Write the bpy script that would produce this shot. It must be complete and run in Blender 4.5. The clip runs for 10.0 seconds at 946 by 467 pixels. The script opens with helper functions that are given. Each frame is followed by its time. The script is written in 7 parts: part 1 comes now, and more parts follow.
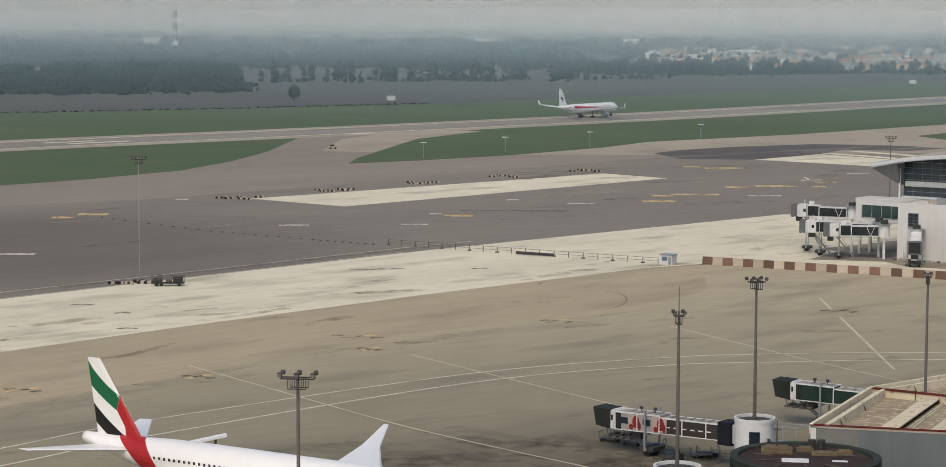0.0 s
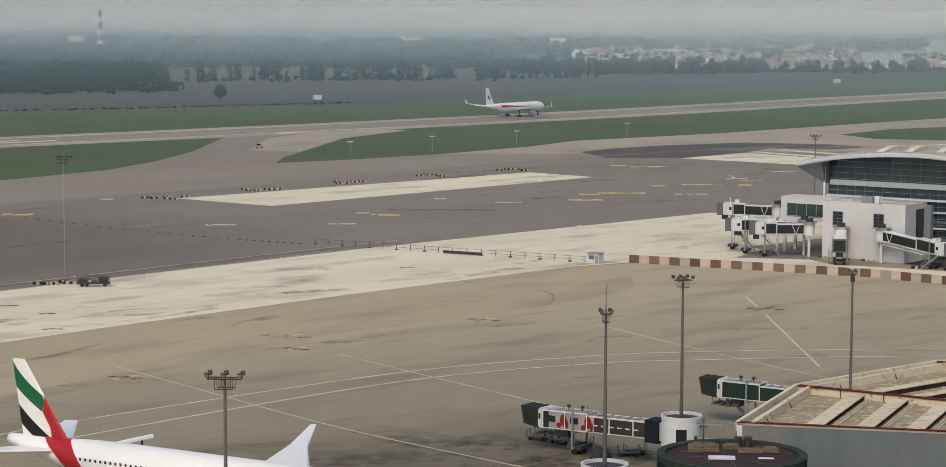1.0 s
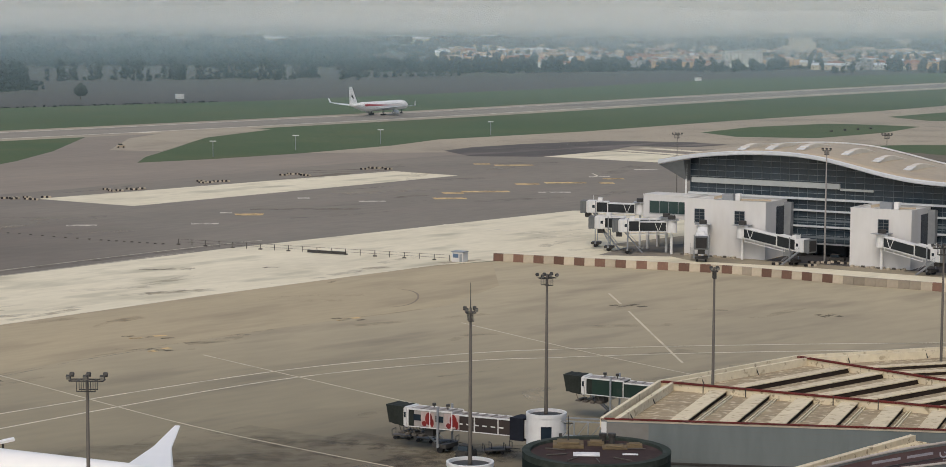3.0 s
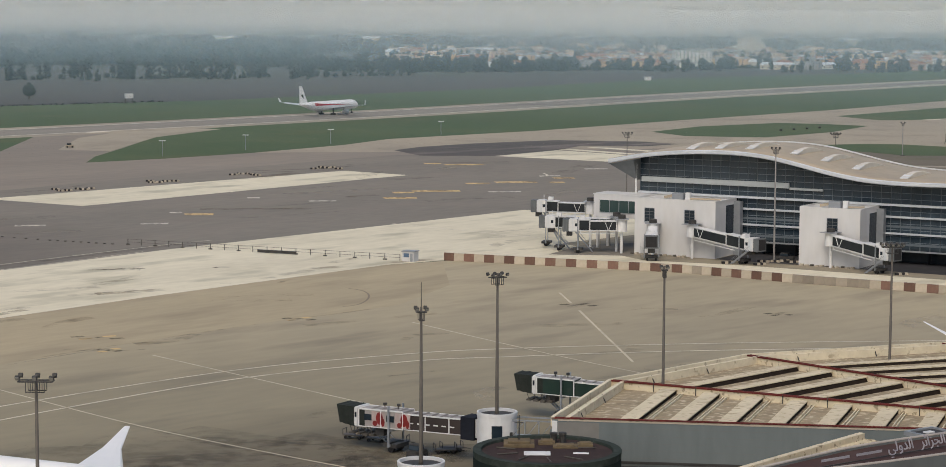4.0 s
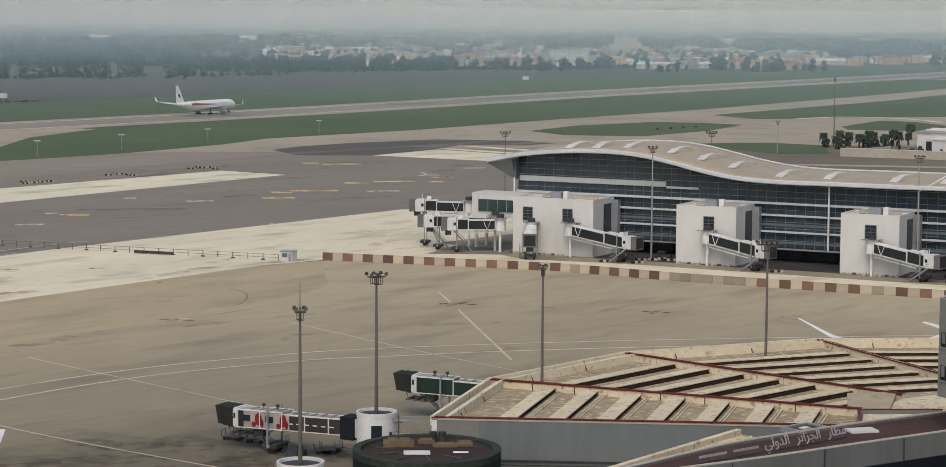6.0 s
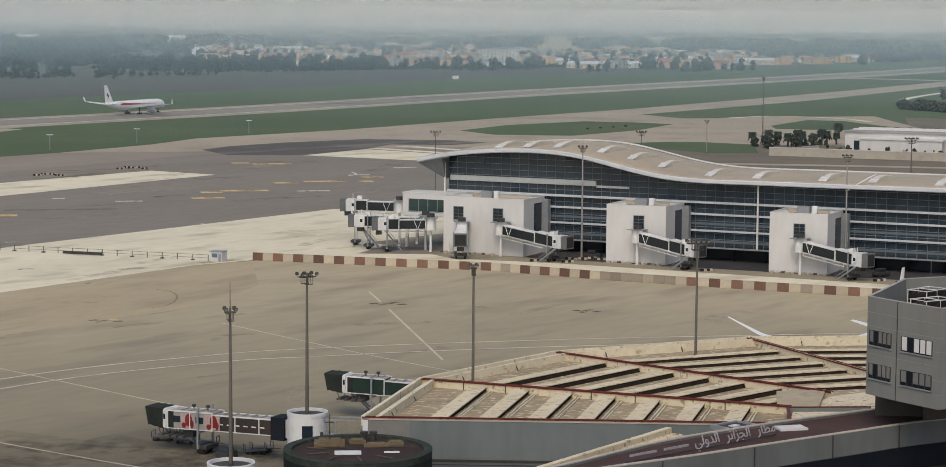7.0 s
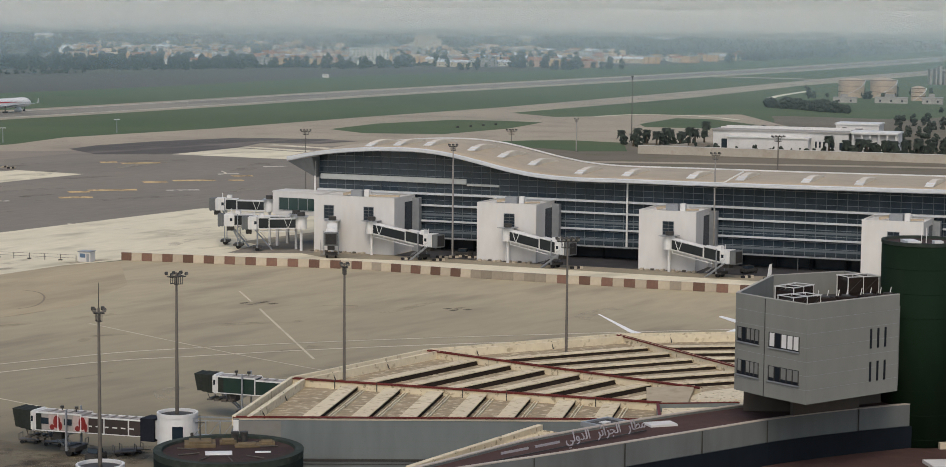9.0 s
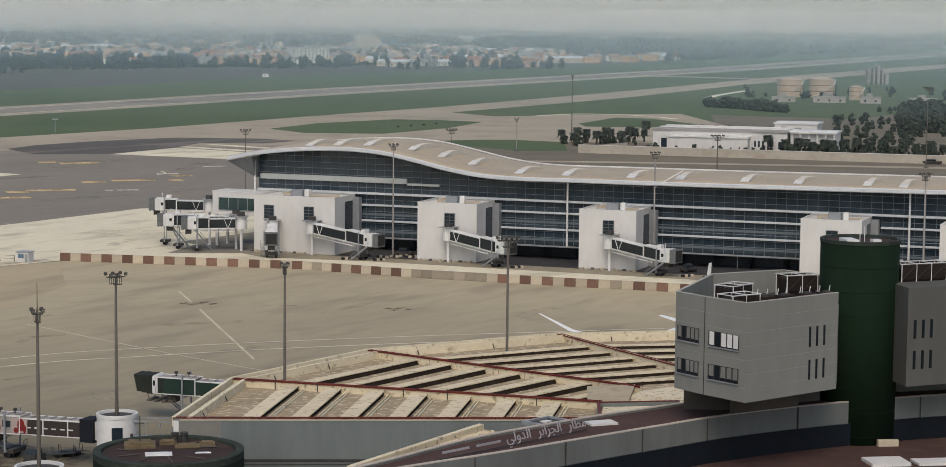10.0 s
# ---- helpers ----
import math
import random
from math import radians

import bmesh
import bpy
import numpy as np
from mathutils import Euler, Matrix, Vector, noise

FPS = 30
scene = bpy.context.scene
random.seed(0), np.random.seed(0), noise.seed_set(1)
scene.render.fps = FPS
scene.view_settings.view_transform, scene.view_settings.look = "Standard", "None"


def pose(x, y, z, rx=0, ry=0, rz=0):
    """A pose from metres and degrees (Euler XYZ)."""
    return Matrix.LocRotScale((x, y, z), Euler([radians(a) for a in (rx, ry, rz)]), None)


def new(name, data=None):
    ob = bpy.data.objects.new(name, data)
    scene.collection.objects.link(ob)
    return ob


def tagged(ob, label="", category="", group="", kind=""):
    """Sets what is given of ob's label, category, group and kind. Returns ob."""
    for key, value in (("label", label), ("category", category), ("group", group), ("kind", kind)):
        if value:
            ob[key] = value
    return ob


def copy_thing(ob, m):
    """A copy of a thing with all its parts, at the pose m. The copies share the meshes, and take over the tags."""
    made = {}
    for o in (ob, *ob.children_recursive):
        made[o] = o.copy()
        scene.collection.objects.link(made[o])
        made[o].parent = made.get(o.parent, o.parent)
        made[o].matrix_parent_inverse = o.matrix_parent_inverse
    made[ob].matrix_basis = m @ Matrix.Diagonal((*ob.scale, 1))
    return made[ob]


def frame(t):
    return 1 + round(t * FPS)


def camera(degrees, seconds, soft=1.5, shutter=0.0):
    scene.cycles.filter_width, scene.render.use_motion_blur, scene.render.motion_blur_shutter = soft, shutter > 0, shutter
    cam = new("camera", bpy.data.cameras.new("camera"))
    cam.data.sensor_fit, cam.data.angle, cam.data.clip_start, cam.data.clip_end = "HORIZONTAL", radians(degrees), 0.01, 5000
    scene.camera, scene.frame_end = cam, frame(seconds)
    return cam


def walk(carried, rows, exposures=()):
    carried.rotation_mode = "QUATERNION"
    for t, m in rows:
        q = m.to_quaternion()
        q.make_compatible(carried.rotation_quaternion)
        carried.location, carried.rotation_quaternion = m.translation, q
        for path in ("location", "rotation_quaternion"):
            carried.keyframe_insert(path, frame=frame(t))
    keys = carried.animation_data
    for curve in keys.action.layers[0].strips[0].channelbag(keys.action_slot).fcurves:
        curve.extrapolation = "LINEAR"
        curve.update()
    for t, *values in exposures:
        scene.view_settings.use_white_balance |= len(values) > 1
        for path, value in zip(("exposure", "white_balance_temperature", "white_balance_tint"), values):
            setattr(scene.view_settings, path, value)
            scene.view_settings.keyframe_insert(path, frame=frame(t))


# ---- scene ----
from itertools import product

# The camera turns on its stand at a window 65 m above the apron.
EYE = 65.0
ROWS = [
    (0.0, -7.832, -5.983, 0.132),
    (0.5, -6.779, -5.992, 0.136),
    (1.0, -5.902, -6.002, 0.167),
    (1.5, -5.108, -6.006, 0.181),
    (2.0, -4.165, -6.016, 0.192),
    (2.5, -3.196, -6.017, 0.203),
    (2.7, -2.773, -6.019, 0.211),
    (3.8, -1.360, -6.029, 0.253),
    (4.0, -0.991, -6.031, 0.261),
    (4.5, 0.000, -6.030, 0.300),
    (5.0, 0.882, -6.030, 0.307),
    (5.2, 1.117, -6.030, 0.314),
    (6.3, 2.682, -6.032, 0.354),
    (6.5, 3.004, -6.032, 0.362),
    (7.0, 4.066, -6.031, 0.396),
    (7.5, 4.838, -6.039, 0.421),
    (8.0, 5.868, -6.040, 0.474),
    (8.5, 6.764, -6.046, 0.475),
    (9.0, 7.493, -6.044, 0.511),
    (9.5, 8.175, -6.044, 0.529),
    (10.0, 9.071, -6.042, 0.553),
]
cam = camera(24.57, 10.0, 0.8)
walk(cam, [(t, pose(0, 0, EYE, 90 + pitch, 0, -yaw) @ pose(0, 0, 0, 0, 0, roll)) for t, yaw, pitch, roll in ROWS], [(0.0, -0.06, 6840, 10), (10.0, -0.09, 6840, 10)])

# ---- light: bright haze under a high veiled sun ----
world = bpy.data.worlds.new("sky")
scene.world = world
world.use_nodes = True
wn = world.node_tree.nodes
sky = wn.new("ShaderNodeTexSky")
sky.sky_type = "NISHITA"
sky.sun_disc = False
sky.sun_elevation, sky.sun_rotation = radians(50), radians(194)
sky.air_density, sky.dust_density, sky.ozone_density = 1.0, 3.0, 1.0
wn["Background"].inputs["Strength"].default_value = 0.15
world.node_tree.links.new(sky.outputs[0], wn["Background"].inputs["Color"])

sun_data = bpy.data.lights.new("sun", "SUN")
sun_data.energy, sun_data.angle, sun_data.color = 1.15, radians(30), (1.0, 0.93, 0.82)
sun = new("sun", sun_data)
sun.matrix_world = pose(0, 0, 300, 40, 0, -14)


# ---- materials ----
MATS = {}


def mat(name, a, b=None, rough=0.8, size=1.0, big=20.0, metal=0.0, bump=0.0, spread=0.5, stain=None, stain_size=8.0, stain_amount=0.4, stretch=(1, 1, 1), per_object=0.0, spec=0.3, turn=0.0, edge=(0.52, 0.72)):
    """A surface whose colour wanders between a and b at two sizes (metres), with optional stains."""
    if name in MATS:
        return MATS[name]
    b = b or tuple(c * 0.8 for c in a)
    m = bpy.data.materials.new(name)
    m.use_nodes = True
    n, l = m.node_tree.nodes, m.node_tree.links
    p = n["Principled BSDF"]
    p.inputs["Roughness"].default_value, p.inputs["Metallic"].default_value = rough, metal
    p.inputs["Specular IOR Level"].default_value = spec
    tc = n.new("ShaderNodeTexCoord")
    mp = n.new("ShaderNodeMapping")
    mp.vector_type = "TEXTURE"
    mp.inputs["Scale"].default_value = tuple(1 / k for k in stretch)
    mp.inputs["Rotation"].default_value = (0, 0, radians(-turn))
    l.new(tc.outputs["Object"], mp.inputs[0])

    def noise_at(metres, detail):
        t = n.new("ShaderNodeTexNoise")
        t.inputs["Scale"].default_value, t.inputs["Detail"].default_value = 1.0 / metres, detail
        l.new(mp.outputs[0], t.inputs["Vector"])
        return t

    def mix(fac, c1, c2):
        x = n.new("ShaderNodeMix")
        x.data_type = "RGBA"
        for sock, v in ((x.inputs[0], fac), (x.inputs[6], c1), (x.inputs[7], c2)):
            if isinstance(v, bpy.types.NodeSocket):
                l.new(v, sock)
            else:
                sock.default_value = v if isinstance(v, float) else (*v, 1)
        return x.outputs[2]

    def ramp(sock, lo, hi):
        r = n.new("ShaderNodeMapRange")
        r.inputs["From Min"].default_value, r.inputs["From Max"].default_value = lo, hi
        l.new(sock, r.inputs["Value"])
        return r.outputs[0]

    fine, wide = noise_at(size, 5), noise_at(big, 4)
    half = 0.5 - 0.5 * spread * 0.6
    add = n.new("ShaderNodeMath")
    add.operation = "ADD"
    l.new(ramp(fine.outputs[0], 0.25, 0.75), add.inputs[0])
    l.new(ramp(wide.outputs[0], 0.3, 0.7), add.inputs[1])
    col = mix(ramp(add.outputs[0], 2 * half - 0.4, 2.4 - 2 * half), a, b)
    if stain:
        s = noise_at(stain_size, 6)
        k = ramp(s.outputs[0], *edge)
        mul = n.new("ShaderNodeMath")
        mul.operation = "MULTIPLY"
        mul.inputs[1].default_value = stain_amount
        l.new(k, mul.inputs[0])
        col = mix(mul.outputs[0], col, stain)
    if per_object:
        oi = n.new("ShaderNodeObjectInfo")
        hs = n.new("ShaderNodeHueSaturation")
        l.new(col, hs.inputs["Color"])
        mr = n.new("ShaderNodeMapRange")
        mr.inputs["To Min"].default_value, mr.inputs["To Max"].default_value = 1 - per_object, 1 + per_object
        l.new(oi.outputs["Random"], mr.inputs["Value"])
        l.new(mr.outputs[0], hs.inputs["Value"])
        col = hs.outputs[0]
    l.new(col, p.inputs["Base Color"])
    if bump:
        bm_ = n.new("ShaderNodeBump")
        bm_.inputs["Strength"].default_value, bm_.inputs["Distance"].default_value = 0.6, bump
        l.new(fine.outputs[0], bm_.inputs["Height"])
        l.new(bm_.outputs[0], p.inputs["Normal"])
    MATS[name] = m
    return m


def island_mat(name, a, b, rough=0.9, size=1.5, vary=0.4):
    """Leaves or clumps: each loose piece takes its own tone between a and b."""
    m = mat(name, a, b, rough, size, size * 8)
    n, l = m.node_tree.nodes, m.node_tree.links
    geo = n.new("ShaderNodeNewGeometry")
    hs = n.new("ShaderNodeHueSaturation")
    mr = n.new("ShaderNodeMapRange")
    mr.inputs["To Min"].default_value, mr.inputs["To Max"].default_value = 1 - vary, 1 + vary
    l.new(geo.outputs["Random Per Island"], mr.inputs["Value"])
    l.new(mr.outputs[0], hs.inputs["Value"])
    p = n["Principled BSDF"]
    src = p.inputs["Base Color"].links[0].from_socket
    l.new(src, hs.inputs["Color"])
    l.new(hs.outputs[0], p.inputs["Base Color"])
    return m


FIELD = mat("field", (0.105, 0.098, 0.086), (0.068, 0.068, 0.062), 1.0, 15, 160, spread=0.9, stain=(0.10, 0.105, 0.07), stain_size=120, stain_amount=0.6, stretch=(1, 0.4, 1))
GRASS = mat("mown_grass", (0.06, 0.102, 0.048), (0.092, 0.12, 0.06), 1.0, 4, 60, spread=0.7, stain=(0.14, 0.125, 0.06), stain_size=45, stain_amount=0.35)
ASPHALT = mat("dark_asphalt", (0.245, 0.218, 0.178), (0.172, 0.156, 0.131), 0.85, 3, 45, spread=0.9, stain=(0.24, 0.205, 0.17), stain_size=18, stain_amount=0.5, stretch=(0.35, 1, 1), turn=-52)
ASPHALT_BROWN = mat("weathered_asphalt", (0.285, 0.245, 0.198), (0.21, 0.182, 0.152), 0.85, 4, 55, spread=0.9, stain=(0.30, 0.25, 0.195), stain_size=30, stain_amount=0.5, stretch=(0.35, 1, 1), turn=-52)
ASPHALT_FRESH = mat("fresh_asphalt", (0.125, 0.11, 0.095), (0.075, 0.068, 0.062), 0.8, 3, 30, spread=1.0, stain=(0.24, 0.205, 0.17), stain_size=16, stain_amount=0.8, stretch=(0.3, 1, 1), turn=-45)
APRON_BAND = mat("warm_apron", (0.445, 0.372, 0.242), (0.345, 0.293, 0.195), 0.85, 2, 30, spread=1.0, stain=(0.22, 0.185, 0.13), stain_size=12, stain_amount=0.5, stretch=(0.3, 1, 1), turn=-52)
APRON = mat("tan_apron", (0.455, 0.388, 0.255), (0.335, 0.29, 0.20), 0.8, 3, 42, spread=1.0, stain=(0.19, 0.165, 0.125), stain_size=11, stain_amount=0.55, stretch=(0.3, 1, 1), turn=-48)
CONCRETE = mat("pale_concrete", (0.76, 0.70, 0.535), (0.58, 0.53, 0.395), 0.8, 2.5, 30, spread=0.9, stain=(0.37, 0.345, 0.245), stain_size=11, stain_amount=0.8, stretch=(0.4, 1, 1), turn=-52)
TAXI = mat("taxiway_tan", (0.40, 0.345, 0.258), (0.305, 0.267, 0.206), 0.85, 4, 60, spread=0.8, stain=(0.17, 0.155, 0.13), stain_size=30)
RUNWAY = mat("runway_asphalt", (0.30, 0.27, 0.225), (0.21, 0.193, 0.165), 0.85, 5, 50, spread=0.9, stain=(0.10, 0.097, 0.09), stain_size=30, stain_amount=0.6, stretch=(0.3, 1, 1), turn=-52)
EARTH = mat("bare_earth", (0.19, 0.165, 0.125), (0.135, 0.12, 0.092), 1.0, 3, 40, spread=0.9, stain=(0.10, 0.11, 0.05), stain_size=20)
PAINT_LINE = mat("line_paint", (0.74, 0.68, 0.54), (0.58, 0.53, 0.42), 0.7, 1.2, 9, spread=1.0, stain=(0.27, 0.24, 0.19), stain_size=5, stain_amount=0.7)
FAINT_LINE = mat("faint_line_paint", (0.62, 0.555, 0.42), (0.48, 0.43, 0.325), 0.7, 1.2, 9, spread=1.0, stain=(0.32, 0.28, 0.21), stain_size=4, stain_amount=0.8)
TYRE_MARK = mat("tyre_rubber_mark", (0.20, 0.165, 0.12), (0.25, 0.21, 0.155), 0.9, 1, 8)
WHITE = mat("white_render", (0.615, 0.615, 0.61), (0.54, 0.54, 0.535), 0.7, 1.5, 9, stain=(0.5, 0.47, 0.42), stain_size=5, stain_amount=0.35, stretch=(1, 1, 0.3))
METAL_WHITE = mat("white_metal", (0.70, 0.705, 0.70), (0.60, 0.605, 0.60), 0.45, 0.8, 5, stain=(0.45, 0.42, 0.38), stain_size=3, stain_amount=0.3, spec=0.5)
ROOF_TAN = mat("roof_membrane", (0.44, 0.37, 0.27), (0.35, 0.295, 0.215), 0.6, 2, 18, spread=0.7, stain=(0.28, 0.25, 0.21), stain_size=7, stain_amount=0.4)
HOOD = mat("pale_hood", (0.66, 0.61, 0.52), (0.56, 0.52, 0.44), 0.5, 1, 5)
GLASS_DARK = mat("dark_glazing", (0.011, 0.019, 0.028), (0.032, 0.046, 0.06), 0.15, 2.6, 7, spread=1.0, spec=0.35)
FRAME_GREY = mat("grey_aluminium", (0.32, 0.34, 0.36), (0.25, 0.27, 0.29), 0.4, 1, 6, metal=0.3)
FRAME_DARK = mat("dark_mullion", (0.125, 0.15, 0.172), (0.09, 0.11, 0.128), 0.4, 1, 6)
TRANSOM = mat("transom_metal", (0.20, 0.24, 0.27), (0.15, 0.18, 0.205), 0.4, 1, 6)
SHADE_BAND = mat("sunshade_metal", (0.60, 0.63, 0.66), (0.51, 0.54, 0.57), 0.4, 1, 6, metal=0.2)
SHADED_ASPHALT = mat("shade_darkened_asphalt", (0.05, 0.05, 0.054), (0.035, 0.035, 0.039), 0.7, 2, 12, stain=(0.09, 0.085, 0.08), stain_size=5)
SIGN_ORANGE = mat("sign_orange", (0.42, 0.16, 0.05), (0.34, 0.13, 0.045), 0.6, 0.5, 2)
STEEL = mat("galvanised_steel", (0.118, 0.105, 0.09), (0.085, 0.077, 0.067), 0.6, 0.6, 4, metal=0.2)
STEEL_PALE = mat("pale_galvanised_steel", (0.27, 0.26, 0.245), (0.21, 0.20, 0.19), 0.5, 0.6, 4, metal=0.2)
STEEL_DARK = mat("dark_steel", (0.055, 0.053, 0.05), (0.035, 0.034, 0.033), 0.6, 0.5, 3)
RUBBER = mat("black_rubber", (0.018, 0.018, 0.019), (0.028, 0.027, 0.027), 0.8, 0.4, 2)
ROOFLIGHT_SHADE = mat("rooflight_shade_brown", (0.030, 0.022, 0.017), (0.018, 0.013, 0.010), 0.9, 0.8, 4, spec=0.1)
BRIDGE_GLASS = mat("bridge_glazing", (0.028, 0.034, 0.038), (0.012, 0.016, 0.019), 0.3, 1.5, 5, spread=1.0, spec=0.3)
BLUE_GLASS = mat("side_glazing_blue", (0.008, 0.018, 0.032), (0.018, 0.032, 0.05), 0.2, 2.0, 6, spread=1.0, spec=0.4)
BAND_GREY = mat("grey_band_metal", (0.44, 0.47, 0.47), (0.37, 0.395, 0.40), 0.5, 1, 6, metal=0.2)
LAMP_GLASS = mat("lamp_glass", (0.30, 0.29, 0.26), (0.2, 0.2, 0.19), 0.2, 0.5, 2, spec=0.6)
ROOF_BEIGE = mat("beige_roof_concrete", (0.70, 0.625, 0.465), (0.52, 0.455, 0.33), 0.85, 1.0, 8, spread=0.9, bump=0.02, stain=(0.18, 0.135, 0.08), stain_size=0.8, stain_amount=0.7, edge=(0.58, 0.65))
SHED_TOP = mat("cream_roof_concrete", (0.69, 0.61, 0.44), (0.53, 0.455, 0.32), 0.9, 0.8, 6, spread=0.8, bump=0.02, stain=(0.27, 0.20, 0.115), stain_size=0.7, stain_amount=0.6, edge=(0.57, 0.63), stretch=(0.7, 1, 1), turn=-15)
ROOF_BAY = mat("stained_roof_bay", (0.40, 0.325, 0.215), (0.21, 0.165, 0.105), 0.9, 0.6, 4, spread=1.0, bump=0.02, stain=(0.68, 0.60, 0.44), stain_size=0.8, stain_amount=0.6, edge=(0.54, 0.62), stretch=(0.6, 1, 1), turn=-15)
RED_TRIM = mat("red_brown_trim", (0.13, 0.018, 0.013), (0.085, 0.014, 0.011), 0.6, 0.8, 4)
WALL_GREY = mat("grey_wall_panels", (0.165, 0.18, 0.172), (0.135, 0.147, 0.142), 0.6, 1.5, 10, stain=(0.12, 0.125, 0.12), stain_size=3, stain_amount=0.35, stretch=(1, 1, 0.25))
TOWER_GREY = mat("tower_cladding", (0.215, 0.222, 0.205), (0.185, 0.192, 0.178), 0.7, 1.5, 8, stain=(0.19, 0.19, 0.175), stain_size=3, stain_amount=0.3, stretch=(1, 1, 0.3))
SHED_BEIGE = mat("beige_roof_cover", (0.44, 0.375, 0.265), (0.36, 0.305, 0.215), 0.85, 1.2, 7, stain=(0.2, 0.16, 0.1), stain_size=2)
OVERHANG_WALL = mat("overhang_shade_render", (0.095, 0.085, 0.074), (0.075, 0.067, 0.058), 0.8, 1.2, 7)
PANE_PANEL = mat("grey_pane_panel", (0.20, 0.205, 0.195), (0.15, 0.155, 0.148), 0.6, 0.5, 3)
TEAL_GLASS = mat("teal_glazing", (0.02, 0.045, 0.045), (0.035, 0.065, 0.063), 0.15, 2, 5, spread=1.0, spec=0.4)
LETTER = mat("dull_letter_metal", (0.36, 0.34, 0.36), (0.24, 0.228, 0.245), 0.5, 0.5, 3, spread=0.9)
WING_COPING = mat("wing_coping", (0.46, 0.41, 0.36), (0.37, 0.33, 0.29), 0.7, 0.8, 5)
WING_GREY = mat("wing_parapet_panels", (0.145, 0.16, 0.157), (0.12, 0.133, 0.13), 0.7, 1.5, 8, stain=(0.10, 0.105, 0.10), stain_size=3, stain_amount=0.4, stretch=(1, 1, 0.3))
COPING = mat("tower_coping", (0.40, 0.39, 0.36), (0.32, 0.315, 0.29), 0.7, 0.8, 5)
SHED_TAN = mat("dusty_tan_panel", (0.215, 0.21, 0.195), (0.175, 0.172, 0.16), 0.8, 1.2, 7, stain=(0.16, 0.14, 0.11), stain_size=2)
GREEN_DARK = mat("dark_green_cladding", (0.0048, 0.0165, 0.0072), (0.0036, 0.012, 0.0055), 0.85, 1.2, 6, spec=0.15, stain=(0.012, 0.02, 0.013), stain_size=2.5, stretch=(1, 1, 0.3))
DRUM_ROOF = mat("dark_plant_roof", (0.030, 0.017, 0.015), (0.045, 0.026, 0.022), 0.9, 1.0, 5, spread=0.9, stain=(0.075, 0.05, 0.04), stain_size=2, stain_amount=0.5)
PLINTH = mat("weathered_plinth", (0.19, 0.145, 0.082), (0.09, 0.067, 0.041), 0.9, 0.8, 4, spread=0.9)
PIER_WALL = mat("pier_wall_panels", (0.162, 0.19, 0.193), (0.132, 0.156, 0.159), 0.6, 1.5, 10, stain=(0.115, 0.135, 0.135), stain_size=3, stain_amount=0.35, stretch=(1, 1, 0.25))
NAVY_GLASS = mat("navy_band_glass", (0.008, 0.012, 0.018), (0.005, 0.008, 0.012), 0.5, 1.5, 6, spec=0.2)
GARDEN_WALL = mat("dusty_garden_wall", (0.43, 0.40, 0.345), (0.35, 0.325, 0.28), 0.9, 1.5, 12, spread=0.9, stain=(0.28, 0.23, 0.17), stain_size=4, stain_amount=0.5)
DRUM_GREY = mat("drum_wall", (0.010, 0.016, 0.013), (0.006, 0.010, 0.008), 0.85, 1.2, 6, spec=0.1)
UNIT_BROWN = mat("dark_brown_roof_unit", (0.016, 0.012, 0.011), (0.028, 0.020, 0.017), 0.8, 0.6, 3, spread=0.9, spec=0.15)
BROWN_ROOF = mat("brown_roof", (0.075, 0.038, 0.032), (0.05, 0.028, 0.025), 0.9, 1.0, 7, spread=0.9, stain=(0.10, 0.062, 0.05), stain_size=2.5, stain_amount=0.5)
RED_BLOCK = mat("red_barrier", (0.185, 0.105, 0.077), (0.14, 0.084, 0.064), 0.8, 0.8, 4, stain=(0.30, 0.215, 0.155), stain_size=1.6, stain_amount=0.6, per_object=0.3)
WHITE_BLOCK = mat("white_barrier", (0.47, 0.41, 0.32), (0.39, 0.34, 0.265), 0.8, 0.8, 4, stain=(0.34, 0.30, 0.24), stain_size=1.6, stain_amount=0.5, per_object=0.15)
AIR_WHITE = mat("aircraft_white", (0.83, 0.82, 0.80), (0.77, 0.765, 0.755), 0.3, 2, 12, spec=0.5)
AIR_GREY = mat("aircraft_grey", (0.50, 0.51, 0.52), (0.42, 0.43, 0.44), 0.35, 2, 9, spec=0.5)
FLAG_RED = mat("livery_red", (0.42, 0.02, 0.025), (0.36, 0.018, 0.022), 0.35, 2, 9)
FLAG_GREEN = mat("livery_green", (0.012, 0.13, 0.055), (0.01, 0.11, 0.045), 0.35, 2, 9)
FLAG_BLACK = mat("livery_black", (0.012, 0.012, 0.013), (0.02, 0.02, 0.02), 0.35, 2, 9)
AD_RED = mat("advert_red", (0.22, 0.02, 0.018), (0.14, 0.018, 0.017), 0.5, 0.6, 3)
AD_PALE = mat("advert_panel", (0.46, 0.38, 0.36), (0.36, 0.29, 0.27), 0.5, 0.6, 3, stain=(0.22, 0.15, 0.14), stain_size=0.8, stain_amount=0.5)
WAGON_BLUE = mat("kiosk_blue", (0.10, 0.16, 0.25), (0.08, 0.13, 0.2), 0.5, 1, 5)


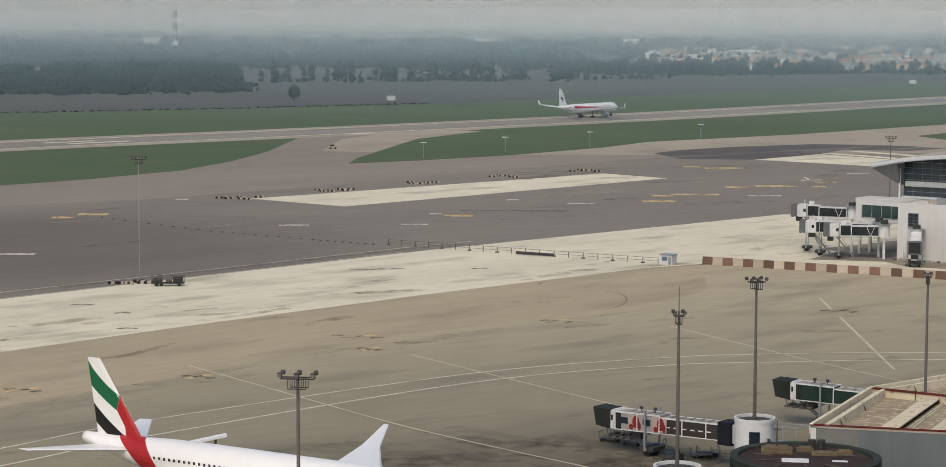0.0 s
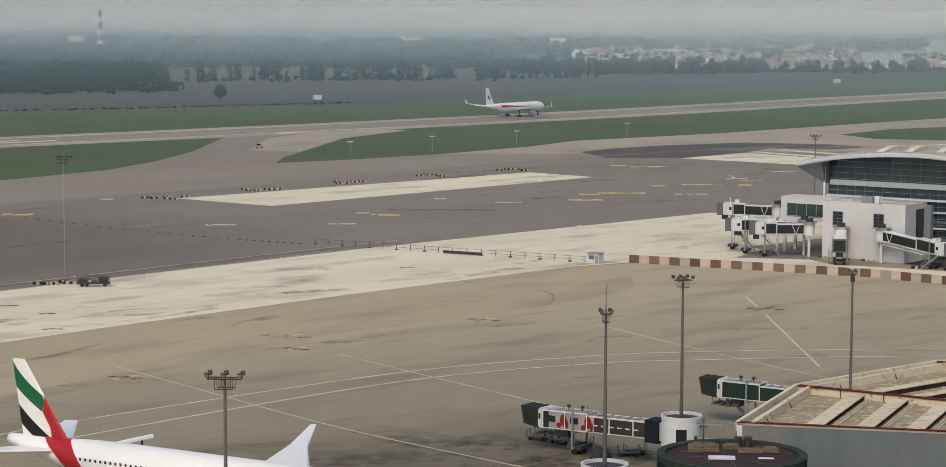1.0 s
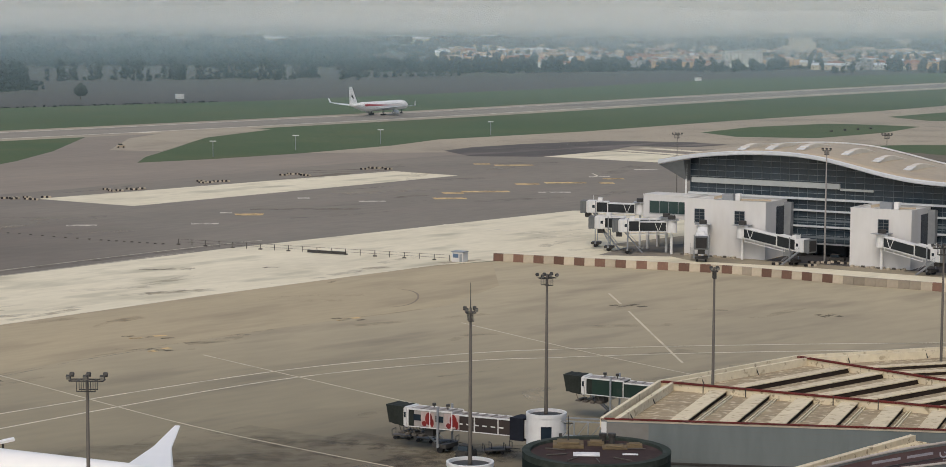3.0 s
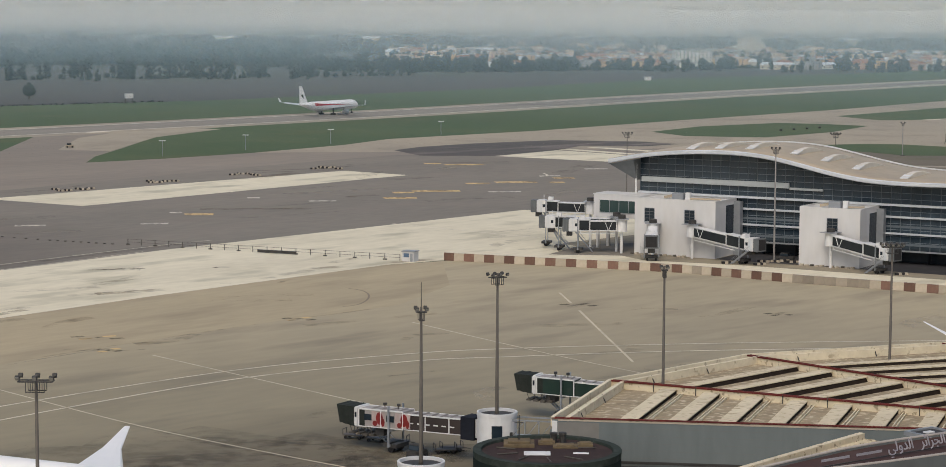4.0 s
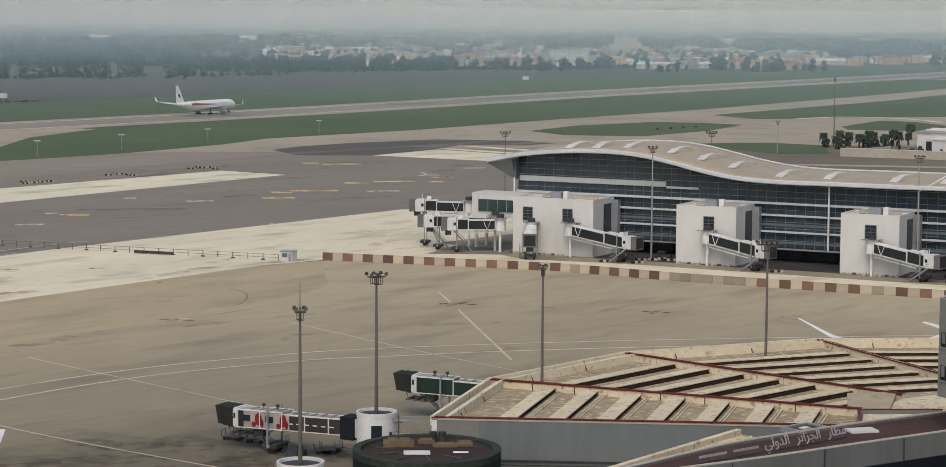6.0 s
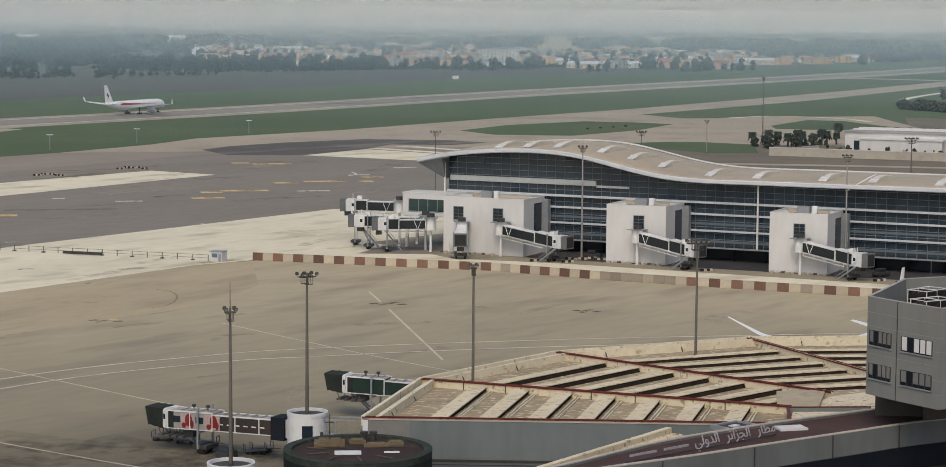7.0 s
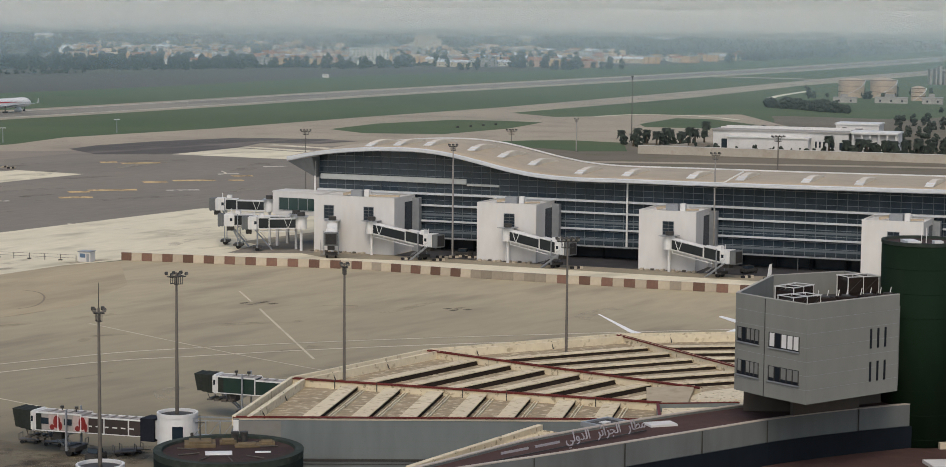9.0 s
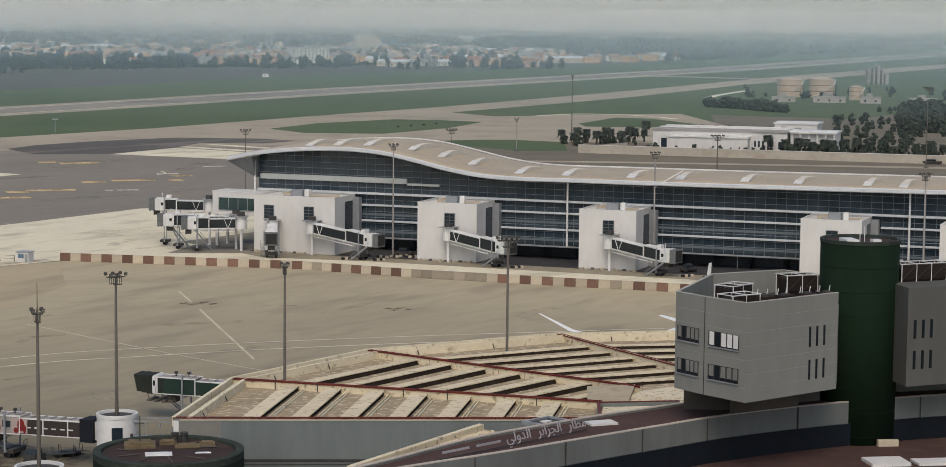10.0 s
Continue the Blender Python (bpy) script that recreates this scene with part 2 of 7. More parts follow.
def scuff_material(name, colour, most, size=3.0, lo=0.2, hi=0.36):
    """Rubber and oil rubbed thinly into a pavement: broken patches that let the surface show."""
    m = bpy.data.materials.new(name)
    m.use_nodes = True
    n, l = m.node_tree.nodes, m.node_tree.links
    p, out = n["Principled BSDF"], n["Material Output"]
    p.inputs["Base Color"].default_value, p.inputs["Roughness"].default_value = (*colour, 1), 0.9
    tc, ns, ns2, mr, mul, t, x = n.new("ShaderNodeTexCoord"), n.new("ShaderNodeTexNoise"), n.new("ShaderNodeTexNoise"), n.new("ShaderNodeMapRange"), n.new("ShaderNodeMath"), n.new("ShaderNodeBsdfTransparent"), n.new("ShaderNodeMixShader")
    ns.inputs["Scale"].default_value, ns.inputs["Detail"].default_value = 1 / size, 6
    ns2.inputs["Scale"].default_value, ns2.inputs["Detail"].default_value = 0.2 / size, 3
    l.new(tc.outputs["Object"], ns.inputs["Vector"]), l.new(tc.outputs["Object"], ns2.inputs["Vector"])
    mul.operation = "MULTIPLY"
    l.new(ns.outputs[0], mul.inputs[0]), l.new(ns2.outputs[0], mul.inputs[1])
    mr.inputs["From Min"].default_value, mr.inputs["From Max"].default_value, mr.inputs["To Max"].default_value = lo, hi, most
    l.new(mul.outputs[0], mr.inputs["Value"]), l.new(mr.outputs[0], x.inputs[0])
    l.new(t.outputs[0], x.inputs[1]), l.new(p.outputs[0], x.inputs[2]), l.new(x.outputs[0], out.inputs["Surface"])
    return m


SCUFF = scuff_material("rubber_scuff", (0.10, 0.085, 0.062), 0.24)
SCUFF_BROWN = scuff_material("brown_scuff", (0.22, 0.16, 0.09), 0.35, 4.0)
WORN_YELLOW = scuff_material("worn_yellow_paint", (0.66, 0.47, 0.23), 0.9, 1.6, 0.1, 0.27)
WORN_WHITE = scuff_material("worn_white_paint", (0.66, 0.61, 0.52), 0.85, 1.6, 0.1, 0.27)
WORN_DARK = scuff_material("worn_dark_paint", (0.12, 0.095, 0.06), 0.8, 1.2, 0.14, 0.3)
DUST = scuff_material("pale_dust", (0.50, 0.44, 0.33), 0.35, 3.5)


def tint_round_part(m, cx, cy, r0, r1, tint, amount):
    """Multiplies a tint into a round, ragged-edged part of a pavement."""
    n, l = m.node_tree.nodes, m.node_tree.links
    p = n["Principled BSDF"]
    src = p.inputs["Base Color"].links[0].from_socket
    tc, sh, ln, ns, ad, mr, mx = n.new("ShaderNodeTexCoord"), n.new("ShaderNodeVectorMath"), n.new("ShaderNodeVectorMath"), n.new("ShaderNodeTexNoise"), n.new("ShaderNodeMath"), n.new("ShaderNodeMapRange"), n.new("ShaderNodeMix")
    sh.operation, ln.operation, ad.operation, mx.data_type, mx.blend_type = "SUBTRACT", "LENGTH", "MULTIPLY_ADD", "RGBA", "MULTIPLY"
    sh.inputs[1].default_value = (cx, cy, 0)
    ns.inputs["Scale"].default_value, ns.inputs["Detail"].default_value = 0.03, 5
    l.new(tc.outputs["Object"], sh.inputs[0]), l.new(sh.outputs[0], ln.inputs[0]), l.new(tc.outputs["Object"], ns.inputs["Vector"])
    ad.inputs[1].default_value = 40.0
    l.new(ns.outputs[0], ad.inputs[0]), l.new(ln.outputs["Value"], ad.inputs[2])
    mr.inputs["From Min"].default_value, mr.inputs["From Max"].default_value = r0 + 20, r1 + 20
    mr.inputs["To Min"].default_value, mr.inputs["To Max"].default_value = amount, 0.0
    l.new(ad.outputs[0], mr.inputs["Value"]), l.new(mr.outputs[0], mx.inputs[0]), l.new(src, mx.inputs[6])
    mx.inputs[7].default_value = (*tint, 1)
    l.new(mx.outputs[2], p.inputs["Base Color"])


# Left apron: browner pavement, with lens vignetting put into the colour too.
tint_round_part(ASPHALT, -210, 560, 55, 120, (0.72, 0.70, 0.70), 1.0)
tint_round_part(APRON, -22, 296, 18, 52, (0.60, 0.59, 0.60), 0.9)
tint_round_part(APRON, 35, 300, 140, 182, (0.87, 0.875, 0.89), 1.0)
tint_round_part(APRON, -15, 270, 62, 160, (0.69, 0.70, 0.695), 1.0)
BARK = mat("bark", (0.10, 0.075, 0.05), (0.06, 0.05, 0.038), 1.0, 0.4, 3)
LEAF = island_mat("foliage", (0.026, 0.035, 0.027), (0.044, 0.055, 0.041))
# Leaf colour of the far trees, with some blue haze put into it.
LEAF_FAR = island_mat("haze_tinted_foliage", (0.010, 0.018, 0.016), (0.018, 0.029, 0.024), size=6)
FAR_HOUSE = island_mat("far_house_walls", (0.50, 0.35, 0.24), (0.42, 0.32, 0.24), size=4, vary=0.4)
BEIGE_BLOCK = mat("tan_barrier", (0.30, 0.26, 0.205), (0.25, 0.215, 0.17), 0.8, 0.8, 4, stain=(0.2, 0.17, 0.13), stain_size=1.6, per_object=0.3)
SOFFIT = mat("grey_soffit", (0.13, 0.14, 0.145), (0.10, 0.11, 0.115), 0.6, 1, 6)
RIM_GREY = mat("drum_rim", (0.040, 0.052, 0.045), (0.026, 0.034, 0.029), 0.85, 1, 5, spec=0.1, stain=(0.09, 0.10, 0.09), stain_size=1.5, stain_amount=0.4)
BRIDGE_GREEN = mat("bridge_green", (0.012, 0.034, 0.026), (0.009, 0.025, 0.02), 0.6, 1, 5, stain=(0.05, 0.06, 0.05), stain_size=2)
BRIDGE_DARK = mat("bridge_dark_panels", (0.05, 0.038, 0.034), (0.035, 0.028, 0.026), 0.6, 1, 5)
BRIDGE_GREY = mat("bridge_grey_panels", (0.38, 0.36, 0.34), (0.25, 0.235, 0.225), 0.6, 1, 4, spread=1.0, stain=(0.14, 0.12, 0.11), stain_size=1.4, stain_amount=0.6)
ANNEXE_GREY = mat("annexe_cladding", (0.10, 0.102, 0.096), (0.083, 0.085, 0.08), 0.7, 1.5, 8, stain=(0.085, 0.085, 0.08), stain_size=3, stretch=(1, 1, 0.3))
BELLOWS = mat("dark_bellows", (0.030, 0.035, 0.031), (0.019, 0.023, 0.020), 0.85, 0.4, 2, spec=0.15)
SHROUD = mat("navy_shroud", (0.016, 0.019, 0.028), (0.011, 0.013, 0.019), 0.8, 0.5, 3, spec=0.15)
APRON_GREY = mat("grey_apron", (0.33, 0.285, 0.20), (0.235, 0.206, 0.152), 0.8, 3, 45, spread=1.0, stain=(0.15, 0.135, 0.11), stain_size=12, stain_amount=0.6, stretch=(0.3, 1, 1), turn=-45)
PARAPET = mat("pale_parapet", (0.72, 0.65, 0.49), (0.57, 0.505, 0.37), 0.8, 0.8, 5, edge=(0.58, 0.68), stain=(0.27, 0.21, 0.13), stain_size=1.1, stain_amount=0.6)
HOUSE_WALLS = [mat("house_wall_" + k, c, tuple(v * 0.85 for v in c), 0.8, 2, 10) for k, c in (("white", (0.64, 0.60, 0.53)), ("cream", (0.56, 0.47, 0.35)), ("ochre", (0.56, 0.35, 0.19)), ("grey", (0.38, 0.36, 0.34)), ("pink", (0.54, 0.33, 0.24)))]
TILE_RED = mat("roof_tile_red", (0.36, 0.15, 0.085), (0.27, 0.115, 0.07), 0.9, 1.5, 8)
ROOF_GREY = mat("flat_roof_grey", (0.34, 0.33, 0.31), (0.27, 0.26, 0.25), 0.9, 1.5, 8)
TOWN = mat("town_ground", (0.36, 0.275, 0.21), (0.26, 0.21, 0.165), 1.0, 8, 60, spread=1.0, stain=(0.11, 0.12, 0.08), stain_size=40, stain_amount=0.7)
TANK = mat("tank_paint", (0.50, 0.385, 0.285), (0.43, 0.335, 0.25), 0.6, 2, 9, stain=(0.33, 0.25, 0.18), stain_size=4)


def haze_sheet_material(strength, tint):
    """Stand-in haze sheet: mostly see-through, scatters a little, fading at foot and top."""
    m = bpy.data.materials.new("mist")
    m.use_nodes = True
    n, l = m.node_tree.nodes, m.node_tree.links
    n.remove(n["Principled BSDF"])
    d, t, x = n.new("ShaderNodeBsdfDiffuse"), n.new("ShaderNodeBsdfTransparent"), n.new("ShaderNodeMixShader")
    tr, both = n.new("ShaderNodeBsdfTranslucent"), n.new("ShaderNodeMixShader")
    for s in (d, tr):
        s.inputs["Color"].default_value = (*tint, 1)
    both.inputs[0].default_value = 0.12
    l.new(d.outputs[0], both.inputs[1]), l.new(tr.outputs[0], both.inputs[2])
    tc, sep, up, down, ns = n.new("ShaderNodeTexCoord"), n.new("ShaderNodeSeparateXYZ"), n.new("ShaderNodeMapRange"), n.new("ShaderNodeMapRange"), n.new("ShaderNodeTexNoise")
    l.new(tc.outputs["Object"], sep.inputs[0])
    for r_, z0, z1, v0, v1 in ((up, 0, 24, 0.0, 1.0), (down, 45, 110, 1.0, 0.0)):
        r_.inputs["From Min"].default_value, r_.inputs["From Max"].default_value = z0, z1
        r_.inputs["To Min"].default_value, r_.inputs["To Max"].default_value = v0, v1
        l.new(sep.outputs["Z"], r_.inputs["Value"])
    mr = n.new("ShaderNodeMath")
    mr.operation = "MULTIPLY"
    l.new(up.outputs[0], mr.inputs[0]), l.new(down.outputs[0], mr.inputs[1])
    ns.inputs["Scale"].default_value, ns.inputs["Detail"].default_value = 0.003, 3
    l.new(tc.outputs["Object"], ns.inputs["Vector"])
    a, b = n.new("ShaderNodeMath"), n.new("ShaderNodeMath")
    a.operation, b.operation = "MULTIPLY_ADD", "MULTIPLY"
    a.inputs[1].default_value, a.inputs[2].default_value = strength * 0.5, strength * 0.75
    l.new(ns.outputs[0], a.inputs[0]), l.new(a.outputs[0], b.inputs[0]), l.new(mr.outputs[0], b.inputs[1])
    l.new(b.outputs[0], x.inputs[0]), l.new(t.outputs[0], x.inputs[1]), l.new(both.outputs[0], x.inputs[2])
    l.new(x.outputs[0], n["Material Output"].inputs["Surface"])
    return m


PANE = mat("facade_pane", (0.014, 0.026, 0.037), (0.043, 0.064, 0.084), 0.1, 3.0, 9, spread=1.0, spec=0.5, per_object=0.12)
PANE_REST = island_mat("facade_panes", (0.014, 0.026, 0.037), (0.043, 0.064, 0.084), 0.1, 3.0, 0.12)
# distance, strength and painted haze tint of the sheets round the camera
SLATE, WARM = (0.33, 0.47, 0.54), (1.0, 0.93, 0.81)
HAZE_SHEETS = ((930, 0.07, SLATE), (1180, 0.12, SLATE), (1400, 0.19, SLATE), (1900, 0.24, SLATE), (2150, 0.24, (0.46, 0.58, 0.63)), (2600, 0.28, (0.63, 0.67, 0.66)), (3200, 0.38, (0.84, 0.82, 0.77)), (3900, 0.5, WARM), (4600, 0.7, WARM))


# ---- small building tools ----
def link(name, bm, material, parent=None, label="", smooth=False):
    me = bpy.data.meshes.new(name)
    if smooth:
        for f in bm.faces:
            f.smooth = True
    bm.to_mesh(me)
    bm.free()
    me.materials.append(material)
    ob = new(name, me)
    if parent:
        ob.parent = parent
    if label:
        ob["label"] = label
    return ob


def part(name, bm, material, parent, label="", smooth=False):
    return link(name, bm, material, parent, label, smooth)


def thing(name, m, label, category, group="", kind=""):
    ob = new(name)
    ob.matrix_world = m
    return tagged(ob, label, category, group, kind)


def same(name, ob, parent, m):
    """One more part on the mesh of another."""
    o = new(name, ob.data)
    o.parent = parent
    o.matrix_local = m
    return o


def box(bm, x0, x1, y0, y1, z0, z1, m=None):
    vs = [bm.verts.new(Vector(c)) for c in product((x0, x1), (y0, y1), (z0, z1))]
    if m:
        for v in vs:
            v.co = m @ v.co
    for q in ((0, 1, 3, 2), (4, 6, 7, 5), (0, 4, 5, 1), (2, 3, 7, 6), (0, 2, 6, 4), (1, 5, 7, 3)):
        bm.faces.new([vs[i] for i in q])
    return vs


def beam(bm, a, b, w, h=None):
    """A bar of section w x h from a to b."""
    a, b = Vector(a), Vector(b)
    h = h or w
    m = Matrix.Translation(a) @ (b - a).to_track_quat("Y", "Z").to_matrix().to_4x4()
    return box(bm, -w / 2, w / 2, 0, (b - a).length, -h / 2, h / 2, m)


def tube(bm, rings, n=12, m=None, caps=True):
    """A body of round rings (x, y, z, rx, rz) along y, or (z, r) along z when two numbers are given."""
    loops = []
    for r in rings:
        pts = []
        for i in range(n):
            a = 2 * math.pi * i / n
            if len(r) == 2:
                p = Vector((r[1] * math.cos(a), r[1] * math.sin(a), r[0]))
            else:
                p = Vector((r[0] + r[3] * math.cos(a), r[1], r[2] + r[4] * math.sin(a)))
            pts.append(bm.verts.new(m @ p if m else p))
        loops.append(pts)
    for p, q in zip(loops, loops[1:]):
        for i in range(n):
            bm.faces.new((p[i], p[(i + 1) % n], q[(i + 1) % n], q[i]))
    if caps:
        bm.faces.new(loops[0][::-1]), bm.faces.new(loops[-1])
    bmesh.ops.recalc_face_normals(bm, faces=bm.faces)


def prism(bm, pts, z0, z1):
    """An upright prism over a plan outline."""
    lo = [bm.verts.new((x, y, z0)) for x, y in pts]
    hi = [bm.verts.new((x, y, z1)) for x, y in pts]
    bm.faces.new(lo[::-1]), bm.faces.new(hi)
    n = len(pts)
    for i in range(n):
        bm.faces.new((lo[i], lo[(i + 1) % n], hi[(i + 1) % n], hi[i]))
    bmesh.ops.recalc_face_normals(bm, faces=bm.faces)


def wall_strip(bm, pts, thick, z0, z1):
    """A wall of that thickness along an open line in plan."""
    pts = [Vector(p).to_2d() for p in pts]
    left, right = [], []
    for i, p in enumerate(pts):
        d = (pts[min(i + 1, len(pts) - 1)] - pts[max(i - 1, 0)]).normalized()
        nrm = Vector((-d.y, d.x)) * thick / 2
        left.append(p + nrm), right.append(p - nrm)
    prism(bm, [tuple(p) for p in left + right[::-1]], z0, z1)


def sheet(name, pts, z, material, label, category):
    """A level paved or planted area; its edge is a low step down to the ground."""
    bm = bmesh.new()
    top = [bm.verts.new((x, y, z)) for x, y in pts]
    f = bm.faces.new(top)
    f.normal_update()
    if f.normal.z < 0:
        f.normal_flip()
    bmesh.ops.triangulate(bm, faces=bm.faces, ngon_method="EAR_CLIP")
    return tagged(link(name, bm, material), label, category, kind="structure")


def smooth_line(pts, n=8):
    """Points along a rounded line through pts."""
    out = []
    p = [Vector(q) for q in pts]
    for i in range(len(p) - 1):
        a, b, c, d = p[max(i - 1, 0)], p[i], p[i + 1], p[min(i + 2, len(p) - 1)]
        for k in range(n):
            t = k / n
            out.append(0.5 * (2 * b + (c - a) * t + (2 * a - 5 * b + 4 * c - d) * t * t + (3 * b - a - 3 * c + d) * t ** 3))
    return out + [p[-1]]


def ribbon(name, pts, width, z, material, label, category, n=8):
    """A painted line or road of one width."""
    line = smooth_line([(*p, 0) for p in pts], n)
    bm = bmesh.new()
    prev = None
    for i, p in enumerate(line):
        d = (line[min(i + 1, len(line) - 1)] - line[max(i - 1, 0)]).normalized()
        s = Vector((-d.y, d.x, 0)) * width / 2
        cur = (bm.verts.new((p.x - s.x, p.y - s.y, z)), bm.verts.new((p.x + s.x, p.y + s.y, z)))
        if prev:
            bm.faces.new((prev[0], cur[0], cur[1], prev[1]))
        prev = cur
    return tagged(link(name, bm, material), label, category, kind="structure")


def clumps(rng, centres, radii, squash=0.8):
    """Vertices and faces of many ragged leaf clumps."""
    phi = (1 + 5 ** 0.5) / 2
    base = np.array([(-1, phi, 0), (1, phi, 0), (-1, -phi, 0), (1, -phi, 0), (0, -1, phi), (0, 1, phi), (0, -1, -phi), (0, 1, -phi), (phi, 0, -1), (phi, 0, 1), (-phi, 0, -1), (-phi, 0, 1)]) / 1.9
    tri = np.array([(0, 11, 5), (0, 5, 1), (0, 1, 7), (0, 7, 10), (0, 10, 11), (1, 5, 9), (5, 11, 4), (11, 10, 2), (10, 7, 6), (7, 1, 8), (3, 9, 4), (3, 4, 2), (3, 2, 6), (3, 6, 8), (3, 8, 9), (4, 9, 5), (2, 4, 11), (6, 2, 10), (8, 6, 7), (9, 8, 1)])
    n = len(centres)
    v = base[None] * (1 + rng.uniform(-0.35, 0.35, (n, 12, 1))) * np.asarray(radii)[:, None, None]
    v[:, :, 2] *= squash
    v += np.asarray(centres)[:, None, :]
    f = tri[None] + 12 * np.arange(n)[:, None, None]
    return v.reshape(-1, 3), f.reshape(-1, 3)


def mesh_from(name, v, f, material, parent=None):
    me = bpy.data.meshes.new(name)
    me.from_pydata(v.tolist(), [], f.tolist())
    me.materials.append(material)
    ob = new(name, me)
    if parent:
        ob.parent = parent
    return ob


# ---- ground: fields, airfield grass, runway, taxiways, aprons ----
ground = sheet("ground", [(-14000, -3000), (14000, -3000), (14000, 16000), (-14000, 16000)], 0.0, FIELD, "dull green and brown fields reaching to the hazy horizon", "ground")
sheet("grass", [(-900, 100), (-900, 900), (-460, 1256), (-333, 1342), (-200, 1455), (-14, 1682), (151, 1948), (330, 2100), (725, 2598), (1358, 3490), (1900, 4300), (2300, 4300), (1200, 1900), (700, 900), (700, 100)], 0.03, GRASS, "mown airfield grass with worn dry patches", "grass")
RWY = [(-1100, 60), (-700, 560), (-354, 965), (-223, 1110), (-57, 1312), (121, 1556), (278, 1756), (480, 2012), (700, 2310), (1180, 3010), (1900, 4080)]
ribbon("runway_shoulder", RWY, 72, 0.06, TAXI, "pale paved shoulders of the runway", "runway")
ribbon("runway", RWY, 46, 0.10, RUNWAY, "long straight grey asphalt runway with rubber stains", "runway")
for off in (21.5, -21.5):
    ribbon("runway_edge_line", [(x - 0.79 * off, y + 0.61 * off) for x, y in RWY], 2.0, 0.13, PAINT_LINE, "worn white edge line of the runway", "road marking")

for a, b in (((-341, 987), (-322, 1008)), ((-327, 984), (-305, 1010)), ((-212, 1083), (-204, 1094))):
    ribbon("runway_marking", [a, b], 5, 0.135, PAINT_LINE, "white touchdown bar painted on the runway", "road marking", 2)

# brownish taxiway belt and the link to the runway
sheet("taxiway_belt", [(-420, 420), (-276, 751), (-253, 785), (-231, 832), (-224, 883), (-223, 945), (-232, 1060), (-215, 1135), (-139, 1200), (-139, 1167), (-161, 1117), (-173, 1052), (-174, 970), (-176, 914), (-173, 880), (-146, 904), (-112, 944), (-77, 1000), (-9, 1090), (60, 1060), (130, 1000), (0, 850), (-240, 620)], 0.05, ASPHALT_BROWN, "weathered brown-grey asphalt taxiway beside the apron", "taxiway")
sheet("taxiway", [(-112, 944), (-77, 1000), (-59, 1046), (12, 1120), (98, 1235), (197, 1358), (375, 1614), (594, 1949), (947, 2432), (881, 2260), (503, 1745), (345, 1494), (265, 1385), (192, 1288), (210, 1243), (240, 1250), (261, 1264), (330, 1275), (320, 1100), (280, 1000), (204, 1009), (183, 1027), (163, 1027), (60, 985), (-20, 960)], 0.07, TAXI, "pale tan taxiway curving away from the apron", "taxiway")
sheet("link_taxiway_pale", [(-200, 955), (-176, 950), (-172, 1050), (-150, 1120), (-190, 1130), (-208, 1040)], 0.085, TAXI, "pale worn surface of the link to the runway", "taxiway")
sheet("grass_island", [(72, 1117), (101, 1169), (148, 1209), (174, 1199), (194, 1183), (166, 1124), (126, 1075), (87, 1082)], 0.11, GRASS, "lens-shaped island of short grass between taxiways", "grass")
sheet("grass_verge", [(242, 1139), (245, 1168), (280, 1231), (298, 1219), (310, 1160), (274, 1128)], 0.11, GRASS, "small grass verge between paved areas", "grass")
sheet("grass_strip", [(163, 1027), (183, 1027), (204, 1009), (194, 950), (172, 950), (159, 971)], 0.11, GRASS, "narrow grass strip behind the concourse", "grass")
sheet("service_yard", [(130, 1000), (159, 971), (172, 950), (194, 950), (204, 1009), (240, 1040), (300, 1110), (330, 1200), (345, 1262), (420, 1215), (640, 1500), (760, 1300), (600, 700), (140, 720), (60, 800), (60, 960)], 0.065, EARTH, "bare brown earth and service roads behind the concourse", "ground")
ribbon("service_road", [(120, 890), (195, 880), (335, 842), (480, 800)], 9, 0.10, TAXI, "pale service road along the white wall", "road")
# aprons
sheet("apron_dark", [(-420, 420), (-248, 674), (-207, 707), (-170, 755), (-103, 863), (-49, 936), (-7, 934), (60, 930), (140, 800), (140, 560), (40, 600), (4, 686), (-72, 592), (-89, 571), (-169, 458), (-330, 230)], 0.09, ASPHALT, "dark grey asphalt apron with faint oil and tyre marks", "apron")
sheet("apron_fresh", [(-52, 965), (-41, 989), (-17, 1016), (23, 1044), (63, 1036), (79, 1019), (61, 1001), (33, 1004), (21, 971), (-7, 931), (-39, 931)], 0.12, ASPHALT_FRESH, "fresh almost black asphalt patch", "apron")
sheet("concrete_strip", [(-330, 230), (-169, 458), (-89, 571), (-72, 592), (4, 686), (30, 690), (100, 620), (230, 540), (230, 418), (118, 481), (69, 508), (42, 528), (-15, 550), (-31, 538), (-78, 479), (-118, 424), (-143, 387), (-245, 235)], 0.13, CONCRETE, "pale stained concrete paving in a long strip", "apron")
sheet("concrete_stand", [(-174, 713), (-65, 844), (-39, 824), (-137, 690)], 0.13, CONCRETE, "pale concrete aircraft stand in the dark apron", "apron")
sheet("concrete_patch", [(-7, 931), (21, 971), (57, 936), (42, 900)], 0.14, CONCRETE, "pale concrete patch near the fresh asphalt", "apron")
sheet("stand_asphalt", [(14, 590), (34, 551.5), (60, 541), (199.6, 459), (240, 470), (60, 640)], 0.15, APRON_GREY, "oil-darkened asphalt in front of the concourse", "apron")
sheet("stand_patch", [(10, 563), (19, 585), (33.7, 592), (32.1, 561)], 0.165, ASPHALT, "dark asphalt patch under the end bridges", "apron")
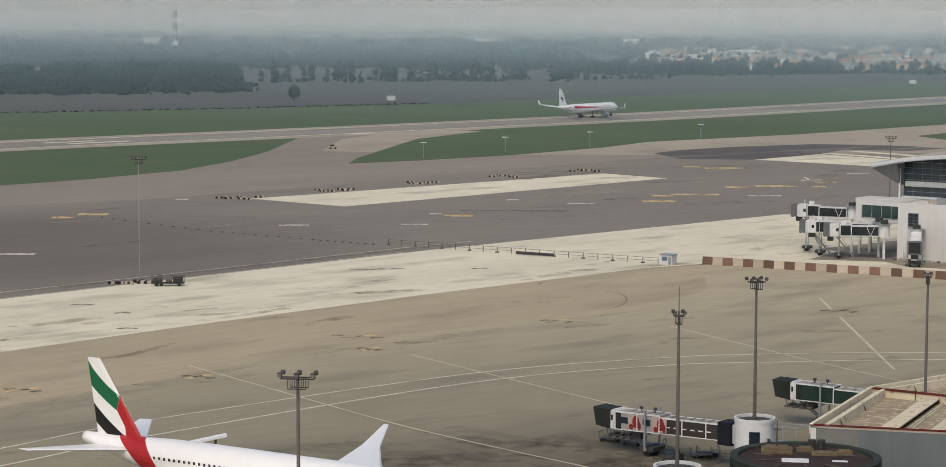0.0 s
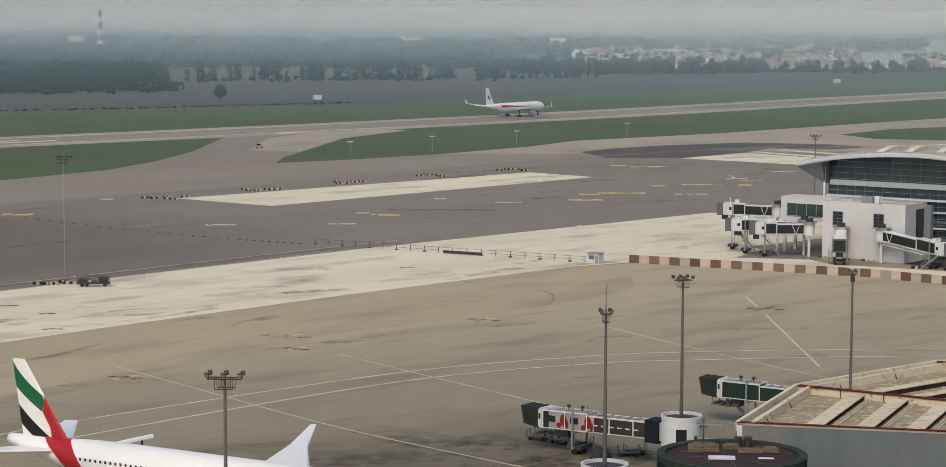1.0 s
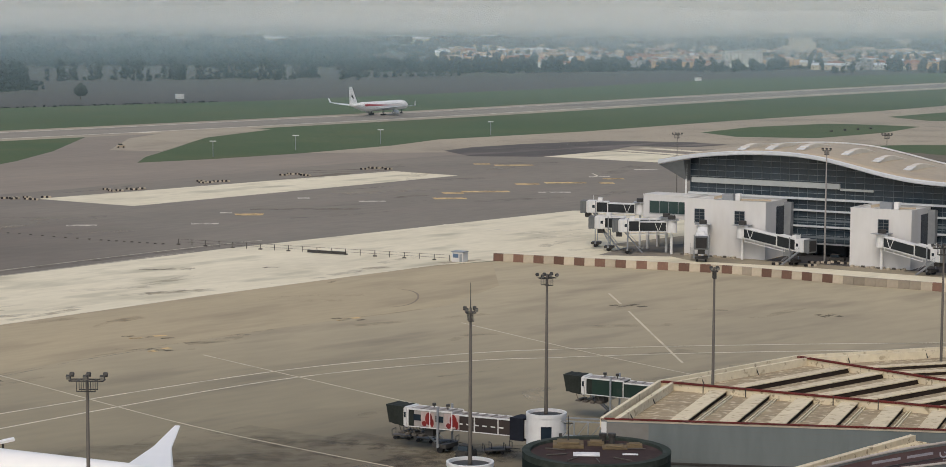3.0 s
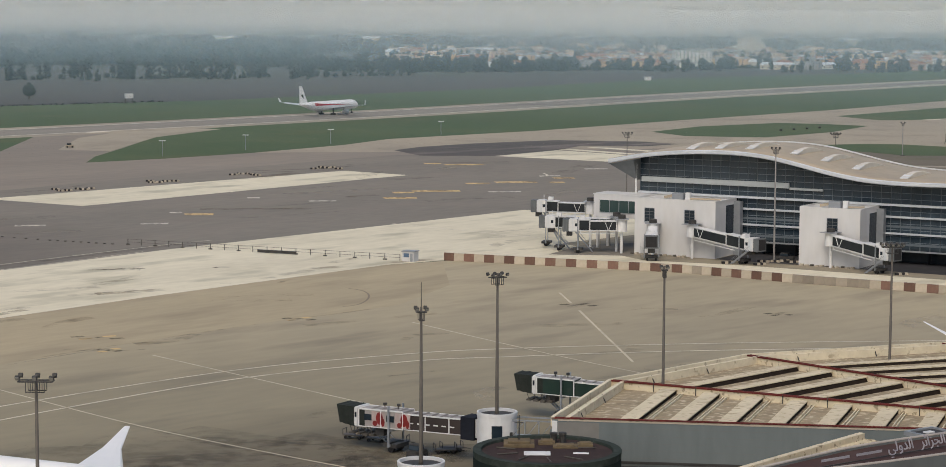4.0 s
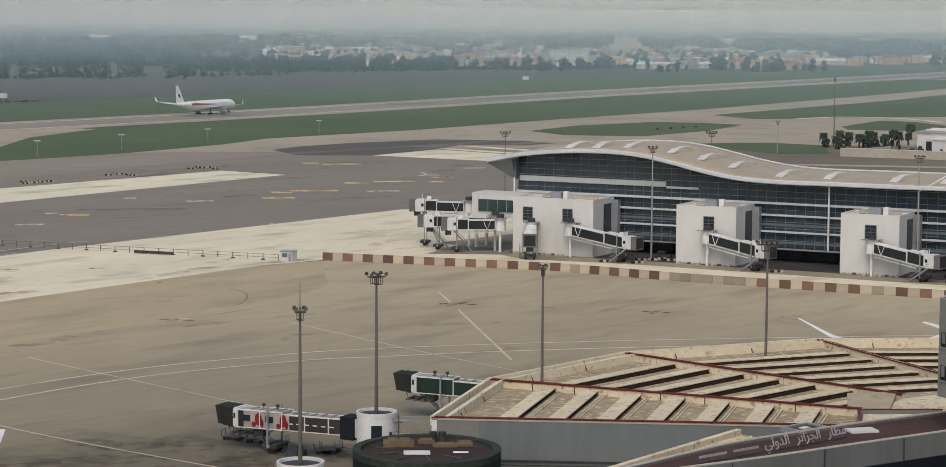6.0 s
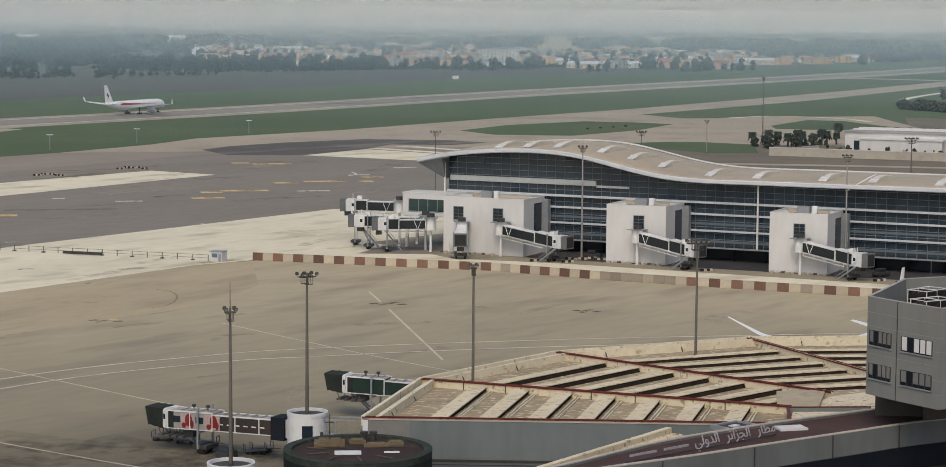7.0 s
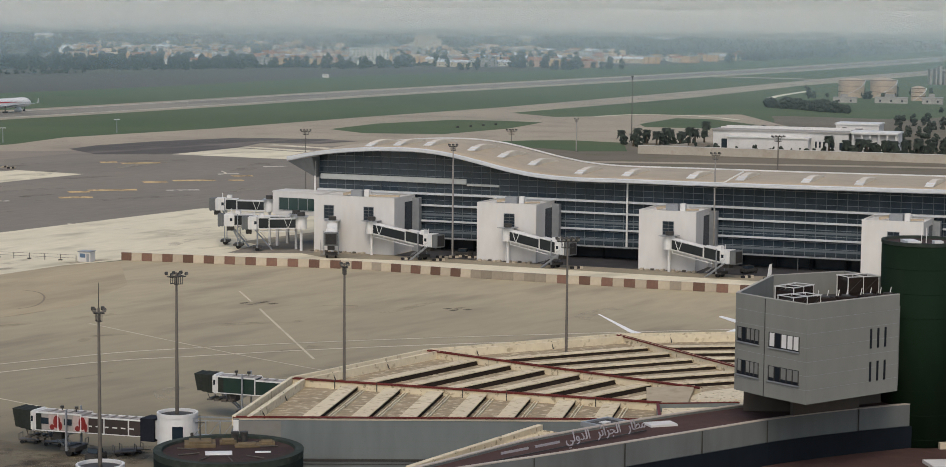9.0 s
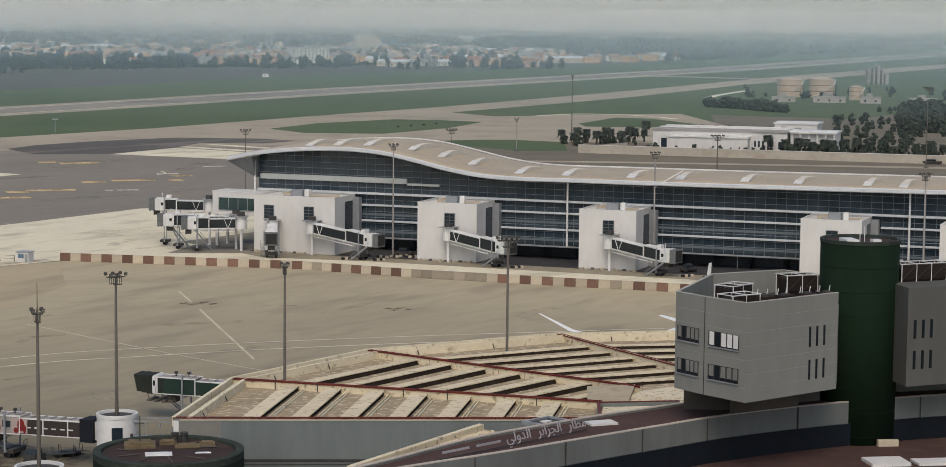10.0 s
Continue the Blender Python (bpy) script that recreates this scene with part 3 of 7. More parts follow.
# The shade under the concourse is put into this asphalt's colour.
sheet("undercroft_asphalt", [tuple((pose(32.5, 566.5, 0, 0, 0, -29.5) @ Vector((u, v, 0)))[:2]) for u, v in ((23.5, -0.6), (250, -0.6), (250, 24), (23.5, 24))], 0.18, SHADED_ASPHALT, "asphalt under the concourse, coloured almost black for the shade there", "apron")
sheet("apron_near", [(-245, 235), (-143, 387), (-118, 424), (-78, 479), (-31, 538), (-15, 549), (42, 527), (69, 507), (118, 480), (230, 417), (230, 60), (-245, 60)], 0.11, APRON, "tan-brown asphalt apron with dark tyre stains", "apron")
sheet("apron_band", [(-210, 287), (-143, 387), (-118, 424), (-78, 479), (-31, 538), (-17, 545), (-14, 500), (-24, 466), (-36, 452), (-47, 441), (-62, 423), (-76, 406), (-90, 387), (-102, 366), (-165, 270)], 0.116, APRON_BAND, "warm brown asphalt band along the pale concrete", "apron")
ribbon("link_road", [(236, 1248), (266, 1271), (290, 1262), (304, 1244), (312, 1214)], 5, 0.125, CONCRETE, "narrow pale concrete link road round the grass", "road")
ribbon("runway_link", [(425, 1985), (467, 1959), (510, 1935), (569, 1885)], 24, 0.075, TAXI, "pale paved link between runway and taxiway", "taxiway")
ribbon("link_road", [(405, 1490), (426, 1541), (475, 1631)], 6, 0.125, CONCRETE, "narrow pale concrete link road across the grass", "road")
for off in (0, 1):
    ribbon("concrete_strip_narrow", [(24 + 13 * off, 978 + 15 * off), (44 + 13 * off, 958 + 15 * off), (62 + 11 * off, 940 + 17 * off)], 7, 0.145, CONCRETE, "narrow pale concrete strip in the fresh asphalt", "apron")


# ---- the glass concourse with its wave roof ----
PROFILE = smooth_line([(u, z, 0) for u, z in ((-19, 21.9), (-12.6, 22.9), (-2.8, 24.75), (7, 25.85), (15.7, 26.35), (24.4, 26.35), (32.9, 25.65), (41.3, 24.1), (49.6, 22.35), (57.9, 21.05), (66, 20.5), (74, 20.42), (84, 20.5), (123, 20.65), (177, 21.1), (260, 21.4))], 5)


def roof_z(u):
    return float(np.interp(u, [p.x for p in PROFILE], [p.y for p in PROFILE]))


TERM = pose(32.5, 566.5, 0, 0, 0, -29.5)
concourse = thing("concourse", TERM, "long glass concourse with a tan wave-shaped roof and white eaves", "terminal")
U0, U1, VF = -5.3, 258.0, 14.0

bm = bmesh.new()
prev = None
for p in PROFILE:
    u = p.x
    row = [bm.verts.new((max(u, -12.6 - (v - 9) * 0.156), v, roof_z(max(u, -12.6 - (v - 9) * 0.156)) + dz)) for v, dz in ((9.6, 0.05), (9.6, 0.95), (14, 1.25), (30, 1.6), (46, 1.25), (52, 0.9), (52, 0.1))]
    if prev:
        for i in range(7):
            bm.faces.new((prev[i], prev[(i + 1) % 7], row[(i + 1) % 7], row[i]))
    else:
        bm.faces.new(row[::-1])
    prev = row
bm.faces.new(prev)
bmesh.ops.recalc_face_normals(bm, faces=bm.faces)
part("roof", bm, ROOF_TAN, concourse, "tan membrane roof in a long wave", True)
bm = bmesh.new()
prev = None
for p in [q for q in PROFILE if q.x > -12.8]:
    row = [bm.verts.new((p.x, v, p.y + z)) for v, z in ((9.0, 0.15), (9.0, 0.85), (9.25, 1.05), (9.59, 1.05), (9.59, -0.05), (9.25, -0.05))]
    if prev:
        for i in range(6):
            bm.faces.new((prev[i], prev[(i + 1) % 6], row[(i + 1) % 6], row[i]))
    else:
        bm.faces.new(row[::-1])
    prev = row
bm.faces.new(prev)
bmesh.ops.recalc_face_normals(bm, faces=bm.faces)
part("eaves_edge", bm, SHADE_BAND, concourse, "rounded pale metal eaves")
# slanted soffit at the open end
bm = bmesh.new()
a = [bm.verts.new(c) for c in ((-12.6, 9.7, 22.7), (-5.4, 12.0, 18.4), (-5.4, 50, 18.4), (-17, 51, 22.1), (-5.4, 9.7, 24.0), (-5.4, 50, 24.0))]
for q in ((0, 1, 2, 3), (0, 4, 1), (3, 2, 5), (1, 4, 5, 2)):
    bm.faces.new([a[i] for i in q])
part("end_soffit", bm, SOFFIT, concourse, "slanting grey soffit")
# glazing in storey bands, the panes told apart by mullions
bm = bmesh.new()
us = np.arange(U0, U1, 2.6)
prev = None
for u in us:
    top = roof_z(u) - 0.02
    row = [bm.verts.new((u, VF, z)) for z in (3.7, top)]
    if prev:
        bm.faces.new((prev[0], row[0], row[1], prev[1]))
    prev = row
part("glazing", bm, GLASS_DARK, concourse, "dark blue-green glazing")
tilt = random.Random(3)
pane_mesh = None
rest = bmesh.new()
for i, u in enumerate(us[:-1]):
    for k in range(15):
        z = 4.3 + 1.55 * k
        if z + 1.5 > min(roof_z(u), roof_z(u + 2.6)) - 0.15:
            break
        if u < 66:
            a_, b_ = tilt.uniform(-0.5, 0.5), tilt.uniform(-0.5, 0.5)
            m = pose(u + 1.3, VF - 0.05, z + 0.75, a_, 0, b_)
            if pane_mesh is None:
                bm = bmesh.new()
                box(bm, -1.22, 1.22, -0.02, 0.02, -0.7, 0.7)
                pane_mesh = part("pane", bm, PANE, concourse)
                pane_mesh.matrix_local = m
            else:
                same("pane", pane_mesh, concourse, m)
        else:
            box(rest, u + 0.08, u + 2.52, VF - 0.07, VF - 0.03, z + 0.05, z + 1.45)
part("panes", rest, PANE_REST, concourse)["kind"] = "stuff"
bm = bmesh.new()
for u in us:
    box(bm, u - 0.06, u + 0.06, VF - 0.14, VF + 0.02, 3.7, roof_z(u) - 0.05)
part("mullion", bm, FRAME_DARK, concourse)["kind"] = "stuff"
bm = bmesh.new()
for z in np.arange(5.83, 26.5, 1.55):
    run = [u for u in us if roof_z(u) - 0.3 > z]
    start = None
    for u in us:
        ok = roof_z(u) - 0.3 > z
        if ok and start is None:
            start = u
        if start is not None and (not ok or u == us[-1]):
            if u - start > 3:
                box(bm, start, u, VF - 0.13, VF + 0.02, z - 0.05, z + 0.05)
            start = None
part("transom", bm, TRANSOM, concourse)["kind"] = "stuff"
for name, u0, u1, z, h, d in (("sunshade", U0, U1, 15.25, 0.55, 1.5), ("sunshade", -4.6, 37.6, 18.75, 1.4, 0.9), ("sunshade", 37.7, 46.8, 18.0, 0.6, 0.9),
                              ("sunshade", 24, 46, 12.2, 0.5, 1.0), ("sunshade", 24, 46, 8.1, 0.5, 1.0), ("sunshade", 63, 88.5, 12.2, 0.5, 1.0), ("sunshade", 63, 88.5, 8.0, 0.5, 1.0),
                              ("sunshade", 105, 143.5, 12.2, 0.5, 1.0), ("sunshade", 105, 143.5, 8.0, 0.5, 1.0), ("sunshade", 161, 176, 12.2, 0.5, 1.0), ("sunshade", 161, 176, 8.0, 0.5, 1.0)):
    bm = bmesh.new()
    box(bm, u0, u1, VF - d, VF - 0.16, z - h / 2, z + h / 2)
    bmesh.ops.bevel(bm, geom=bm.edges[:], offset=0.1, segments=2, affect="EDGES")
    part(name, bm, BAND_GREY if z > 17 else SHADE_BAND, concourse, "pale metal sunshade band")
bm = bmesh.new()
box(bm, U0, U1, VF - 0.3, VF - 0.15, 3.45, 3.85)
part("sill_rail", bm, FRAME_GREY, concourse, "grey rail under the glazing")
for z in (5.3, 9.75):
    bm = bmesh.new()
    box(bm, U0, U1, VF - 0.125, VF - 0.085, z - 0.3, z + 0.3)
    part("spandrel", bm, FRAME_DARK, concourse, "dull spandrel strip")
for u, z0, z1 in ((U0 - 0.3, 2, 22.8), (82.0, 4, 20.3), (168, 4, 20.9)):
    bm = bmesh.new()
    tube(bm, ((z0, 0.28), (z1, 0.24)), 10, Matrix.Translation((u, VF - 2.0, 0)))
    part("post", bm, METAL_WHITE, concourse, "slim white post")
# Ground-floor walls and columns take near-black glass colours for the shade there.
bm = bmesh.new()
box(bm, U0, U1, 20, 20.4, 0.1, 3.69), box(bm, U0, U1, VF - 0.1, 20, 3.4, 3.69), box(bm, U0, U0 + 0.4, VF, 50, 0.1, 22), box(bm, U0, U1, 50, 50.4, 0.1, 21)
part("undercroft_wall", bm, GLASS_DARK, concourse, "dark recessed ground floor")
for u in np.arange(2, 250, 9):
    bm = bmesh.new()
    tube(bm, ((0.1, 0.4), (3.39, 0.4)), 10, Matrix.Translation((u, VF + 4.0, 0)))
    part("column", bm, NAVY_GLASS, concourse)


def roof_top(u, v):
    return roof_z(u) + float(np.interp(v, (9.6, 14, 30, 46, 52), (0.95, 1.25, 1.6, 1.25, 0.9)))


for u, v in ((9.2, 12.6), (16.9, 13.6), (24.1, 17), (35, 20.8), (42.9, 22.2), (51.6, 21.9), (66.3, 16.8), (79.3, 16), (96.5, 15.6), (109.1, 15.8), (125.8, 15.2), (139.3, 13.6), (156.2, 14), (165, 13.2), (182, 14), (200, 14)):
    # an arched hood running back across the roof
    bm = bmesh.new()
    prev = None
    for i in range(17):
        t = i / 16
        vv = v - 0.6 + 19.0 * t
        h = 0.35 + 1.0 * math.sin(math.pi * t ** 0.8) - 0.5 * t
        zr = roof_top(u + 1.3, vv)
        row = [bm.verts.new((u + 1.3 + w, vv, zr + e)) for w, e in ((-0.85, -0.15), (-0.85, h - 0.1), (-0.72, h), (0.72, h), (0.85, h - 0.1), (0.85, -0.15))]
        if prev:
            for k in range(6):
                bm.faces.new((prev[k], prev[(k + 1) % 6], row[(k + 1) % 6], row[k]))
        else:
            bm.faces.new(row[::-1])
        prev = row
    bm.faces.new(prev)
    bmesh.ops.recalc_face_normals(bm, faces=bm.faces)
    hood = part("skylight", bm, HOOD, concourse, "arched skylight hood")
    bm = bmesh.new()
    for k in range(2):
        z = roof_top(u + 1.3, v)
        beam(bm, (u + 1.3, v - 1.6 + 2.0 * k, z + 0.12 + 0.42 * k), (u + 1.3, v + 0.2 + 2.0 * k, z + 0.4 + 0.42 * k), 2.1, 0.24)
    part("front_pane", bm, METAL_WHITE, hood, "bright front pane")
bm = bmesh.new()
for p, q in zip(PROFILE, list(PROFILE)[1:]):
    if p.x > -5:
        beam(bm, (p.x, 51.9, roof_z(p.x) + 1.05), (q.x, 51.9, roof_z(q.x) + 1.05), 0.5, 0.4)
part("rear_eave", bm, METAL_WHITE, concourse, "white rear eave")
bm = bmesh.new()
bend = [(105 + 6.6 * math.sin(k * 0.196), 10.2 + 3.2 * (1 - math.cos(k * 0.196)), roof_z(105) - 0.6 + 4.2 * math.sin(k * 0.196)) for k in range(9)]
for p, q in zip(bend, bend[1:]):
    beam(bm, p, q, 0.28)
part("roof_ladder_rail", bm, METAL_WHITE, concourse, "white curved rail over the eaves")


# ---- white gate blocks standing before the glass ----
def gate_block(u0, w, windows):
    b = thing("gate_block", TERM @ pose(u0, 0, 0), "white rendered gate block with dark slatted windows", "building", "gate blocks")
    bm = bmesh.new()
    box(bm, 0, w, 0, 13.4, 0.1, 14.6)
    part("body", bm, WHITE, b)
    bm = bmesh.new()
    for a in ((0, w, 0, 0.35), (0, w, 13.05, 13.4), (0, 0.35, 0.35, 13.05), (w - 0.35, w, 0.35, 13.05)):
        box(bm, a[0] - 0.03, a[1] + 0.03, a[2] - 0.03, a[3] + 0.03, 14.6, 14.95)
    part("parapet", bm, WHITE, b)
    for x in windows:
        bm = bmesh.new()
        box(bm, x, x + 2.7, -0.06, 0.02, 8.9, 12.3)
        win = part("window", bm, GLASS_DARK, b)
        bm = bmesh.new()
        for k in range(3):
            box(bm, x, x + 2.7, -0.12, -0.062, 9.68 + 0.85 * k, 9.78 + 0.85 * k)
        box(bm, x + 1.31, x + 1.39, -0.11, -0.062, 8.9, 12.3)
        part("glazing_bars", bm, SOFFIT, win)
        bm = bmesh.new()
        box(bm, x - 0.14, x, -0.13, 0.02, 8.8, 12.4), box(bm, x + 2.7, x + 2.84, -0.13, 0.02, 8.8, 12.4), box(bm, x, x + 2.7, -0.13, 0.02, 12.3, 12.44), box(bm, x - 0.2, x + 2.9, -0.2, 0.02, 8.66, 8.8)
        part("frame", bm, FRAME_GREY, win)
    bm = bmesh.new()
    box(bm, w - 0.02, w + 0.07, 6.6, 12.9, 4.5, 13.4)
    part("side_glazing", bm, BLUE_GLASS, b, "dark glazed strip")
    bm = bmesh.new()
    box(bm, w + 0.02, w + 1.9, 11.4, 13.3, 0.1, 14.2)
    part("pilaster", bm, FRAME_GREY, b)
    bm = bmesh.new()
    box(bm, w * 0.4, w * 0.4 + 3.2, 3, 5.4, 14.62, 16.3)
    bmesh.ops.bevel(bm, geom=bm.edges[:], offset=0.12, segments=1, affect="EDGES")
    part("roof_unit", bm, FRAME_GREY, b, "grey air handling unit")
    bm = bmesh.new()
    box(bm, w * 0.4 + 3.6, w * 0.4 + 4.9, 3.4, 4.8, 14.62, 16.5)
    bmesh.ops.bevel(bm, geom=bm.edges[:], offset=0.12, segments=1, affect="EDGES")
    part("roof_unit", bm, METAL_WHITE, b, "white cowl")
    bm = bmesh.new()
    beam(bm, (w * 0.4 - 2.6, 4.2, 15.0), (w * 0.4, 4.2, 15.6), 0.7)
    part("duct", bm, ROOF_TAN, b, "dusty roof duct")
    bm = bmesh.new()
    beam(bm, (w * 0.4 + 4.9, 4.0, 14.95), (w - 1.2, 6.0, 14.95), 0.45)
    part("duct", bm, ROOF_TAN, b, "dusty roof duct")
    for k in range(12):
        bm = bmesh.new()
        box(bm, -0.6 + k * 1.35, 0.2 + k * 1.35, -1.0 - 0.3 * (k % 3), -0.4, 0.14, 0.45 + 0.15 * (k % 2))
        part("kerb_block", bm, WHITE_BLOCK if k % 3 else STEEL, b)
    return b


for u0, w, wins in ((0, 23, (3.0, 14.4)), (46, 16, (7.4,)), (89, 14.6, (6.2,)), (144.2, 14.6, (6.2,)), (177, 14.6, (6.2,))):
    gate_block(u0, w, wins)
link_block = thing("link_block", TERM @ pose(-15.2, 6, 0), "white link room with one wide dark window", "building")
bm = bmesh.new()
box(bm, 0, 14.6, 0, 7.9, 8.6, 14.6)
part("body", bm, WHITE, link_block)
bm = bmesh.new()
box(bm, 2, 13.2, -0.08, 0.02, 10, 13.2)
win = part("window", bm, TEAL_GLASS, link_block)
bm = bmesh.new()
for x in (1.9, 4.8, 7.6, 10.4, 13.2):
    box(bm, x - 0.07, x + 0.07, -0.14, -0.081, 9.9, 13.3)
box(bm, 1.9, 13.3, -0.14, -0.081, 9.8, 9.9)
part("mullions", bm, FRAME_GREY, win)
bm = bmesh.new()
box(bm, -0.1, 14.7, -0.1, 8.0, 14.6, 14.9)
part("parapet", bm, WHITE, link_block)
for x in (0.6, 13.4):
    for y in (0.5, 6.5):
        bm = bmesh.new()
        box(bm, x, x + 0.7, y, y + 0.7, 0.1, 8.6)
        part("column", bm, WHITE, link_block)


# ---- boarding bridges ----
def boarding_bridge(a, b, label, z=5.6, side=None, drop=0.0, kind="glass", panels=0):
    """A bridge from its round hub at a to its cab at b (plan), floor at z, falling by drop."""
    a, b = Vector((*a, 0)), Vector((*b, 0))
    L = (b - a).length
    br = thing("boarding_bridge", Matrix.Translation(a) @ (b - a).to_track_quat("Y", "Z").to_matrix().to_4x4(), label, "boarding bridge", "boarding bridges")
    fall = lambda y: z - drop * y / L
    bm = bmesh.new()
    tube(bm, ((0.1, 0.35), (z - 0.3, 0.35)), 12), tube(bm, ((z - 0.3, 1.45), (z + (2.9 if kind == "glass" else 2.3), 1.45)), 16)
    part("hub", bm, METAL_WHITE, br)
    y0, ym, y1 = 1.2, L * 0.55, L - (4.2 if kind == "glass" else 3.5)
    for name, p, q, w, h in (("inner_tunnel", y0, ym, 1.25, 2.5 if kind == "glass" else 2.1), ("outer_tunnel", ym - 0.3, y1, 1.45, 2.85 if kind == "glass" else 2.4)):
        if kind == "glass":
            bm = bmesh.new()
            vs = box(bm, -w + 0.1, w - 0.1, p, q, 0.2, h - 0.2)
            for v in vs:
                v.co.z += fall(v.co.y)
            tun = part(name, bm, side or BRIDGE_GLASS, br, "dark glazed tunnel sides")
            bm = bmesh.new()
            for zz in (0.0, h):
                for v in box(bm, -w, w, p, q, zz - 0.1, zz + 0.1):
                    v.co.z += fall(v.co.y)
            for sx in (-w, w):
                for yy in (p + 0.1, q - 0.1):
                    beam(bm, (sx, yy, fall(yy)), (sx, yy, fall(yy) + h), 0.2)
                if name == "inner_tunnel":
                    for y2, y3 in ((p + 1.2, p + 2.2), (p + 3.2, p + 2.2)):
                        beam(bm, (sx, y2, fall(y2) + h), (sx, y3, fall(y3)), 0.12)
            part("tunnel_frame", bm, METAL_WHITE, tun, "white tunnel frame")
        else:
            bm = bmesh.new()
            for v in box(bm, -w, w, p, q, 0, h):
                v.co.z += fall(v.co.y)
            tun = part(name, bm, side[name == "outer_tunnel"], br)
            bm = bmesh.new()
            for v in box(bm, -w - 0.08, -w + 0.1, p, q, h + 0.003, h + 0.2) + box(bm, w - 0.1, w + 0.08, p, q, h + 0.003, h + 0.2):
                v.co.z += fall(v.co.y)
            for v in box(bm, -w - 0.08, w + 0.08, p, q, -0.12, -0.003):
                v.co.z += fall(v.co.y)
            n = panels or max(2, int((q - p) / 3.5))
            for i in range(n + 1):
                yy = p + (q - p) * i / n
                for sx in (-w - 0.06, w + 0.06):
                    beam(bm, (sx, yy, fall(yy) - 0.1), (sx, yy, fall(yy) + h + 0.1), 0.14)
            part("tunnel_frame", bm, METAL_WHITE, tun, "white tunnel edges")
            bm = bmesh.new()
            for v in box(bm, -w + 0.11, w - 0.11, p, q, h + 0.003, h + 0.12):
                v.co.z += fall(v.co.y)
            for k in range(int((q - p) / 1.6)):
                yy = p + 0.8 + 1.6 * k
                for v in box(bm, -w + 0.3, w - 0.3, yy, yy + 0.25, h + 0.12, h + 0.3):
                    v.co.z += fall(v.co.y)
            part("tunnel_roof", bm, BRIDGE_GREY, tun, "dirty ribbed tunnel roof")
    ze = fall(y1)
    bm = bmesh.new()
    box(bm, -1.7, 1.7, y1, y1 + (2.6 if kind == "glass" else 0.85), ze - 0.2, ze + (3.1 if kind == "glass" else 2.75))
    bmesh.ops.bevel(bm, geom=bm.edges[:], offset=0.2, segments=2, affect="EDGES")
    cab = part("cab", bm, METAL_WHITE, br)
    bm = bmesh.new()
    box(bm, -1.76, 1.76, y1 + 0.3, y1 + (0.95 if kind == "glass" else 0.6), ze + 1.2, ze + 2.0)
    part("cab_window", bm, GLASS_DARK, cab)
    bm = bmesh.new()
    prev = None
    for yy, g in ((2.6, 0), (3.0, 0.1), (3.4, 0), (3.8, 0.14), (4.2, 0.05)) if kind == "glass" else ((0.85, 0), (1.3, 0.06), (1.8, 0.02), (2.3, 0.1), (2.8, 0.04), (3.3, 0.12)):
        top, lean = (3.0, 0.0) if kind == "glass" else (2.7, 0.22)
        row = [bm.verts.new((sx * (1.6 + g), y1 + yy + lean * (yy - 0.85) * (zz > 1), ze + zz + lean * (yy - 0.85) * (0.8 if zz < 1 else 0.0))) for sx, zz in ((-1, -0.15 - g), (1, -0.15 - g), (1, top + g), (-1, top + g))]
        if prev:
            for k in range(4):
                bm.faces.new((prev[k], prev[(k + 1) % 4], row[(k + 1) % 4], row[k]))
        else:
            bm.faces.new(row)
        prev = row
    bm.faces.new(prev)
    part("bellows", bm, SOFFIT if kind == "glass" else BELLOWS, cab, "grey folding bellows" if kind == "glass" else "black folding bellows")
    # Black plate that paints the dark inside of the open bellows.
    if kind == "glass":
        bm = bmesh.new()
        box(bm, -1.4, 1.4, y1 + 4.21, y1 + 4.26, ze + 0.1, ze + 2.8)
        part("mouth", bm, RUBBER, cab, "black plate standing in for the dark open end of the bellows")
    if kind == "glass":
        bm = bmesh.new()
        for sx in (-1.35, 1.35):
            beam(bm, (sx, y0 + 0.4, fall(y0) - 0.75), (sx, ym + 2.4, fall(ym + 2.4) - 0.75), 0.14)
            for k in range(5):
                yy = y0 + 0.6 + (ym + 1.6 - y0) * k / 4
                beam(bm, (sx, yy, fall(yy) - 0.75), (sx, yy, fall(yy)), 0.08)
        part("cable_tray", bm, METAL_WHITE, br, "white cable tray under the tunnel")
        bm = bmesh.new()
        for k in range(4):
            box(bm, -1.78, 1.78, y1 + 1.15 + 0.36 * k, y1 + 1.27 + 0.36 * k, ze - 0.1, ze + 2.95)
        part("cab_shutter", bm, SHADE_BAND, cab, "ribbed roller shutter")
        bm = bmesh.new()
        box(bm, -0.8, 0.8, y1 - 1.6, y1 - 0.4, ze + 3.0, ze + 3.9), beam(bm, (0.9, y1 + 1, ze + 3.1), (0.9, y1 + 1, ze + 4.4), 0.12)
        part("roof_unit", bm, METAL_WHITE, br, "white unit on the tunnel roof")
    yl = L * (0.74 if kind == "glass" else 0.63)
    bm = bmesh.new()
    for sx in (-1.9, 1.9):
        beam(bm, (sx, yl, 1.0), (sx, yl, fall(yl) + 3.2), 0.24)
    beam(bm, (-1.9, yl, 1.3), (1.9, yl, 1.3), 0.4), beam(bm, (-1.9, yl, fall(yl) - 0.35), (1.9, yl, fall(yl) - 0.35), 0.35)
    part("lift_column", bm, FRAME_GREY, br)
    for sx in (-1.1, 1.1):
        bm = bmesh.new()
        tube(bm, ((-0.25, 0.55), (0.25, 0.55)), 14, pose(sx, yl, 0.67, 0, 90, 0))
        part("wheel", bm, RUBBER, br)
    bm = bmesh.new()
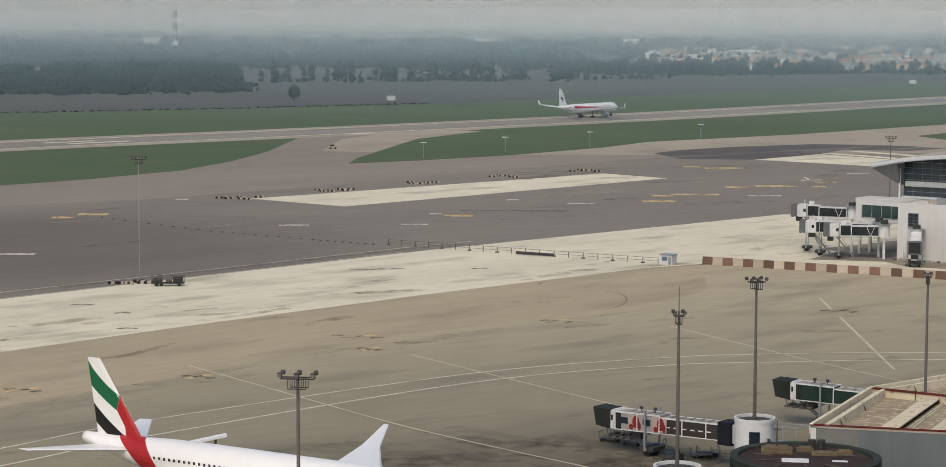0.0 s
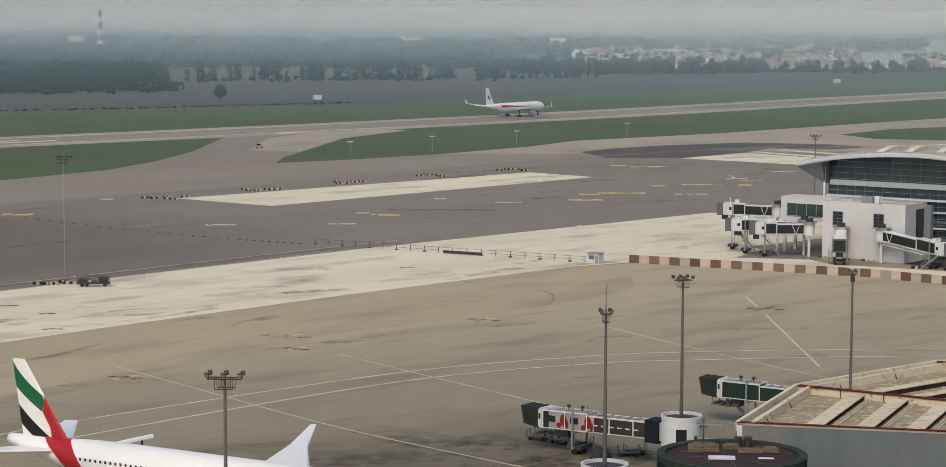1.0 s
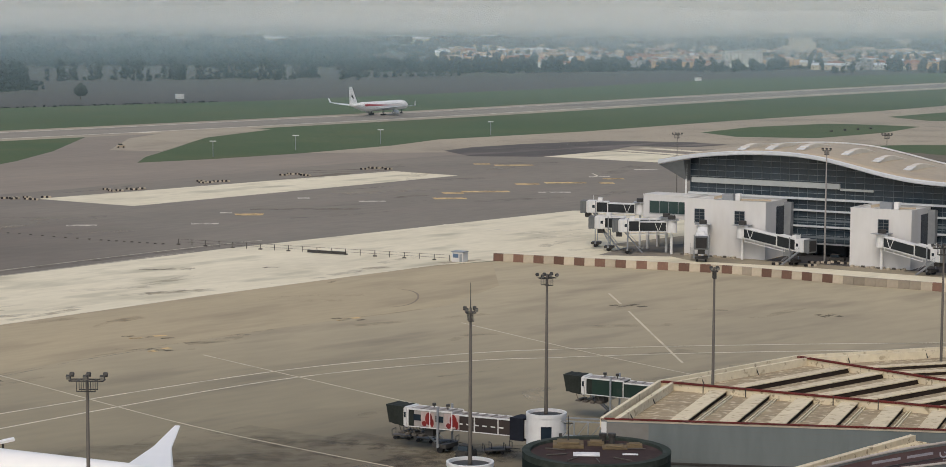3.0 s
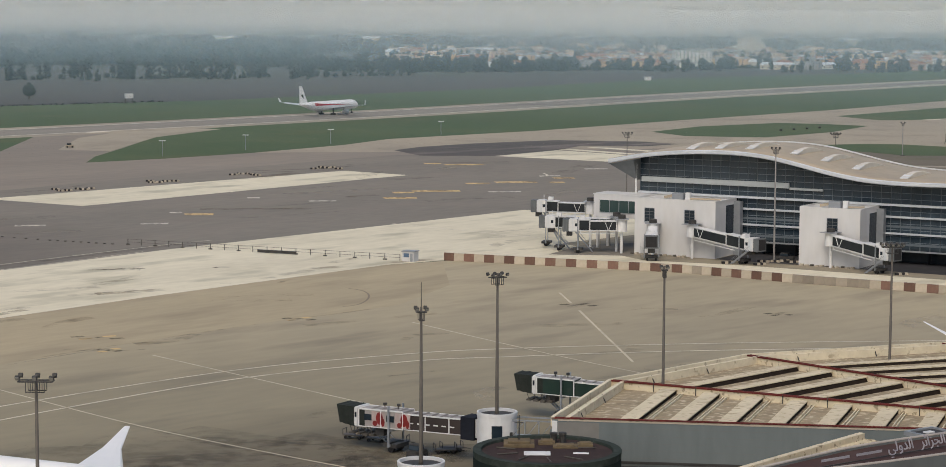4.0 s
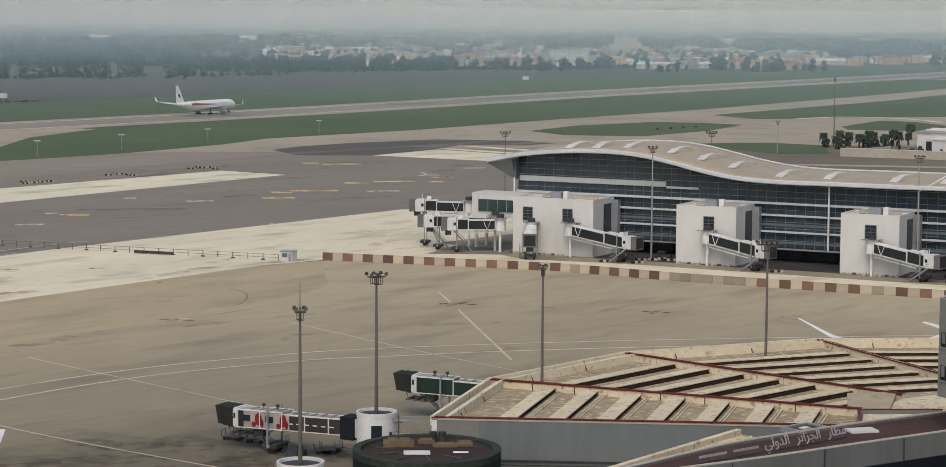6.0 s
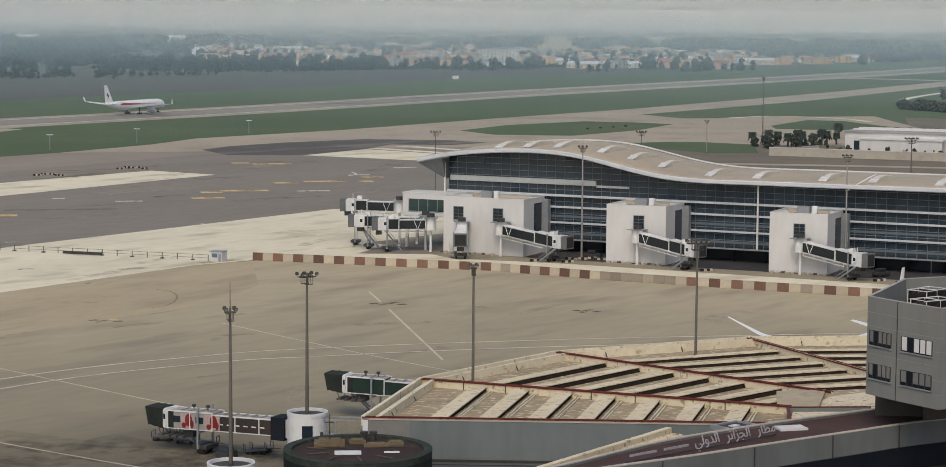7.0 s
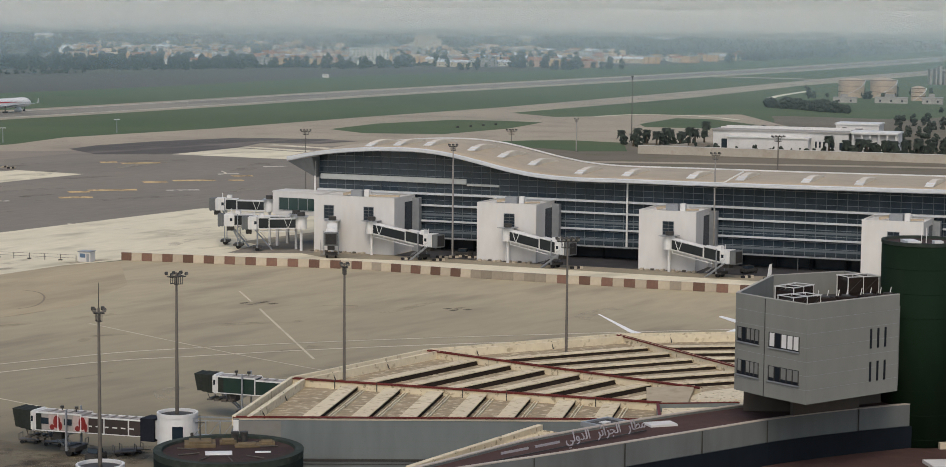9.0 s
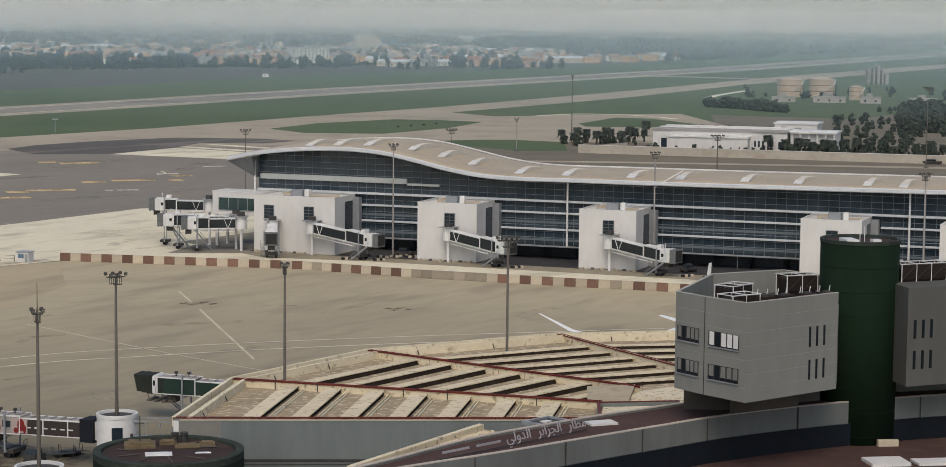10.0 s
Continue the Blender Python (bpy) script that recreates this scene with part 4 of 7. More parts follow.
    box(bm, -1.6, 1.6, yl - 1.2, yl + 1.2, 0.9, 1.5)
    part("drive_bogie", bm, STEEL_DARK, br)
    bm = bmesh.new()
    box(bm, -0.9, 0.9, yl + 1.5, yl + 3, fall(yl) - 1.4, fall(yl) - 0.2)
    part("power_unit", bm, STEEL_DARK, br)
    bm = bmesh.new()
    top, foot = Vector((2.3, y1 + 1.5, ze)), Vector((2.3, y1 - 3.6, 0.15))
    for sx in (-0.45, 0.45):
        beam(bm, top + Vector((sx, 0, 0)), foot + Vector((sx, 0, 0)), 0.09, 0.25)
        beam(bm, top + Vector((sx, 0, 1.0)), foot + Vector((sx, 0, 1.0)), 0.06)
    for k in range(14):
        p = top.lerp(foot, (k + 0.5) / 14)
        box(bm, p.x - 0.42, p.x + 0.42, p.y - 0.14, p.y + 0.14, p.z - 0.02, p.z + 0.02)
    part("stair", bm, FRAME_GREY, br, "narrow service stair")
    bm = bmesh.new()
    tube(bm, ((z + 2.2, 1.05), (z + (4.1 if kind == "glass" else 2.6), 1.0)), 12)
    part("hub_cap", bm, STEEL_DARK, br)
    if kind == "glass":
        bm = bmesh.new()
        box(bm, -2.1, 2.1, -1.9, 1.7, z + 2.95, z + 3.12)
        part("hub_platform", bm, FRAME_GREY, br, "grey maintenance platform")
    if kind == "solid":
        for yy in (L * 0.62, L * 0.72):
            bm = bmesh.new()
            tube(bm, ((0, 0.08), (0.45, 0.08), (0.46, 0.28), (0.8, 0.28)), 10, pose(0.4, yy, fall(yy) + 2.5))
            part("beacon", bm, STEEL_DARK, br)
        bm = bmesh.new()
        box(bm, -1.46, 1.46, y1 - 1.0, y1 - 0.01, ze - 0.1, ze + 2.5)
        part("cab_shroud", bm, BELLOWS, br, "dark rubber shroud behind the cab")
        bm = bmesh.new()
        for sy in (0.4, 1.6, 2.8, 4.0):
            box(bm, -1.5, 1.5, y1 - 3.0 + sy, y1 - 2.2 + sy, ze - 1.5 + 0.2 * (sy % 0.8), ze - 1.1)
            beam(bm, (-1.2, y1 - 2.6 + sy, ze - 1.2), (-1.2, y1 - 2.2 + sy, ze - 0.1), 0.1), beam(bm, (1.2, y1 - 2.6 + sy, ze - 1.2), (1.2, y1 - 2.2 + sy, ze - 0.1), 0.1)
        part("under_platform", bm, STEEL, br, "hanging steel service platform")
    return br


def tm(u, v):
    p = TERM @ Vector((u, v, 0))
    return (p.x, p.y)


PALE = "white-framed glazed boarding bridge beside a gate block"
boarding_bridge(tm(17.5, -2.0), tm(39, -7), PALE, 6.0, drop=2.6)
boarding_bridge(tm(6.3, -2.0), tm(12.4, -15.5), PALE, 5.6, drop=2.4)
boarding_bridge(tm(55.2, -2.0), tm(74.5, -7.5), PALE, 6.0, drop=2.8)
boarding_bridge(tm(97.5, -2.0), tm(116.5, -7.5), PALE, 6.0, drop=2.8)
boarding_bridge(tm(152.5, -2.0), tm(171, -7.5), PALE, 6.0, drop=2.8)
boarding_bridge(tm(-16.9, 7.5), tm(-32, 2.2), PALE, 9.4, drop=-0.2)
boarding_bridge(tm(-6, 1.5), tm(-25.5, -5), PALE, 6.4, drop=0.2)
boarding_bridge(tm(-3, -1.5), tm(-17, -8), PALE, 6.2, drop=0.2)


# ---- the fan-shaped pier with its ribbed concrete roof ----
HUB = Vector((99.6, 276.0))
RIM = [Vector(p) for p in ((5.5, 286.8), (14.6, 316.6), (37.4, 340.9), (71.2, 354.9), (112.0, 356.0))]
ROOF = 10.0
pier = thing("pier", pose(0, 0, 0), "fan-shaped pier building with a ribbed beige concrete roof and grey walls", "terminal")


def along(i, d):
    """The point on radial i, d metres in from the rim."""
    return RIM[i] + (HUB - RIM[i]).normalized() * d


def bar(bm, a, b, w, z0, z1):
    wall_strip(bm, (a, b), w, z0, z1)


bm = bmesh.new()
prism(bm, [tuple(p) for p in RIM] + [tuple(HUB + Vector((12, 0))), tuple(HUB + Vector((-8, -2))), tuple(along(0, 57.0))], 0.12, ROOF - 1.652)
part("body", bm, PIER_WALL, pier, "grey panelled walls")
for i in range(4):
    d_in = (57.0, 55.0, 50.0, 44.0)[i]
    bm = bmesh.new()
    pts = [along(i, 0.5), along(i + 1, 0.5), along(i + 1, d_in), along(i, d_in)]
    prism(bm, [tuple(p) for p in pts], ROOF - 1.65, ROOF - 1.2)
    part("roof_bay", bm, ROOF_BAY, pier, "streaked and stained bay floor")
    d = 10.8
    while d < d_in - 1:
        # a flat-topped rooflight; its near-black inner face paints glazing and shade together
        bm = bmesh.new()
        ends = []
        for f in (0.012, 0.988):
            ends.append([bm.verts.new((*along(i, d + dd).lerp(along(i + 1, d + dd), f), ROOF - zz - (0.22 if i > 1 else 0.0) * (zz < 1))) for dd, zz in ((-2.5, 1.198), (-2.3, 0.55), (0.15, 0.42), (0.15, 0.56), (0.0, 0.56), (0.0, 1.198))])
        for k in range(6):
            bm.faces.new((ends[0][k], ends[0][(k + 1) % 6], ends[1][(k + 1) % 6], ends[1][k]))
        bm.faces.new(ends[0][::-1]), bm.faces.new(ends[1])
        bmesh.ops.recalc_face_normals(bm, faces=bm.faces)
        shed = part("rooflight", bm, SHED_TOP, pier)
        bm = bmesh.new()
        if i:
            # sloping slab added to paint the deep shade down to the gutter
            tilt = []
            for f in (0.02, 0.98):
                tilt.append([bm.verts.new((*along(i, d + dd).lerp(along(i + 1, d + dd), f), ROOF - zz)) for dd, zz in ((0.01, 0.6 if i < 2 else 0.8), (0.3, 1.1), (0.3, 1.197), (0.01, 1.197))])
            for k in range(4):
                bm.faces.new((tilt[0][k], tilt[0][(k + 1) % 4], tilt[1][(k + 1) % 4], tilt[1][k]))
            bm.faces.new(tilt[0][::-1]), bm.faces.new(tilt[1])
            bmesh.ops.recalc_face_normals(bm, faces=bm.faces)
        else:
            bar(bm, along(i, d + 0.03).lerp(along(i + 1, d + 0.03), 0.02), along(i, d + 0.03).lerp(along(i + 1, d + 0.03), 0.98), 0.05, ROOF - 1.1, ROOF - 0.58)
        part("glazing", bm, ROOFLIGHT_SHADE, shed, "near-black inner face, glazing and shade in one colour")
        for off in () if i else (0.75, 1.2):
            bm = bmesh.new()
            bar(bm, along(i, d + off).lerp(along(i + 1, d + off), 0.02), along(i, d + off).lerp(along(i + 1, d + off), 0.98), 0.14, ROOF - 1.198, ROOF - 0.92)
            part("roof_pipe", bm, PARAPET, pier)
        d += 6.55
    # outer parapet: a broad upstand with a groove
    a, b = along(i, 0.0), along(i + 1, 0.0)
    for off, w, h in ((0.3, 0.5, 0.12), (1.3, 0.5, -0.55), (2.3, 0.5, 0.0)):
        bm = bmesh.new()
        bar(bm, along(i, off), along(i + 1, off), w, ROOF - 1.199, ROOF + h)
        part("parapet", bm, PARAPET, pier)
    for k in (1, 3):
        p = along(i, 2.3).lerp(along(i + 1, 2.3), k / 5)
        q = along(i, 2.9).lerp(along(i + 1, 2.9), k / 5)
        bm = bmesh.new()
        beam(bm, (*p, ROOF + 0.05), (*q, ROOF - 1.15), 0.12)
        part("downpipe", bm, STEEL_DARK, pier)
for i in range(5):
    d_in = (57.0, 56.0, 52.0, 47.0, 44.0)[i]
    a, b = along(i, 0.2), along(i, d_in)
    bm = bmesh.new()
    bar(bm, a, b, 0.45, ROOF - 1.197, ROOF - 0.05)
    part("roof_rib", bm, ROOF_BEIGE, pier)
    for s in (-1, 1):
        n = Vector((-(b - a).y, (b - a).x)).normalized() * 0.32 * s
        bm = bmesh.new()
        bar(bm, a + n, b + n, 0.14, ROOF - (0.16 if i else 0.06), ROOF + 0.05)
        part("edge_trim", bm, RED_TRIM, pier, "red-brown metal edge trim")
    for k in (1, 2, 4, 5, 7) if i else ():
        p = a.lerp(b, k / 8.5)
        bm = bmesh.new()
        tube(bm, ((ROOF - 1.19, 0.07), (ROOF + 0.12, 0.07)), 8, Matrix.Translation((p.x + 0.3, p.y - 0.55, 0)))
        part("vent_pipe", bm, STEEL_DARK, pier)
# front wall face up to the trim
a, b = along(0, 0.3), along(0, 57)
n = Vector(((b - a).y, -(b - a).x)).normalized()
bm = bmesh.new()
bar(bm, a + n * 0.52, b + n * 0.52, 0.12, 0.13, ROOF - 0.16)
part("front_wall", bm, PIER_WALL, pier, "blue-grey panelled front wall")
for k in range(8):
    bm = bmesh.new()
    bar(bm, along(0, 6.8) + n * 0.585, b + n * 0.585, 0.012, 1.9 + k * 1.0, 1.94 + k * 1.0)
    part("panel_joint", bm, WALL_GREY, pier)
bm = bmesh.new()
bar(bm, a + n * 0.5, along(0, 1.0) + n * 0.5, 0.25, ROOF - 2.0, ROOF - 0.31)
part("front_upstand", bm, METAL_WHITE, pier)
bm = bmesh.new()
bar(bm, along(0, 1.05) + n * 0.56, along(0, 6.6) + n * 0.56, 0.14, 0.13, ROOF - 0.45)
part("end_panel", bm, SHED_TAN, pier, "pale dusty end panel")
bm = bmesh.new()
bar(bm, along(0, 1.1) + n * 0.62, b + n * 0.62, 0.08, ROOF - 0.30, ROOF - 0.12)
part("drip_edge", bm, WHITE_BLOCK, pier, "pale drip edge under the trim")
# base course of the front wall
a, b = along(0, 3.0), along(0, 57)
bm = bmesh.new()
n = Vector(((b - a).y, -(b - a).x)).normalized()
bar(bm, a + n * 0.62, b + n * 0.62, 0.18, 4.15, 4.5)
bar(bm, a + n * 0.62, b + n * 0.62, 0.16, 3.75, 3.85)
part("base_rail", bm, STEEL_DARK, pier)
# flat roofs at the inner end
bm = bmesh.new()
prism(bm, [tuple(along(0, 57.2)), tuple(along(1, 56.2)), tuple(along(2, 52.2)), tuple(along(3, 47.2)), tuple(HUB + Vector((10, 20))), tuple(HUB + Vector((-9, -4)))], ROOF - 1.648, ROOF - 0.6)
part("inner_roof", bm, ROOF_BEIGE, pier)
bm = bmesh.new()
a, b, c = along(0, 57.2), Vector((64.4, 291.4)), Vector((76, 291.4))
bar(bm, a, b, 0.4, ROOF - 0.02, ROOF + 0.1), bar(bm, b, c, 0.4, ROOF - 0.02, ROOF + 0.1)
part("edge_trim", bm, RED_TRIM, pier, "red-brown metal edge trim")
bm = bmesh.new()
bar(bm, a, b, 0.34, 0.13, ROOF - 0.022), bar(bm, b, c, 0.34, 0.13, ROOF - 0.022)
part("step_wall", bm, PIER_WALL, pier, "grey wall under the stepped trim")
bm = bmesh.new()
prism(bm, [(63.2, 293.0), (69.0, 292.6), (73.0, 305.6), (65.6, 304.6)], ROOF - 0.6, ROOF - 0.05)
part("roof_cover", bm, SHED_BEIGE, pier, "plain beige roof cover")
for x in (70.5, 73.2, 75.8):
    bm = bmesh.new()
    prism(bm, [(x, 293.2), (x + 0.4, 293.2), (x + 1.6, 298), (x + 1.2, 298)], ROOF - 0.6, ROOF + 0.1)
    part("cross_rib", bm, ROOF_BEIGE, pier)

# ---- the curved wing with the sign on its brown roof ----
FRONT = [tuple(p)[:2] for p in smooth_line([(*p, 0) for p in ((2, 206), (16, 215.5), (28.5, 223), (40.5, 229.7), (51.5, 236.5), (61.5, 242.5), (71, 248.0), (86, 254), (106, 259), (140, 262))], 3)]
BACK = [tuple(p)[:2] for p in smooth_line([(*p, 0) for p in ((-6, 206), (10, 214), (23.5, 223.4), (32, 231.5), (39.5, 238.5), (54.5, 248.7), (68, 256.2), (84, 263), (106, 268), (140, 271))], 3)]
ARC = 16.5
wing = thing("curved_wing", pose(0, 0, 0), "curved grey terminal wing with a brown roof and pale copings", "terminal")
bm = bmesh.new()
prism(bm, FRONT + BACK[::-1], 9.0, ARC - 0.6)
part("body", bm, WALL_GREY, wing)
bm = bmesh.new()
prism(bm, FRONT + BACK[::-1], ARC - 0.598, ARC - 0.35)
part("roof", bm, BROWN_ROOF, wing, "dark red-brown roof")
for line, nm in ((FRONT, "front_parapet"), (BACK, "rear_parapet")):
    bm = bmesh.new()
    wall_strip(bm, line, 0.5, ARC - 3.0, ARC - 0.1)
    p = part(nm, bm, WING_GREY, wing)
    bm = bmesh.new()
    wall_strip(bm, line, 0.54, ARC - 0.098, ARC + 0.02)
    part("coping", bm, WING_COPING, p, "pale coping")
bm = bmesh.new()
wall_strip(bm, [(x + 0.16, y - 0.28) for x, y in FRONT], 0.3, 11.01, 13.75)
part("dark_band", bm, NAVY_GLASS, wing, "dark glazed band")
# Wall colour darkened to carry the shade below the overhang.
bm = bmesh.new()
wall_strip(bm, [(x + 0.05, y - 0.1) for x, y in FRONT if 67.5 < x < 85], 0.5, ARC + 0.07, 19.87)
part("recess_wall", bm, OVERHANG_WALL, wing, "wall under the overhanging block, its shade put into the colour")
for k in range(2, len(FRONT) - 1, 3):
    x, y = FRONT[k]
    bm = bmesh.new()
    box(bm, x + 0.1, x + 0.2, y - 0.42, y - 0.2, 13.5, ARC - 0.12)
    part("panel_joint", bm, STEEL_DARK, wing)
low = thing("lower_roof", pose(0, 0, 0), "dark brown lower roof in front of the curved wing", "roof")
bm = bmesh.new()
prism(bm, FRONT + [(140, 190), (20, 190)], 0.12, 11.0)
part("slab", bm, BROWN_ROOF, low)
bm = bmesh.new()
box(bm, 86.6, 91.4, 241.6, 245.6, 11.0, 11.4)
part("roof_light", bm, METAL_WHITE, low)
bm = bmesh.new()
box(bm, 92.4, 99.0, 241.6, 244.6, 11.0, 11.3)
part("roof_light", bm, METAL_WHITE, low)
bm = bmesh.new()
box(bm, 91.4, 94.0, 253.0, 253.7, 11.0, 11.8)
part("plinth", bm, WHITE_BLOCK, low, "pale plinth beside the stair tower")
# beige gutter roof between pier and wing
gut = thing("gutter_roof", pose(0, 0, 0), "low beige roof strip with raised edges beside the curved wing", "roof")
GA = [Vector(p) for p in ((25.9, 254.2), (45.8, 278.5), (52, 274.5), (29.5, 250))]
bm = bmesh.new()
prism(bm, [tuple(p) for p in GA], 0.12, ROOF - 0.9)
part("slab", bm, ROOF_BAY, gut)
for a, b in ((GA[0], GA[1]), (GA[3], GA[2])):
    bm = bmesh.new()
    wall_strip(bm, (a, b), 0.8, ROOF - 0.898, ROOF - 0.1)
    part("upstand", bm, ROOF_BEIGE, gut)
for k in range(34):
    p, q = GA[0].lerp(GA[1], (k + 0.7) / 35), GA[3].lerp(GA[2], (k + 0.7) / 35)
    bm = bmesh.new()
    wall_strip(bm, (p.lerp(q, 0.12), p.lerp(q, 0.34)), 0.18, ROOF - 0.897, ROOF - 0.6)
    part("rib", bm, ROOF_BEIGE, gut)

# ---- raised letters of the sign on the brown roof; the last two words are plain bars ----
sign = thing("roof_sign", pose(0, 0, 0), "raised pale metal letters standing on the brown roof", "sign")
S0, S1 = Vector((52.0, 241.2, ARC - 0.3)), Vector((33.8, 227.3, ARC - 0.3))
step = (S1 - S0).normalized()
turn_z = math.degrees(math.atan2(-step.y, -step.x))
pos = 0.0
for word in ("\uFEAD\uFE8E\uFEC4\uFEE3", "\uFEAE\uFE8B\uFE8D\uFEB0\uFEA0\uFEDF\uFE8D", "\uFEF2\uFEDF\uFEED\uFEAA\uFEDF\uFE8D"):
    cu = bpy.data.curves.new("word", "FONT")
    cu.body, cu.size, cu.extrude, cu.align_x = word, 1.66, 0.05, "RIGHT"
    tmp = new("word", cu)
    bpy.context.view_layer.update()
    me = bpy.data.meshes.new_from_object(tmp.evaluated_get(bpy.context.evaluated_depsgraph_get()))
    wide = tmp.dimensions.x
    bpy.data.objects.remove(tmp)
    me.materials.clear()
    me.materials.append(LETTER)
    ob = new("word", me)
    ob.parent = sign
    p = S0 + step * pos
    ob.matrix_world = pose(p.x, p.y, p.z + 0.55, 72, 0, turn_z)
    pos += wide + 1.2
for length in (3.9, 4.2):
    p, q = S0 + step * pos, S0 + step * (pos + length)
    bm = bmesh.new()
    beam(bm, (p.x, p.y, p.z + 0.85), (q.x, q.y, q.z + 0.85), 0.1, 0.26)
    part("letter_bar", bm, LETTER, sign)
    pos += length + 1.1
bm = bmesh.new()
a, b = S0, S0 + step * pos
beam(bm, (a.x, a.y, a.z + 0.2), (b.x, b.y, b.z + 0.2), 0.12)
part("support_rail", bm, STEEL_DARK, sign)
hatch = thing("roof_hatch", pose(54.6, 245.3, ARC - 0.34, 0, 0, 12), "pale flat hatch on the brown roof", "hatch")
bm = bmesh.new()
box(bm, -1.7, 1.7, -1.1, 1.1, 0, 0.25)
part("lid", bm, WHITE, hatch)

dark_hatch = thing("roof_hatch", pose(48.6, 248.6, ARC - 0.9, 0, 0, 38), "square dark hatch with a pale frame by the sign", "hatch")
for x0, x1, y0, y1 in ((-2.4, 2.4, -1.7, -1.3), (-2.4, 2.4, 1.3, 1.7), (-2.4, -2.0, -1.3, 1.3), (2.0, 2.4, -1.3, 1.3)):
    bm = bmesh.new()
    box(bm, x0, x1, y0, y1, 0, 0.5)
    part("frame", bm, FRAME_GREY, dark_hatch)
bm = bmesh.new()
box(bm, -2.0, 2.0, -1.3, 1.3, 0.05, 0.3)
part("lid", bm, STEEL_DARK, dark_hatch)
bm = bmesh.new()
box(bm, -0.6, 0.6, -0.4, 0.4, 0.302, 0.42)
part("vent_cap", bm, METAL_WHITE, dark_hatch)

# ---- control block on a neck, and the round green stair tower ----
TOW = [Vector(p) for p in ((63.85, 247.4), (66.1, 242.7), (69.5, 236.8), (82.95, 244.8), (87.6, 258.2), (83.0, 267.0), (72.5, 263.5))]
Z0, Z1 = 19.9, 31.4
tower = thing("tower_block", pose(0, 0, 0), "grey faceted two-storey block on a recessed neck", "building")
bm = bmesh.new()
prism(bm, [tuple(p) for p in TOW], Z0, Z1 - 2.9)
part("body", bm, TOWER_GREY, tower)
mid = sum(TOW, Vector((0, 0))) / len(TOW)
# The neck takes the same colour with the shade painted in.
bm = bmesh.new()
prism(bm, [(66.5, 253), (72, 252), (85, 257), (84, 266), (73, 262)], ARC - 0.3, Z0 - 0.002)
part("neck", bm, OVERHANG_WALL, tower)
bm = bmesh.new()
prism(bm, [tuple(mid + (p - mid) * 0.96) for p in TOW], Z1 - 2.898, Z1 - 2.75)
part("roof", bm, STEEL_DARK, tower, "dark flat roof")
for p, q in zip(TOW, TOW[1:] + TOW[:1]):
    if p == TOW[3]:
        continue
    bm = bmesh.new()
    n = Vector(((q - p).y, -(q - p).x)).normalized() * -0.16
    wall_strip(bm, (p + n, q + n), 0.32, Z1 - 2.897, Z1)
    par = part("parapet", bm, TOWER_GREY, tower)
    bm = bmesh.new()
    wall_strip(bm, (p + n, q + n), 0.38, Z1 + 0.002, Z1 + 0.07)
    part("coping", bm, COPING, par)


def face_box(p, q, s0, s1, z0, z1, out0, out1):
    """A box on the outer face from p to q, between lengths s0 and s1."""
    d = (q - p).normalized()
    n = Vector((d.y, -d.x))
    bm = bmesh.new()
    pts = [p + d * s0 + n * out0, p + d * s1 + n * out0, p + d * s1 + n * out1, p + d * s0 + n * out1]
    prism(bm, [tuple(v) for v in pts], z0, z1)
    return bm


# White panels paint the bright reflection on one upper window; the rest are grey.
for p, q, s0, s1, lit in ((TOW[0], TOW[1], 0.5, 4.3, 0), (TOW[1], TOW[2], 0.8, 5.6, 1)):
    for zb in (25.8, 21.9):
        w = part("window", face_box(p, q, s0, s1, zb, zb + 1.75, -0.1, 0.03), NAVY_GLASS, tower)
        part("sill", face_box(p, q, s0 - 0.1, s1 + 0.1, zb - 0.14, zb, 0.0, 0.16), FRAME_GREY, w)
        n = 5
        for k in range(n + 1):
            s = s0 + (s1 - s0) * k / n
            part("glazing_bar", face_box(p, q, s - 0.05, s + 0.05, zb, zb + 1.75, 0.031, 0.07), STEEL_DARK, w)
        for k in range(n):
            if (k * 7 + int(zb)) % 4 != 0:
                a_, b_ = s0 + (s1 - s0) * k / n + 0.1, s0 + (s1 - s0) * (k + 1) / n - 0.1
                part("blind", face_box(p, q, a_, b_, zb + (0.15 if lit and zb > 24 else 0.4), zb + 1.7, 0.032, 0.05), METAL_WHITE if lit and zb > 24 else PANE_PANEL, w, "pale panel laid on the pane")
for zb in (25.4, 21.5):
    for k in range(3):
        part("slit_window", face_box(TOW[2], TOW[3], 10.6 + k * 1.25, 10.95 + k * 1.25, zb, zb + 2.35, -0.1, 0.03), NAVY_GLASS, tower)
part("panel_joint", face_box(TOW[1], TOW[2], 0.0, 0.1, Z0, Z1 - 0.05, -0.02, 0.03), STEEL_DARK, tower)
for k in range(1, 7):
    for p, q in ((TOW[0], TOW[1]), (TOW[1], TOW[2]), (TOW[2], TOW[3])):
        part("cladding_joint", face_box(p, q, 0.02, (q - p).length - 0.02, Z0 + k * 1.62, Z0 + k * 1.62 + 0.03, -0.02, 0.012), FRAME_GREY, tower)


